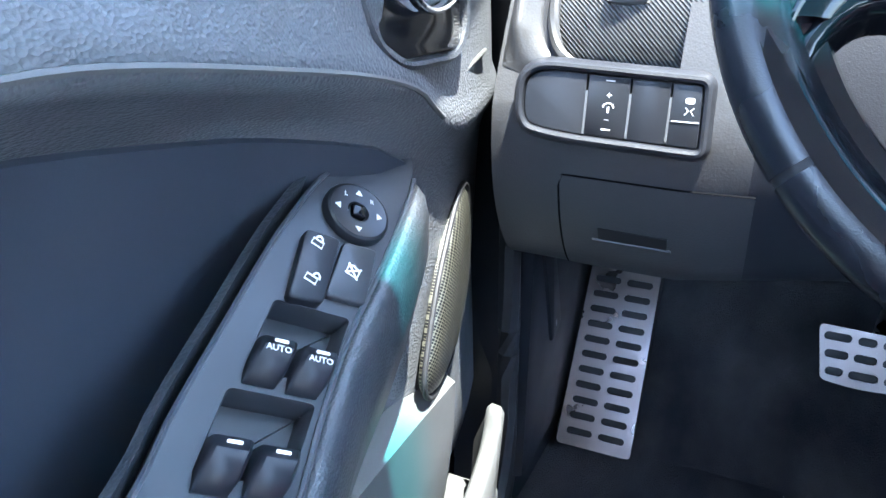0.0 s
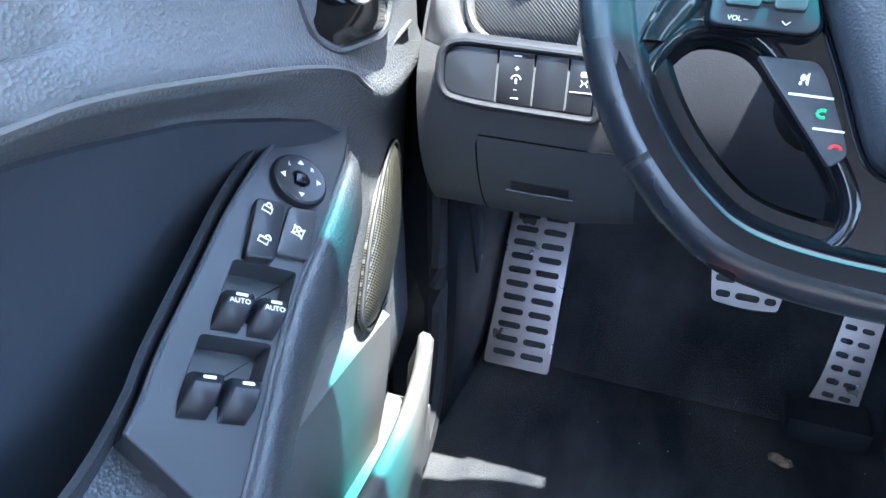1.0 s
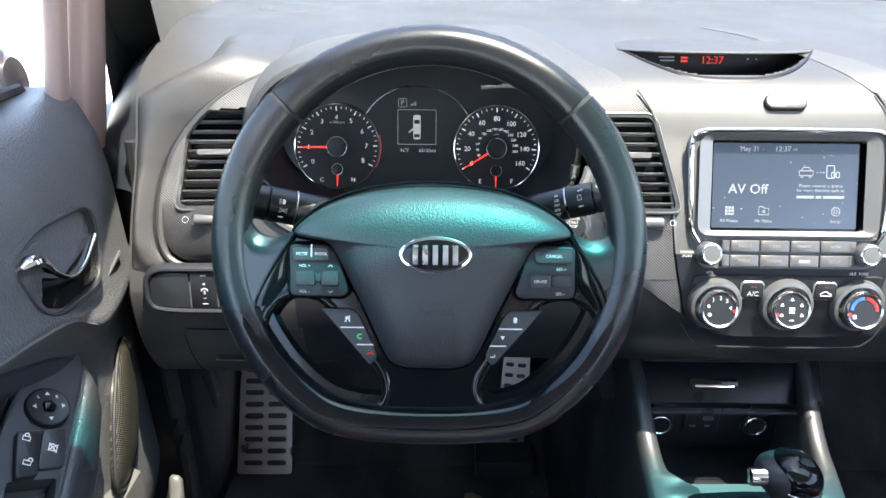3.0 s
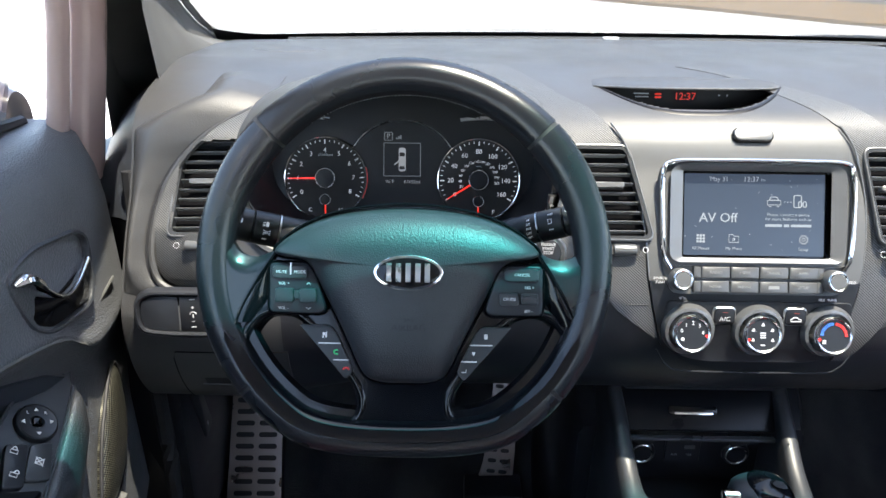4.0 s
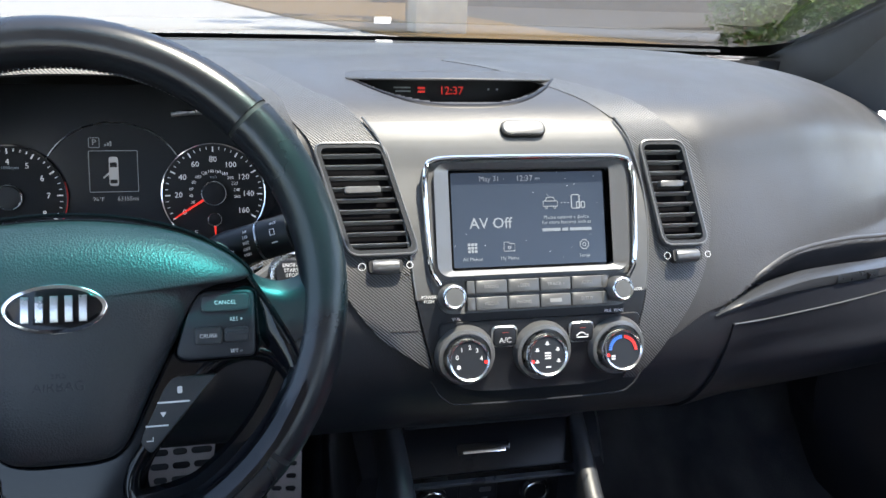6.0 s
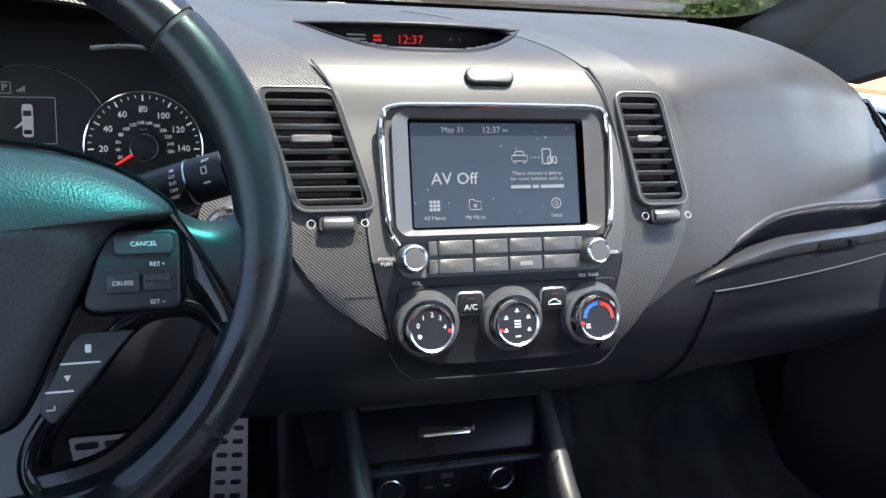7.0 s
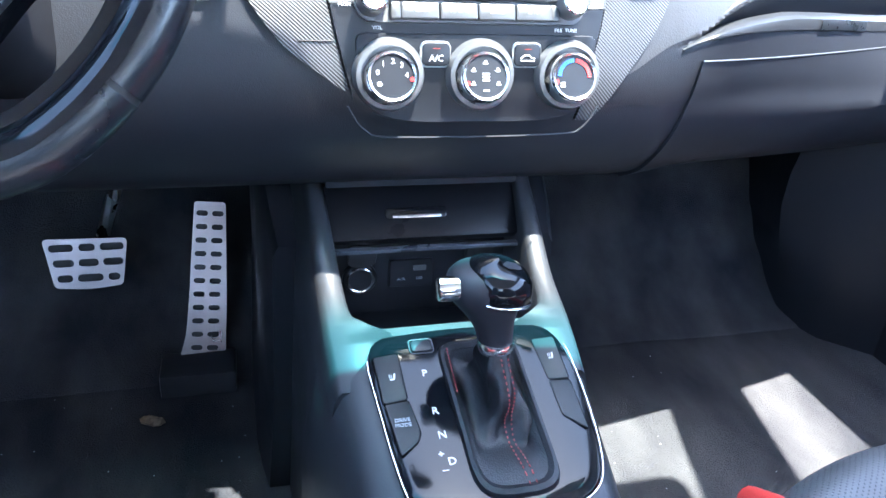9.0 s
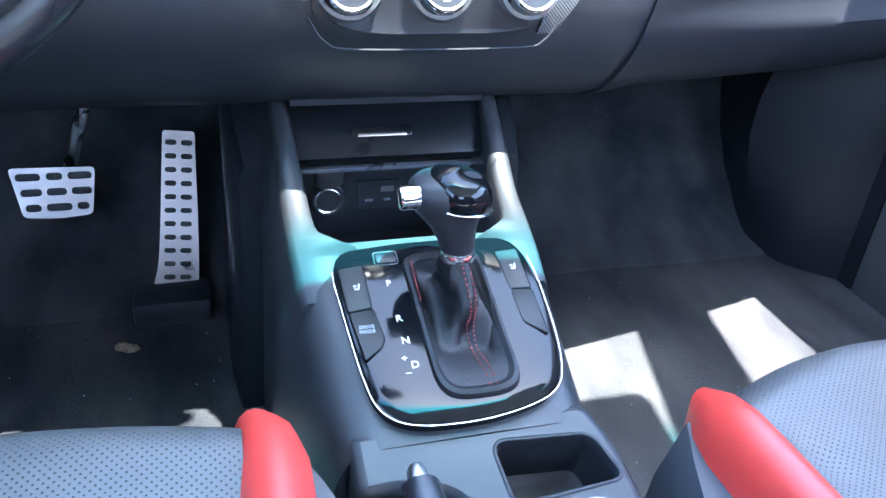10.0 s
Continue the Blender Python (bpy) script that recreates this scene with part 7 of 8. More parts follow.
# ---- switch bank left of the column ----
BK = thing("switch_bank", (-0.245, 0.16, 0.487), "oval black switch bank with dimmer and stability switches", "switch bank")
BKM = panel((-0.2505, 0.1545, 0.4865), 9, 4)
bank = rounded([(-0.0680, -0.0200), (-0.040, -0.0265), (0.0660, -0.0300), (0.0640, 0.0255), (-0.0680, 0.0290)], [0.020, 0.03, 0.011, 0.010, 0.028], 7)
bm = B()
lip_ring(bm, bank, ((-0.0025, -0.006), (-0.0012, 0.0010), (0.0010, 0.0042), (0.0032, 0.0050), (0.0052, 0.0040), (0.0062, 0.0015), (0.0064, -0.006)), BKM)
part("frame", bm, LOWER, BK, "rounded dark plastic lip round the switches")
inner = inset(bank, 0.0060)
bm = B()
prism(bm, inner, -0.012, -0.0040, BKM)
part("backing", bm, VOID, BK)
def clip_x(pts, x0, x1):
    """The part of an outline between two upright lines."""
    for lim, sg in ((x0, 1), (x1, -1)):
        out = []
        for i in range(len(pts)):
            a, b = Vector(pts[i - 1]), Vector(pts[i])
            ia, ib = (a.x - lim) * sg >= 0, (b.x - lim) * sg >= 0
            if ia != ib:
                q = a.lerp(b, (lim - a.x) / (b.x - a.x))
                out.append((q.x, q.y))
            if ib:
                out.append((b.x, b.y))
        pts = out
    return pts
for x0, x1 in ((-0.070, -0.0185), (-0.0175, 0.0110), (0.0120, 0.0375), (0.0385, 0.070)):
    bm = B()
    pts = clip_x(inset(bank, 0.0068), x0, x1)
    prism(bm, pts, -0.01, 0.0022, BKM, 0.0012, 2)
    part("switch", bm, SMOOTH, BK)
for x in (-0.0180, 0.0115, 0.0380):
    bm = B()
    prism(bm, rrect(x - 0.0008, x + 0.0008, -0.020, 0.010, 0.0004, 2), 0.0, 0.0027, BKM)
    part("switch_edge", bm, SATINDARK, BK, "pale edge between two switches")
for w, x, y, s_ in (("+", -0.0025, 0.0075, 0.007), ("–", -0.0025, -0.0085, 0.006)):
    text(w, at(BKM, x, y, 0.0024), s_, WHITE, BK)
bm = B()
bars(bm, at(BKM, -0.0025, 0.0, 0.0022), [(-0.003, 0.003, 0.0175), (-0.003, 0.003, -0.0155)], 0.0008)
tube(bm, [BKM @ Vector((-0.0025 + 0.0035 * math.cos(a), -0.0005 + 0.003 * math.sin(a), 0.0023)) for a in [math.pi * i / 8 for i in range(9)]], 0.0005, 5)
tube(bm, [BKM @ Vector((-0.0025, y, 0.0023)) for y in (-0.004, 0.000)], 0.0008, 5)
part("dimmer_marks", bm, WHITE, BK, "white dimmer symbols")
bm = B()
prism(bm, rrect(0.0475, 0.0535, 0.0065, 0.0105, 0.0015, 3), 0.002, 0.0026, BKM)
tube(bm, [BKM @ Vector((x, y, 0.0024)) for x, y in ((0.0480, 0.004), (0.0500, 0.002), (0.0480, -0.001))], 0.0005, 5)
tube(bm, [BKM @ Vector((x, y, 0.0024)) for x, y in ((0.0535, 0.004), (0.0515, 0.002), (0.0535, -0.001))], 0.0005, 5)
part("stability_mark", bm, WHITE, BK, "white stability control symbol")
bm = B()
prism(bm, rrect(0.0400, 0.0580, -0.0058, -0.0050, 0.0004, 2), 0.001, 0.0030, BKM)
part("indicator_bar", bm, GREYPRINT, BK, "thin grey indicator bar")
# knee panel lid with its finger slot
bm = B()
drape(bm, lambda s: (-0.286, -0.150), 0.800, 0.940, 0.0012, 14, 12, -0.003)
KL = part("fuse_lid", bm, VINYL, DASH, "plain fuse box lid below the switches")
bm = B()
tube(bm, [on_dash(-0.287, 0.940 - 0.14 * i / 12, 0.0003) for i in range(12)] + [on_dash(-0.284 + 0.134 * i / 14, 0.7995, 0.0003) for i in range(15)], 0.0010, 5)
part("lid_gap", bm, VOID, KL, "thin dark gap round the lid")
# raised dark strip paints the shade of the recessed finger slot
bm = B()
drape(bm, lambda s: (-0.257, -0.205), 0.856, 0.872, 0.0018, 10, 4, -0.003)
part("slot_shade", bm, DARK, KL, "dark strip painted for the shade of the finger slot")
bm = B()
tube(bm, [on_dash(-0.262 + 0.060 * i / 12, 0.874, 0.0016) for i in range(13)], 0.0014, 6)
part("slot_lip", bm, VINYL, KL)


# ---- driver's door ----
DOOR = thing("driver_door", (-0.42, -0.2, -0.05), "driver's door ajar, dark vinyl panel with armrest switches and speaker", "door")


def ledge_z(y):
    """The line where the upper door pad rolls under, falling towards the front."""
    return glide([(-0.80, 0.582), (-0.22, 0.569), (-0.18, 0.565), (-0.108, 0.551), (-0.015, 0.530), (0.045, 0.510), (0.078, 0.486), (0.12, 0.472), (0.30, 0.465)])(y)


def recess(y):
    return interp([(-0.80, 1.0), (-0.06, 1.0), (0.045, 0.15), (0.09, 0.0), (0.30, 0.0)])(y)


bm = B()
rings = []
NY = 64
for i in range(NY + 1):
    y = -0.75 + 1.02 * i / NY
    zl, d = ledge_z(y), recess(y)
    fwd = 0.03 * max(0, (y - 0.10) / 0.16) ** 1.5
    prof = [(-0.475, 0.660), (-0.455, 0.682), (-0.405, 0.684), (-0.378, 0.668), (-0.362, 0.630), (-0.355, 0.590), (-0.350, zl + 0.022), (-0.345, zl + 0.010), (-0.343, zl + 0.003), (-0.345, zl - 0.004),
            (-0.351 - 0.010 * d, zl - 0.012), (-0.356 - 0.028 * d, zl - 0.024), (-0.360 - 0.045 * d, zl - 0.038), (-0.362 - 0.056 * d, 0.40), (-0.366 - 0.052 * d, 0.30), (-0.362 - 0.030 * d, 0.21), (-0.360 - 0.012 * d, 0.155), (-0.372, 0.135), (-0.385, 0.06), (-0.39, -0.06), (-0.47, -0.08), (-0.475, 0.30)]
    rings.append([(x - fwd, y, z) for x, z in prof])
loft(bm, rings, True, True)
part("panel", bm, DOORSKIN, DOOR, "grained dark vinyl door panel", angle=50)
# smooth insert in the recess
bm = B()
rows = []
for i in range(31):
    y = -0.74 + 0.80 * i / 30
    zl, d = ledge_z(y), recess(y)
    rows.append([(-0.3615 - 0.045 * d, y, zl - 0.037), (-0.3565 - 0.045 * d, y, zl - 0.040), (-0.3585 - 0.056 * d, y, 0.40), (-0.364 - 0.0525 * d, y, 0.31)])
loft(bm, rows, False)
part("insert", bm, INSERT, DOOR, "smooth dark blue-grey leatherette insert")

# crisp lower edge of the upper pad and the raised seam in front of it
# the paler plastic on both tubes paints in their highlights
bm = B()
tube(bm, [(-0.3428, -0.75 + 0.828 * i / 60, ledge_z(-0.75 + 0.828 * i / 60) + 0.0015) for i in range(61)], 0.0019, 6)
part("pad_edge", bm, POCKET, DOOR, "narrow rolled edge of the upper pad with a painted highlight")
bm = B()
tube(bm, catmull([(-0.3500, 0.086, 0.484), (-0.3560, 0.130, 0.499), (-0.3590, 0.175, 0.507), (-0.3640, 0.205, 0.508)], 8), 0.0017, 6)
part("seam_edge", bm, POCKET, DOOR, "raised seam where two door mouldings meet, with a painted highlight")

# armrest pod that carries the switches
SWN = Vector((0.881, -0.159, 1.0)).normalized()
SWO = Vector((-0.362, -0.009, 0.447))


def on_switch(x, y, lift=0.0):
    z = SWO.z - (SWN.x * (x - SWO.x) + SWN.y * (y - SWO.y)) / SWN.z
    return Vector((x, y, z)) + SWN * lift


left_x = glide([(-0.60, -0.335), (-0.30, -0.337), (-0.204, -0.349), (-0.172, -0.357), (-0.12, -0.367), (-0.053, -0.379), (0.010, -0.3835), (0.075, -0.373)])
right_x = glide([(-0.60, -0.258), (-0.30, -0.270), (-0.20, -0.295), (-0.15, -0.309), (-0.118, -0.3185), (-0.077, -0.3285), (-0.010, -0.3395), (0.045, -0.351), (0.075, -0.360)])
bm = B()
rings = []
for i in range(45):
    y = -0.60 + 0.715 * i / 44
    ye = min(y, 0.075)
    pinch = max(0.0, (y - 0.048) / 0.067)
    lift = max(0.0, min(1.0, (y - 0.03) / 0.06))
    lift = lift * lift * (3 - 2 * lift)
    L, R = on_switch(left_x(ye), y), on_switch(right_x(ye), y)
    if y < -0.215:
        t = min(1, (-0.215 - y) / 0.10)
        L.z += (0.402 - L.z) * t
        R.z += (0.398 - R.z) * t
    c = (L + R) / 2
    L, R = L.lerp(c, 0.5 * pinch), R.lerp(c, 0.25 * pinch)
    pts = [L + Vector((-0.030, 0, -0.050)), L + Vector((-0.012, 0, -0.012)), L + Vector((-0.009, 0, 0.006)), L + Vector((-0.004, 0, 0.006)), L + SWN * -0.017, R + SWN * -0.017,
           R + Vector((0.002, 0, 0.001)), R + Vector((0.006, 0, 0.0015)), R + Vector((0.0105, 0, -0.004)), R + Vector((0.0130, 0, -0.015)), R + Vector((0.0125, 0, -0.045)), R + Vector((0.000, 0, -0.095)), R + Vector((-0.04, 0, -0.13))]
    pts = [p + Vector((0, 0, lift * (0.012 if k < 4 else 0.004 if k < 6 else 0.0) - (0.042 if k > 5 else 0.012) * pinch)) - Vector(((0.030 if k > 5 else 0.0) * pinch, 0, 0)) for k, p in enumerate(pts)]
    rings.append(pts)
loft(bm, rings, True, True)
part("armrest", bm, ARMSKIN, DOOR, "grained armrest pod", angle=60)
# frame along the panel: x across towards the cabin, y forward
FWD = (on_switch(-0.362, 0.09) - on_switch(-0.323, -0.12)).normalized()
SF = axes(SWO + SWN * 0.001, FWD.cross(SWN), FWD)
INV = SF.inverted()


def sw(x, y):
    p = INV @ on_switch(x, y)
    return (p.x, p.y)


# the switch panel is a plate with two wells cut through it
WELLS = (((-0.3605, -0.0905), (-0.3335, -0.0635), (-0.3240, -0.1030), (-0.3510, -0.1310)), ((-0.3505, -0.1425), (-0.3230, -0.1150), (-0.3130, -0.1530), (-0.3400, -0.1830)))
lefts, rights = [], []
for i in range(33):
    y = -0.212 + 0.284 * i / 32
    pinch = max(0.0, (y - 0.045) / 0.03)
    lefts.append(sw(left_x(min(y, 0.075)) + 0.012 * pinch ** 2, y))
    rights.append(sw(right_x(min(y, 0.075)) - 0.004 * pinch ** 2, y))
plate_edge = rights + lefts[::-1]
wells = [rounded([sw(*p) for p in w], 0.0035, 4) for w in WELLS]
bm = B()
holed(bm, inset(plate_edge, 0.0012), wells, -0.020, 0.0002, SF)
lip_ring(bm, plate_edge, ((0.0012, 0.0002), (0.0004, -0.0003), (0.0, -0.0015), (0.0, -0.018)), SF)
SWP = part("switch_panel", bm, SWITCHSKIN, DOOR, "satin dark grey switch panel")
for w in wells:
    bm = B()
    lip_ring(bm, w, ((0.0, 0.0), (0.0008, -0.0015), (0.0016, -0.0120), (0.0026, -0.0150)), SF, True)
    part("well", bm, SWITCHSKIN, SWP, "sunk well behind the window switches")
# added paler beads imitate the highlights on the panel's lips
for side_ in (lefts, rights):
    bm = B()
    sg = 1 if side_ is lefts else -1
    tube(bm, [SF @ Vector((x, y, 0.0010)) for x, y in side_[:-2]], 0.0017, 6, flat=1.0)
    part("panel_glint", bm, PODSKIN, SWP, "thin paler bead painting the highlight along the switch panel")


# mirror knob
mc = sw(-0.3615, -0.008)
bm = B()
lathe(bm, [(0.0208, -0.002), (0.0208, 0.0030), (0.0198, 0.0052), (0.0182, 0.0060), (0.0168, 0.0056), (0.0070, 0.0050), (0.0055, 0.0030)], at(SF, *mc), 36)
MK = part("mirror_knob", bm, SMOOTH, SWP, "round black mirror knob")
bm = B()
prism(bm, rrect(-0.0042, 0.0042, -0.0042, 0.0042, 0.001, 3), 0.003, 0.0066, at(SF, *mc) @ Matrix.Rotation(radians(20), 4, "Z"), 0.0012, 2)
part("toggle", bm, GLOSS, MK, "small black toggle")
bm = B()
for a in (0, 90, 180, 270):
    x, y = polar(0, 0, 0.0130, a + 20)
    mm = at(SF, mc[0] + x, mc[1] + y, 0.0054) @ Matrix.Rotation(radians(a + 20 - 90), 4, "Z")
    prism(bm, [(-0.0022, -0.0012), (0.0022, -0.0012), (0, 0.0022)], 0, 0.0006, mm)
part("arrow_marks", bm, WHITE, MK, "white arrows on the mirror knob")
for w, a in (("L", 150), ("R", 68)):
    x, y = polar(0, 0, 0.0130, a)
    text(w, at(SF, mc[0] + x, mc[1] + y, 0.0056) @ Matrix.Rotation(radians(20), 4, "Z"), 0.0045, WHITE, MK)


def key4(cs, h, name, mat, parent, label="", dish=0.0):
    bm = B()
    prism(bm, rounded(cs, 0.0035, 4), -0.001, h, SF, 0.0022, 3)
    return part(name, bm, mat, parent, label)


lock = key4([sw(-0.3575, -0.088), sw(-0.3455, -0.0745), sw(-0.3585, -0.0345), sw(-0.3715, -0.048)], 0.007, "lock_switch", SMOOTH, SWP, "black door lock switch")
wlock = key4([sw(-0.3475, -0.068), sw(-0.3325, -0.052), sw(-0.3440, -0.0165), sw(-0.3570, -0.031)], 0.004, "window_lock", SWITCHSKIN, SWP, "grey window lock button")


def padlock(x, y, open_):
    c = sw(x, y)
    bm = B()
    m = at(SF, *c, 0.0072)
    tube(bm, [m @ Vector(p) for p in ((-0.0032, -0.003, 0), (0.0032, -0.003, 0), (0.0032, 0.001, 0), (-0.0032, 0.001, 0))], 0.0006, 5, True)
    dx = 0.0022 if open_ else 0
    tube(bm, [m @ Vector((dx + 0.0020 * math.cos(a), 0.001 + 0.0032 * math.sin(a), 0)) for a in [math.pi * i / 8 for i in range(9)]], 0.0006, 5)
    part("symbol", bm, WHITE, lock, "white padlock symbol")


padlock(-0.3640, -0.0490, False)
padlock(-0.3560, -0.0690, True)
bm = B()
m = at(SF, *sw(-0.3455, -0.0425), 0.0042)
tube(bm, [m @ Vector((x, y, 0)) for x, y in ((-0.0035, -0.003), (0.0035, -0.003), (0.0035, 0.002), (-0.001, 0.004), (-0.0035, 0.002))], 0.0006, 5, True)
tube(bm, [m @ Vector((-0.004, 0.004, 0)), m @ Vector((0.004, -0.004, 0))], 0.0006, 5)
tube(bm, [m @ Vector((-0.004, -0.003, 0)), m @ Vector((0.004, 0.004, 0))], 0.0006, 5)
part("symbol", bm, WHITE, wlock, "white window lock symbol")
# window switches in their two wells
for n_, (wl, keys) in enumerate(((((-0.3605, -0.0905), (-0.3335, -0.0635), (-0.3275, -0.0905), (-0.3540, -0.1185)), (((-0.3465, -0.1165), (-0.3555, -0.1290)), ((-0.3330, -0.1030), (-0.3420, -0.1150)))),
                                  (((-0.3505, -0.1425), (-0.3230, -0.1150), (-0.3170, -0.1400), (-0.3435, -0.1690)), (((-0.3370, -0.1690), (-0.3460, -0.1820)), ((-0.3225, -0.1560), (-0.3315, -0.1690)))))):
    a, b, c, d = [Vector(sw(*p)) for p in wl]
    ax = (b - a).normalized()
    dn = (d - a).normalized()
    for k in range(2):
        o = a.lerp(b, 0.02 + 0.51 * k) + dn * (0.0245 + 0.001 * k)
        w_, h_ = 0.0185, 0.0270
        prof = [(0.0, 0.0015, 0.004), (0.003, 0.0085, 0.0), (0.010, 0.0125, 0.0), (h_ * 0.72, 0.0095, -0.0005), (h_, 0.0015, 0.001)]
        bm = B()
        rings = []
        for dd, z, _ in prof:
            e = 0.0014 if dd in (0.0, h_) else 0.0
            pts = []
            for u, zz in ((0.0 - 0.0008, -0.012), (0.0 + e, z * 0.75), (0.0022 + e, z), (w_ - 0.0022 - e, z), (w_ - e, z * 0.75), (w_ + 0.0008, -0.012)):
                q = o + ax * u + dn * dd
                pts.append(SF @ Vector((q.x, q.y, zz)))
            rings.append(pts)
        loft(bm, rings, True, True)
        S = part("window_switch", bm, SMOOTH, SWP, "black rocker window switch", angle=45)
        q = o + ax * (w_ / 2) + dn * 0.0065
        bm = B()
        ang = math.atan2(ax.y, ax.x)
        mm = SF @ Matrix.Translation((q.x, q.y, 0.0112)) @ Matrix.Rotation(ang, 4, "Z")
        prism(bm, rrect(-0.0035, 0.0035, -0.0008, 0.0008, 0.0004, 2), 0, 0.0006, mm)
        part("mark", bm, WHITE, S, "short white mark")
        if n_ == 0:
            q = o + ax * (w_ / 2) + dn * 0.0115
            text("AUTO", SF @ Matrix.Translation((q.x, q.y, 0.0126)) @ Matrix.Rotation(ang, 4, "Z"), 0.0046, WHITE, S)

# inner handle in its bezel
HD = axes((-0.3530, 0.062, 0.568), (0.03, 1, -0.06), (-0.14, 0.06, 1))
hout = rounded([(-0.078, 0.028), (-0.030, 0.044), (0.062, 0.036), (0.076, 0.022), (0.058, -0.046), (-0.030, -0.044), (-0.058, -0.028)], [0.014, 0.03, 0.016, 0.012, 0.03, 0.02, 0.02], 6)
hin = inset(hout, 0.0045)
bm = B()
lip_ring(bm, hout, ((-0.003, -0.006), (-0.0015, 0.0012), (0.0008, 0.0038), (0.0032, 0.0030), (0.0045, -0.002), (0.0055, -0.010)), HD)
part("handle_bezel", bm, ARMSKIN, DOOR, "rounded dark bezel of the door handle")
bm = B()
prism(bm, inset(hout, 0.003), -0.020, -0.0055, HD)
part("handle_cup", bm, DOORSKIN, DOOR, "dark cup behind the handle")
bm = B()
pth = catmull([HD @ Vector(p) for p in ((-0.068, 0.022, 0.004), (-0.052, 0.022, 0.009), (-0.034, 0.004, 0.010), (-0.010, -0.012, 0.009), (0.022, -0.011, 0.007), (0.062, 0.003, 0.002))], 6)
tube(bm, pth, [0.0042 + 0.0070 * math.sin(math.pi * min(1, i / (len(pth) - 1) * 2.4)) * (1 if i < len(pth) * 0.42 else 0.0) for i in range(len(pth))], 10, flat=0.6)
part("door_handle", bm, CHROME, DOOR, "chrome inner door handle")
bm = B()
prism(bm, rounded([(-0.064, 0.016), (-0.038, 0.000), (-0.008, -0.014), (0.060, -0.004), (0.052, -0.040), (-0.026, -0.039), (-0.050, -0.026)], 0.008, 4), -0.008, 0.001, HD, 0.003, 2)
part("handle_lower", bm, GLOSS, DOOR, "gloss black lower part of the handle")

# speaker
SPK = axes((-0.3610, 0.124, 0.340), (-0.16, 1, 0), (0.0, 0, 1))
spo = rounded([(-0.068, -0.052), (-0.040, -0.078), (0.020, -0.072), (0.062, -0.030), (0.070, 0.030), (0.058, 0.066), (0.030, 0.062), (-0.030, 0.012)], 0.026, 6)
bm = B()
rings = []
for k, h in ((1.0, -0.004), (1.0, 0.001), (0.95, 0.004), (0.80, 0.0075), (0.5, 0.0100), (0.2, 0.011), (0.02, 0.011)):
    rings.append([SPK @ Vector((x * k, y * k, h)) for x, y in spo])
loft(bm, rings, True, True)
SP = part("speaker_grille", bm, SPEAKERMESH, DOOR, "curved perforated speaker grille")
bm = B()
tube(bm, [SPK @ Vector((x * 1.04, y * 1.04, 0.001)) for x, y in spo], 0.0024, 8, True, up=(1, 0, 0))
part("speaker_rim", bm, RUBBER, SP, "plastic rim of the speaker")

# map pocket with its raised lip
lip = catmull([(-0.350, 0.185, 0.150), (-0.333, 0.172, 0.196), (-0.329, 0.160, 0.208), (-0.327, 0.138, 0.178), (-0.326, 0.085, 0.150), (-0.327, 0.00, 0.138), (-0.330, -0.12, 0.132), (-0.332, -0.40, 0.130)], 8)
bm = B()
rings = []
for i, p in enumerate(lip):
    w = 0.008
    rings.append([(p.x - w, p.y, p.z - 0.004), (p.x - w * 0.5, p.y, p.z + 0.001), (p.x + w * 0.5, p.y, p.z), (p.x + w, p.y, p.z - 0.006), (p.x + w * 0.7, p.y - 0.004, p.z - 0.07), (p.x - 0.002, p.y - 0.01, -0.02), (p.x - 0.010, p.y - 0.01, -0.02), (p.x - w * 1.1, p.y - 0.004, p.z - 0.06)])
loft(bm, rings, True, True)
part("map_pocket", bm, POCKET, DOOR, "hard plastic map pocket with a curved lip, paled to look sunlit", angle=60)
# added pale sheet stands in for sunlight on the lower door
bm = B()
rows = []
for i in range(21):
    y = -0.50 + 0.62 * i / 20
    zt_ = 0.235 + 0.03 * math.sin(i / 20 * 2.4)
    rows.append([(-0.372, y, zt_ + 0.012), (-0.350, y, zt_), (-0.351, y, zt_ - 0.05), (-0.358, y, 0.14), (-0.372, y, 0.05), (-0.38, y, -0.03)])
loft(bm, rows, False)
part("lower_sunlit_sheet", bm, POCKET, DOOR, "pale plastic sheet painting sunlight on the lower door", angle=50)
bm = B()
box(bm, -0.40, -0.335, -0.40, 0.20, 0.0, 0.085, 0.006)
part("pocket_floor", bm, POCKET, DOOR)
# window frame and sail at the front of the door
bm = B()
FRAME = grained("frame_rubber", (0.300, 0.215, 0.205), 0.42, 2000, 0.06)
for (ya, yb, x, wd) in ((0.225, 0.255, -0.430, 0.020), (0.262, 0.315, -0.418, 0.026), (0.318, 0.350, -0.430, 0.026)):
    rings = []
    for j in range(9):
        t = j / 8
        z = 0.60 + 0.52 * t
        dy = 0.10 * t - 0.22 * max(0, t - 0.45)
        rings.append([(x + 0.06 * t * 0.8 + px, (ya + yb) / 2 + dy + py, z) for px, py in rrect(-wd / 2, wd / 2, -(yb - ya) / 2, (yb - ya) / 2, 0.008, 4)])
    loft(bm, rings)
part("window_frame", bm, FRAME, DOOR, "ribbed brown-black window frame")
bm = B()
tube(bm, [(-0.470, -0.75, 0.690), (-0.470, 0.10, 0.690), (-0.462, 0.25, 0.684)], 0.008, 8)
part("window_seal", bm, RUBBER, DOOR, "black rubber window seal")
bm = B()
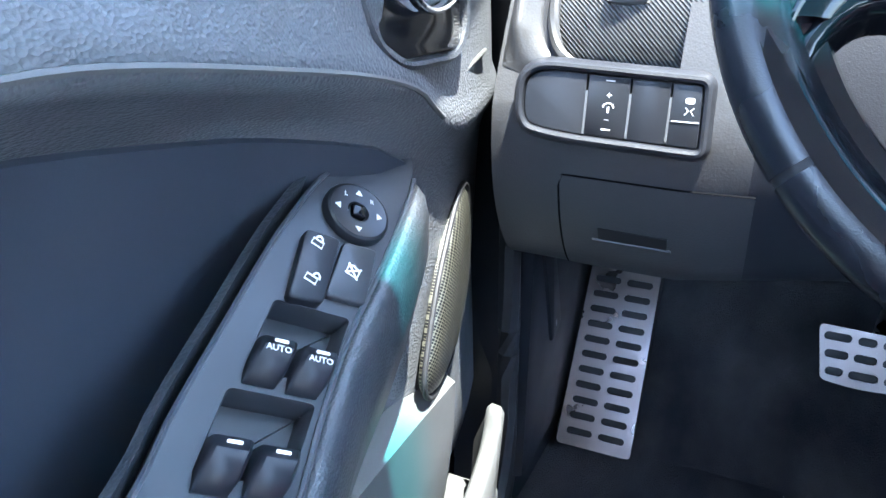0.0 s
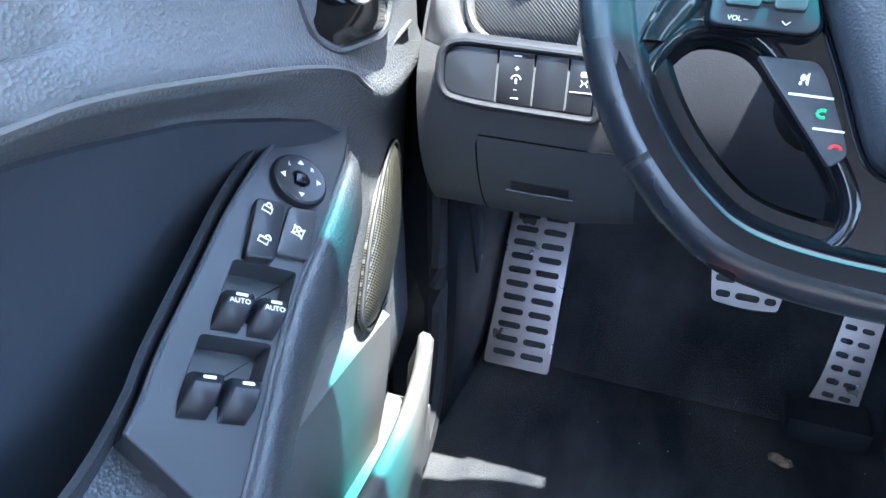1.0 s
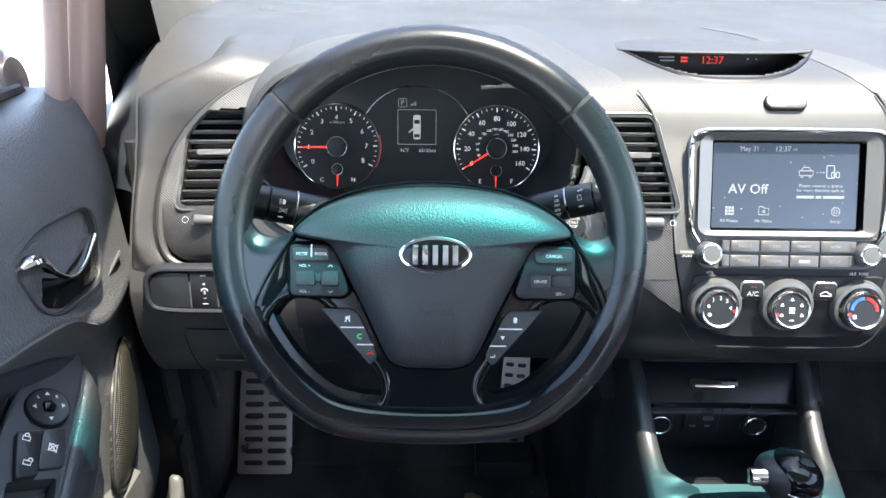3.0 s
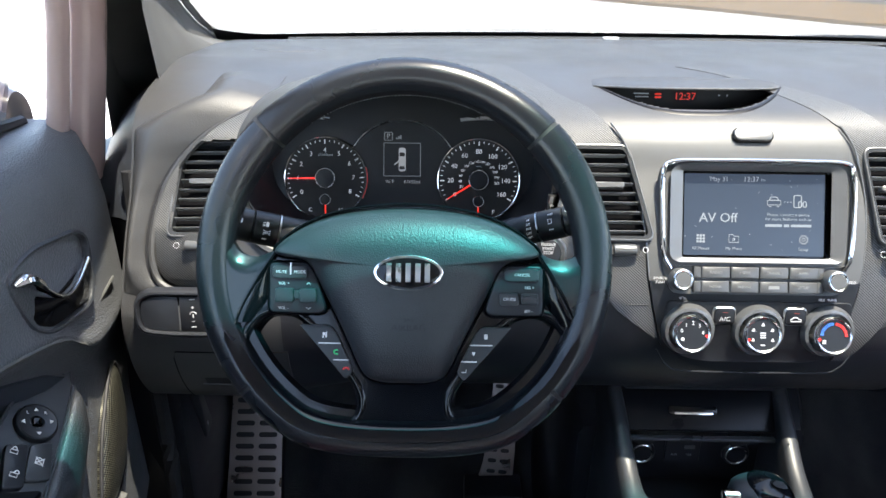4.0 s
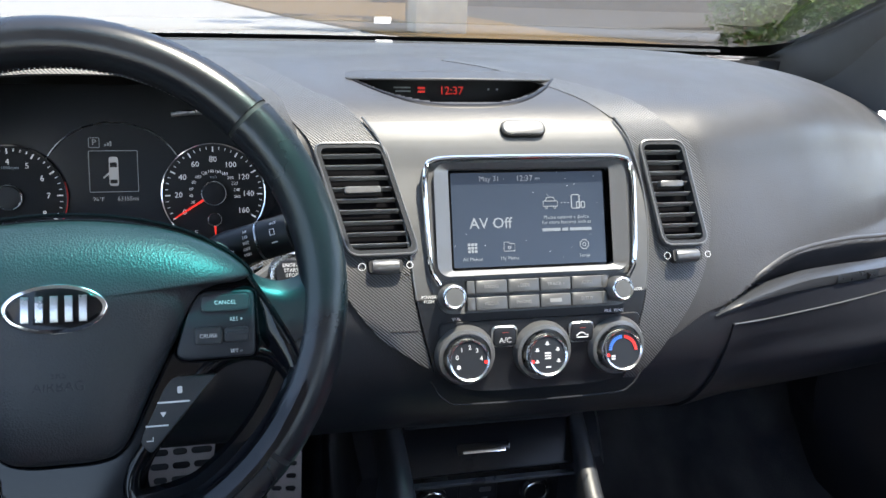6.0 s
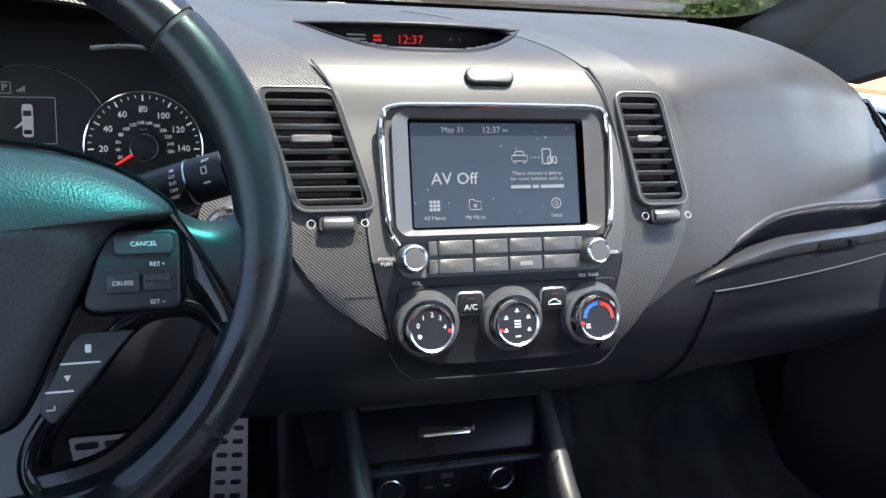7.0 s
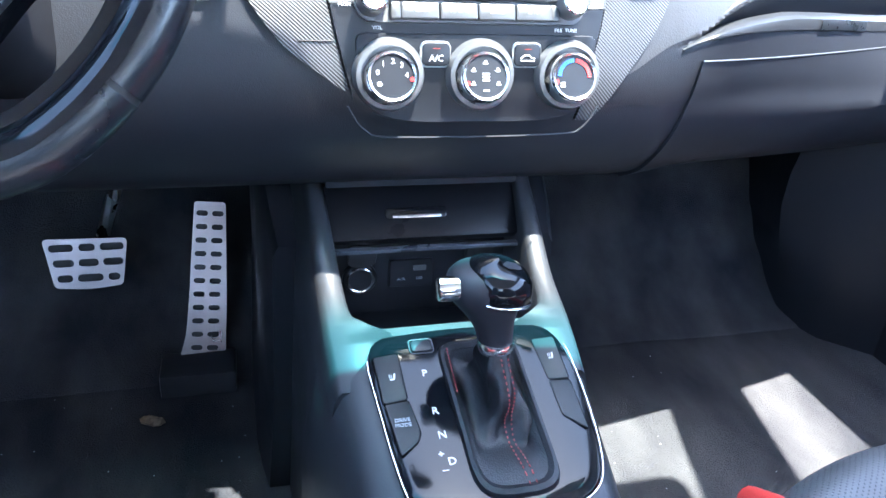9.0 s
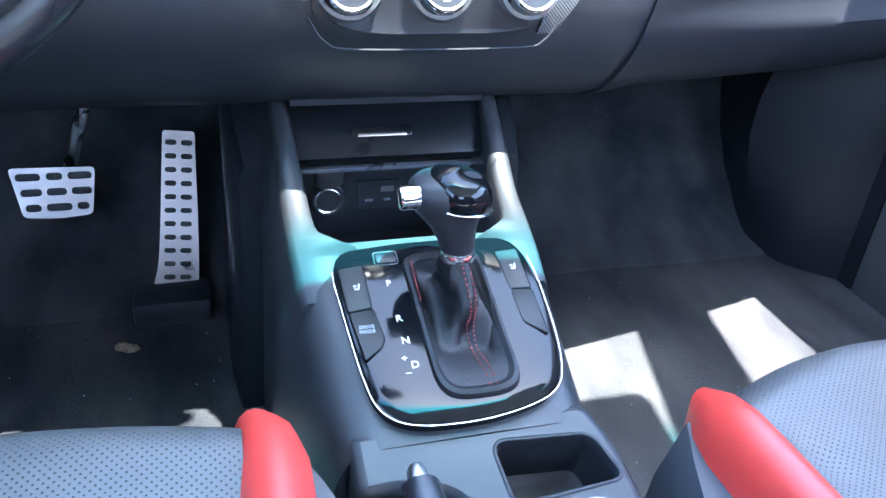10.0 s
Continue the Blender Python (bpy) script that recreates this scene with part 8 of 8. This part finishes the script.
rings = [[(-0.476, -0.70, 0.68), (-0.474, 0.235, 0.68)], [(-0.455, -0.70, 0.80), (-0.452, 0.26, 0.80)], [(-0.40, -0.66, 0.98), (-0.40, 0.20, 0.98)], [(-0.345, -0.60, 1.07), (-0.345, 0.08, 1.07)]]
loft(bm, rings, False)
w_ = part("window_pane", bm, CLEAR, DOOR, "clear side window")

# mirror outside the door
MIR = thing("door_mirror", (-0.56, 0.30, 0.66), "dark outside mirror housing", "mirror")
bm = B()
rings = []
for t in range(9):
    u = t / 8
    k = math.sin(math.pi * min(0.98, 0.12 + 0.86 * u)) ** 0.5
    rings.append([(-0.492 - 0.19 * u, 0.30 + 0.05 * px * k + 0.02 * u, 0.672 + 0.062 * py * k) for px, py in ellipse(0, 0, 1, 1, 20)])
loft(bm, rings)
part("housing", bm, FRAMEGLOSS, MIR)
bm = B()
tube(bm, [(-0.46, 0.27, 0.62), (-0.50, 0.285, 0.63), (-0.56, 0.30, 0.65)], 0.018, 8)
part("arm", bm, SMOOTH, MIR)

# dash end cap beside the door, hood release and the black seal between door and body
bm = B()
box(bm, -0.432, LEFT + 0.004, 0.285, 0.66, 0.02, 0.575, 0.015)
setting("dash_end_left", bm, SMOOTH, "dark trim below the pillar at the dashboard's end", "trim")
FOOT = grained("foot_vinyl", (0.034, 0.038, 0.047), 0.45, 800, 0.25, 0.4)
bm = B()
rows = []
edge_r = catmull([(-0.337, 0.235, 0.560), (-0.337, 0.262, 0.610), (-0.337, 0.290, 0.660), (-0.337, 0.335, 0.697), (-0.337, 0.420, 0.716), (-0.337, 0.620, 0.720)], 5)
edge_l = catmull([(-0.414, 0.300, 0.545), (-0.416, 0.315, 0.575), (-0.420, 0.350, 0.606), (-0.426, 0.400, 0.632), (-0.434, 0.470, 0.650), (-0.446, 0.600, 0.655)], 5)
for a, b in zip(edge_r, edge_l):
    rows.append([a.lerp(b, v) + Vector((0, 0, 0.008 * math.sin(math.pi * v))) for v in (0, 0.15, 0.3, 0.45, 0.6, 0.75, 0.9, 1.0)])
loft(bm, rows, False)
setting("pillar_foot", bm, FOOT, "dark blue-grey vinyl cover between door and windscreen pillar", "trim")
bm = B()
tube(bm, catmull([(-0.352, 0.270, 0.62), (-0.350, 0.255, 0.50), (-0.352, 0.250, 0.35), (-0.350, 0.255, 0.18), (-0.345, 0.23, 0.05), (-0.345, 0.12, -0.01), (-0.345, -0.30, -0.015)], 6), 0.011, 8)
setting("door_seal", bm, RUBBER, "black rubber door seal", "trim")
HR = thing("bonnet_release", (-0.345, 0.35, 0.22), "long black bonnet release lever", "lever")
bm = B()
hm = axes((-0.3405, 0.345, 0.235), (0, 0.3, -0.75), (0, 0.9, 0.3))
prism(bm, rrect(-0.078, 0.072, -0.017, 0.017, 0.008, 4), -0.012, 0.008, hm, 0.004, 3)
lever = part("lever", bm, SMOOTH, HR)
bm = B()
bars(bm, at(hm, 0.052, 0.0, 0.008), [(-0.004, 0.004, 0)], 0.004)
part("mark", bm, GREYPRINT, HR)
bm = B()
rings = [[(-0.415, 0.27, -0.03), (-0.352, 0.285, -0.03), (-0.342, 0.30, 0.10), (-0.340, 0.30, 0.34), (-0.415, 0.29, 0.34)], [(-0.415, 0.50, -0.03), (-0.345, 0.50, -0.03), (-0.338, 0.50, 0.10), (-0.335, 0.50, 0.36), (-0.415, 0.50, 0.36)]]
loft(bm, rings)
setting("kick_trim_left", bm, SMOOTH, "smooth dark trim beside the footrest", "trim")


# ---- console fittings ----
for k, (x, lbl) in enumerate(((0.306, "power socket with chrome ring and hanging cap"), (0.434, "power socket with chrome ring"))):
    Sx = thing("power_socket", (x, 0.25, 0.236), lbl, "socket", "power sockets")
    sm = Matrix.Translation((x, 0.249, 0.236)) @ Matrix.Rotation(radians(90), 4, "X")
    bm = B()
    lathe(bm, [(0.0185, -0.002), (0.0185, 0.004), (0.0165, 0.006), (0.0150, 0.006)], sm, 30)
    part("housing", bm, SMOOTH, Sx)
    bm = B()
    lathe(bm, [(0.0150, 0.002), (0.0150, 0.0075), (0.0138, 0.0085), (0.0122, 0.0075), (0.0118, -0.01)], sm, 30)
    for f in list(bm.faces):
        if len(f.verts) > 8:
            bm.faces.remove(f)
    part("chrome_ring", bm, CHROMESOFT, Sx, "bright chrome ring")
    bm = B()
    lathe(bm, [(0.0119, -0.004), (0.0119, 0.0015), (0.003, 0.0015)], sm, 24)
    part("throat", bm, DARK, Sx)
    bm = B()
    prism(bm, rounded([(x - 0.014, 0.016), (x + 0.016, 0.016), (x + 0.018, 0.036), (x - 0.012, 0.038)], 0.007, 4), 0.0, 0.008, Matrix.Translation((0, 0.249, 0.236)) @ Matrix.Rotation(radians(90), 4, "X"), 0.002, 2)
    part("cap", bm, RUBBER, Sx, "black rubber socket cap")
PORT = thing("port_panel", (0.364, 0.25, 0.236), "small panel with audio and data ports", "port")
pm_ = Matrix.Translation((0.364, 0.2495, 0.238)) @ Matrix.Rotation(radians(90), 4, "X")
bm = B()
prism(bm, rrect(-0.026, 0.022, -0.016, 0.017, 0.002, 3), 0, 0.003, pm_, 0.001, 1)
PP = part("plate", bm, SMOOTH, PORT)
bm = B()
lathe(bm, [(0.0030, 0.0), (0.0030, 0.0036), (0.001, 0.0036)], at(pm_, -0.013, 0.006), 14)
part("audio_port", bm, DARK, PP)
bm = B()
prism(bm, rrect(0.000, 0.014, 0.004, 0.010, 0.001, 2), 0.002, 0.0042, pm_)
part("data_port", bm, SATINDARK, PP)
text("AUX", at(pm_, -0.013, -0.006, 0.0032), 0.0042, GREYPRINT, PP)
text("USB", at(pm_, 0.007, -0.006, 0.0032), 0.0042, GREYPRINT, PP)

# small square button and seat heater marks on the shifter panel
bm = B()
prism(bm, rrect(-0.045, -0.027, 0.061, 0.073, 0.003, 3), 0.003, 0.0080, CT, 0.0012, 2)
part("lock_release", bm, SMOOTH, BZ, "small square shift lock cover")
bm = B()
tube(bm, [CT @ Vector((x, y, 0.0068)) for x, y in rrect(-0.0462, -0.0258, 0.0598, 0.0742, 0.003, 3)], 0.0005, 5, True)
part("lock_rim", bm, SATINDARK, BZ)
for x, y in ((-0.0655, 0.037), (0.0735, 0.044)):
    bm = B()
    tube(bm, [CT @ Vector((x + a, y + b, 0.0082)) for a, b in ((-0.0023, -0.0023), (0.0008, -0.0023), (0.0019, 0.003))], 0.0008, 5)
    for d in (0.0, 0.0022):
        tube(bm, [CT @ Vector((x - 0.0024 + d * 0.7, y + b, 0.0082)) for b in (-0.0004, 0.0026)], 0.0003, 5)
    part("seat_symbol", bm, WHITE, BZ, "white heated seat symbol")

# stitching on the boot
bm = B()
n_ring = len(BOOT_RINGS[0])
seat_i = min(range(n_ring), key=lambda i: (Vector(boot_base[i]) - Vector((0.022, -0.080))).length)
for off in (-1, 1):
    line = []
    for lp in BOOT_RINGS:
        p, q = lp[seat_i], lp[(seat_i + 1) % n_ring]
        mid = sum(lp, Vector()) / n_ring
        side = (q - p).normalized()
        line.append(p + side * 0.0028 * off + (p - mid).normalized() * 0.0012 + Vector((0, 0, 0.0008)))
    line = catmull(line, 3)
    for i in range(0, len(line) - 1, 2):
        tube(bm, [line[i], line[i].lerp(line[i + 1], 0.9)], 0.0006, 4)
for i in range(14):
    t = i / 14
    a, b = CT @ Vector((-0.016, 0.058, 0.0088)), CT @ Vector((-0.017, 0.012, 0.0088))
    tube(bm, [a.lerp(b, t) + Vector((0, 0, 0.003)), a.lerp(b, t + 0.045) + Vector((0, 0, 0.003))], 0.0006, 4)
tagged(part("stitching", bm, THREAD, SHIFT, "red double stitching"), kind="stuff")

# rear deck of the console with its cup holders, beside the parking brake's slot
RD = axes((CX, 0.0, 0.2356), (1, 0, 0), (0, 1, 0.31))
deck = rounded([(-0.0930, -0.083), (0.0960, -0.083), (0.1120, -0.130), (0.1150, -0.300), (-0.006, -0.300), (-0.010, -0.175), (-0.026, -0.143), (-0.060, -0.133), (-0.0925, -0.136)], [0.010, 0.012, 0.02, 0.01, 0.01, 0.02, 0.025, 0.03, 0.012], 6)
tray = rounded([(0.0135, -0.1090), (0.0890, -0.1140), (0.1010, -0.1500), (0.0165, -0.1560)], [0.010, 0.010, 0.008, 0.008], 5)
cup_ring = ellipse(0.0680, -0.2030, 0.0380, 0.0385, 40)
bm = B()
holed(bm, inset(deck, 0.009), [inset(tray, -0.0035), inset(cup_ring, -0.001)], -0.030, 0.0, RD)
lip_ring(bm, deck, ((0.009, 0.0), (0.0045, -0.0012), (0.0012, -0.0045), (0.0, -0.0100), (-0.004, -0.075)), RD)
part("rear_deck", bm, CONSOLE, CONS, "smooth dark rear deck of the console", angle=60)
CUP = thing("cup_holder", (0.43, -0.14, 0.15), "dark rectangular cup holder tray with satin rim", "cup holder")
bm = B()
lip_ring(bm, tray, ((-0.0038, 0.0002), (-0.0026, 0.0010), (-0.0012, 0.0009), (0.0, -0.001), (0.0008, -0.006)), RD)
part("rim", bm, SMOOTH, CUP, "thin smooth rim of the tray")
# near-black colour adds painted shade to the well's own depth
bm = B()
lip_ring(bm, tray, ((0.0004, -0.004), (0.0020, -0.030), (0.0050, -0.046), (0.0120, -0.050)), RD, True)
part("well", bm, DARK, CUP, "deep well coloured near-black for its shade")
CUP2 = thing("cup_holder", (0.44, -0.20, 0.13), "round cup holder with chrome ring", "cup holder")
bm = B()
lip_ring(bm, cup_ring, ((-0.0030, 0.0002), (-0.0015, 0.0028), (0.0010, 0.0036), (0.0028, 0.0020), (0.0032, -0.004)), RD)
part("ring", bm, CHROME, CUP2, "chrome ring")
# the round well gets the same painted shade
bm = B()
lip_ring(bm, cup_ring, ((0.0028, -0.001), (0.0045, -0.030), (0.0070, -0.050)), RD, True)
part("well", bm, DARK, CUP2, "deep well coloured near-black for its shade")

# parking brake
HB = thing("parking_brake", (0.312, -0.20, 0.20), "black parking brake lever with satin button", "parking brake")
bm = B()
d0, d1 = Vector((0.306, -0.42, 0.175)), Vector((0.313, -0.142, 0.214))
tube(bm, [d0, d0.lerp(d1, 0.5), d0.lerp(d1, 0.9), d1], [0.013, 0.0155, 0.0165, 0.0135], 16)
part("grip", bm, LEATHER, HB)
bm = B()
tube(bm, [d1, d1 + (d1 - d0).normalized() * 0.012, d1 + (d1 - d0).normalized() * 0.016], [0.0072, 0.0072, 0.0050], 14)
part("button", bm, SATIN, HB, "satin metal button")

# dead leaf and crumbs on the carpet
LEAF = Mat("dead_leaf", (0.42, 0.32, 0.22), 0.8).mottle(200, 0.6, 1.2)
lf = thing("dead_leaf", (0.063, 0.370, -0.026), "crumpled tan dead leaf on the carpet", "leaf")
bm = B()
rows = []
for i in range(7):
    u = i / 6 * 2 - 1
    w = 0.011 * (1 - abs(u) ** 1.6) + 0.002
    rows.append([(0.063 + 0.014 * u + 0.002 * math.sin(5 * v + i), 0.369 + w * v, -0.0225 + 0.004 * math.sin(3 * u + 4 * v) + 0.002 * abs(v)) for v in [j / 4 * 2 - 1 for j in range(5)]])
loft(bm, rows, False)
bmesh.ops.solidify(bm, geom=bm.faces[:], thickness=0.0006)
part("blade", bm, LEAF, lf)
bm = B()
rnd = random.Random(3)
for _ in range(34):
    x, y = rnd.choice(((rnd.uniform(-0.2, 0.2), rnd.uniform(0.15, 0.5)), (rnd.uniform(0.55, 1.05), rnd.uniform(0.05, 0.55))))
    r = rnd.uniform(0.0004, 0.0011)
    z = -0.0255 if y < 0.44 else -0.018
    bmesh.ops.create_icosphere(bm, subdivisions=1, radius=r, matrix=Matrix.Translation((x, y, z)))
crumb = part("crumbs", bm, GREYPRINT, None)
tagged(crumb, "pale crumbs and lint on the carpet", "crumbs", "", "stuff")

# passenger door speaker and kick trim
SPR = thing("door_speaker", (1.155, 0.25, 0.40), "round speaker grille in the passenger door", "speaker")
sm = axes((1.150, 0.300, 0.330), (0, -1, 0), (0, 0, 1))
bm = B()
lathe(bm, [(0.085, 0.0), (0.085, 0.006), (0.080, 0.010), (0.076, 0.008), (0.002, 0.014)], sm, 40)
part("grille", bm, SPEAKERMESH, SPR)
bm = B()
lathe(bm, [(0.090, 0.0), (0.091, 0.006), (0.0865, 0.010), (0.0845, 0.004)], sm, 40)
part("rim", bm, SATINDARK, SPR)
bm = B()
rings = []
for t in range(9):
    u = t / 8
    z = -0.03 + 0.42 * u
    bulge = 0.05 * math.sin(math.pi * min(1, u * 0.9)) ** 2
    rings.append([(1.16, 0.36, z), (1.10 - bulge * 0.4, 0.42 + 0.02 * u, z), (1.075 - bulge, 0.50, z), (1.09, 0.70, z), (1.16, 0.70, z)])
loft(bm, rings)
setting("kick_trim_right", bm, SMOOTH, "smooth dark trim in the passenger footwell", "trim")

# wipers outside the glass
def wiper(name, pts):
    W = thing(name, pts[0], "black windscreen wiper resting on the cowl", "wiper", "wipers")
    bm = B()
    tube(bm, catmull(pts, 6), 0.008, 6)
    part("arm", bm, PODSKIN, W)
    bm = B()
    tube(bm, [Vector(p) + Vector((0.02, 0.0, -0.014)) for p in catmull(pts[1:], 5)], 0.006, 6)
    part("blade", bm, RUBBER, W)


wiper("wiper", [(0.62, 0.945, 0.690), (0.45, 0.93, 0.700), (0.20, 0.92, 0.705), (-0.08, 0.91, 0.702)])
wiper("wiper", [(1.02, 0.91, 0.690), (0.93, 0.915, 0.702), (0.78, 0.92, 0.705), (0.70, 0.925, 0.702)])
# defroster strip and sensor on the dashboard
bm = B()
rows = [[(x, glass_base(x) - 0.050 + d, 0.7165 + h) for x in [-0.25 + 1.15 * i / 30 for i in range(31)]] for d, h in ((-0.012, -0.002), (-0.010, 0.002), (0.010, 0.001), (0.012, -0.003))]
loft(bm, rows, False)
part("defroster_strip", bm, PODSKIN, DASH, "pale strip along the foot of the windscreen")
bm = B()
prism(bm, rrect(-0.014, 0.014, -0.006, 0.006, 0.002, 3), 0, 0.004, Matrix.Translation((0.319, 0.790, 0.716)), 0.001, 2)
part("sun_sensor", bm, WHITE, DASH, "small pale tag at the foot of the windscreen")
# speaker cover in the dashboard's left corner
bm = B()
prism(bm, ellipse(0, 0, 0.055, 0.030, 32), -0.004, 0.0035, Matrix.Translation((-0.21, 0.56, 0.7235)), 0.003, 2)
part("corner_speaker", bm, VINYL, DASH, "oval speaker cover in the dashboard's corner")

# ---- outside: planting bed, paving beyond, post, wall, bush, tree ----
def slab(name, pts, z0, z1, mat, label, cat):
    bm = B()
    vs0 = ring(bm, [(x, y, z0) for x, y in pts])
    vs1 = ring(bm, [(x, y, z1) for x, y in pts])
    bridge(bm, vs0, vs1)
    bm.faces.new(vs1)
    return setting(name, bm, mat, label, cat, False)


MULCH = concrete_mat("tan_mulch", (0.30, 0.20, 0.10), 6)
ASPH = concrete_mat("grey_paving", (0.135, 0.120, 0.105), 2)
slab("planting_bed", [(30, -4), (9.5, 6.0), (5.6, 11.3), (4.4, 12.9), (2.24, 15.3), (0.5, 20.5), (-3, 34), (6, 36), (5.6, 22), (6.4, 16), (8.0, 13.2), (12, 9), (34, 0)], GROUND - 0.05, GROUND + 0.06, MULCH, "narrow bed of tan mulch and dry leaves", "ground")
slab("side_road", [(34, 0), (12, 9), (8.0, 13.2), (6.4, 16), (5.6, 22), (6, 36), (60, 60), (80, 0)], GROUND - 0.05, GROUND + 0.03, ASPH, "shaded grey-brown paving beyond the bed", "road")
POSTM = concrete_mat("beige_post", (0.62, 0.55, 0.45), 5)
PT = thing("square_post", (3.45, 15.3, GROUND), "square beige rendered post in the planting bed", "post")
bm = B()
box(bm, 2.92, 3.95, 14.9, 15.9, GROUND, 3.2, 0.03)
part("shaft", bm, POSTM, PT)
bm = B()
box(bm, 2.84, 4.03, 14.82, 15.98, 3.2, 3.4, 0.04)
part("cap", bm, POSTM, PT)
bm = B()
box(bm, 4.0, 60, 30, 30.4, GROUND, 3.0, 0.0)
setting("far_wall", bm, concrete_mat("brown_render", (0.24, 0.19, 0.15), 4), "long brown rendered wall across the side road", "wall", False)


def leaf_mat(name, c):
    m = Mat(name, c, 0.55)
    m.mottle(40, 0.5, 1.6)
    return m


def foliage(bm, c, rx, rz, n, size, rnd):
    for _ in range(n):
        while True:
            p = Vector((rnd.uniform(-1, 1), rnd.uniform(-1, 1), rnd.uniform(-1, 1)))
            if 0.3 < p.length < 1:
                break
        lump = 0.75 + 0.45 * noise.noise(p * 2.3 + Vector(c) * 0.37)
        p = Vector((p.x * rx * lump, p.y * rx * lump, p.z * rz * lump)) + Vector(c)
        a = Vector((rnd.uniform(-1, 1), rnd.uniform(-1, 1), rnd.uniform(-0.6, 0.6))).normalized()
        b = a.cross(Vector((rnd.uniform(-1, 1), rnd.uniform(-1, 1), rnd.uniform(-1, 1)))).normalized()
        s = size * rnd.uniform(0.6, 1.3)
        q = [p - a * s, p + b * s * 0.45, p + a * s, p - b * s * 0.45]
        bm.faces.new([bm.verts.new(v) for v in q])


GREEN = leaf_mat("bush_leaves", (0.10, 0.17, 0.03))
rnd = random.Random(11)
for bx, by, r in ((7.8, 11.2, 0.9), (9.0, 10.2, 1.1), (10.6, 9.4, 1.0), (8.9, 12.2, 1.0)):
    BU = thing("bush", (bx, by, GROUND), "leafy yellow-green bush in the planting bed", "bush", "bushes")
    bm = B()
    for k in range(5):
        a = k * 1.26
        tube(bm, [(bx, by, GROUND), (bx + 0.2 * r * math.cos(a), by + 0.2 * r * math.sin(a), GROUND + 0.4 * r), (bx + 0.5 * r * math.cos(a), by + 0.5 * r * math.sin(a), GROUND + 0.9 * r)], [0.03, 0.02, 0.008], 5)
    part("stems", bm, LEAF, BU)
    bm = B()
    foliage(bm, (bx, by, GROUND + 0.85 * r), r, 0.85 * r, 2200, 0.055, rnd)
    part("leaves", bm, GREEN, BU, smooth=False)
# unseen tree added to cast blotchy shade on the concrete
TR = thing("tree", (3.3, 17.6, GROUND), "small unseen tree added behind the post to shade the concrete", "tree")
bm = B()
tube(bm, catmull([(3.3, 17.6, GROUND), (3.25, 17.6, 1.2), (3.0, 17.4, 2.6), (2.7, 17.2, 4.0)], 5), [0.14 - 0.006 * i for i in range(16)], 8)
for a in range(6):
    tube(bm, [(3.0, 17.4, 2.6 + 0.1 * a), (3.0 + 1.0 * math.cos(a), 17.4 + 1.0 * math.sin(a), 3.4), (2.4 + 2.0 * math.cos(a), 17.4 + 1.8 * math.sin(a), 4.0)], [0.06, 0.04, 0.015], 6)
part("trunk", bm, LEAF, TR)
bm = B()
for a in range(9):
    foliage(bm, (2.2 + 1.9 * math.cos(a * 2.4), 17.6 + 2.2 * math.sin(a * 2.4), 4.0 + 0.4 * math.sin(a * 5)), 0.8, 0.5, 420, 0.10, rnd)
part("crown", bm, GREEN, TR, smooth=False)
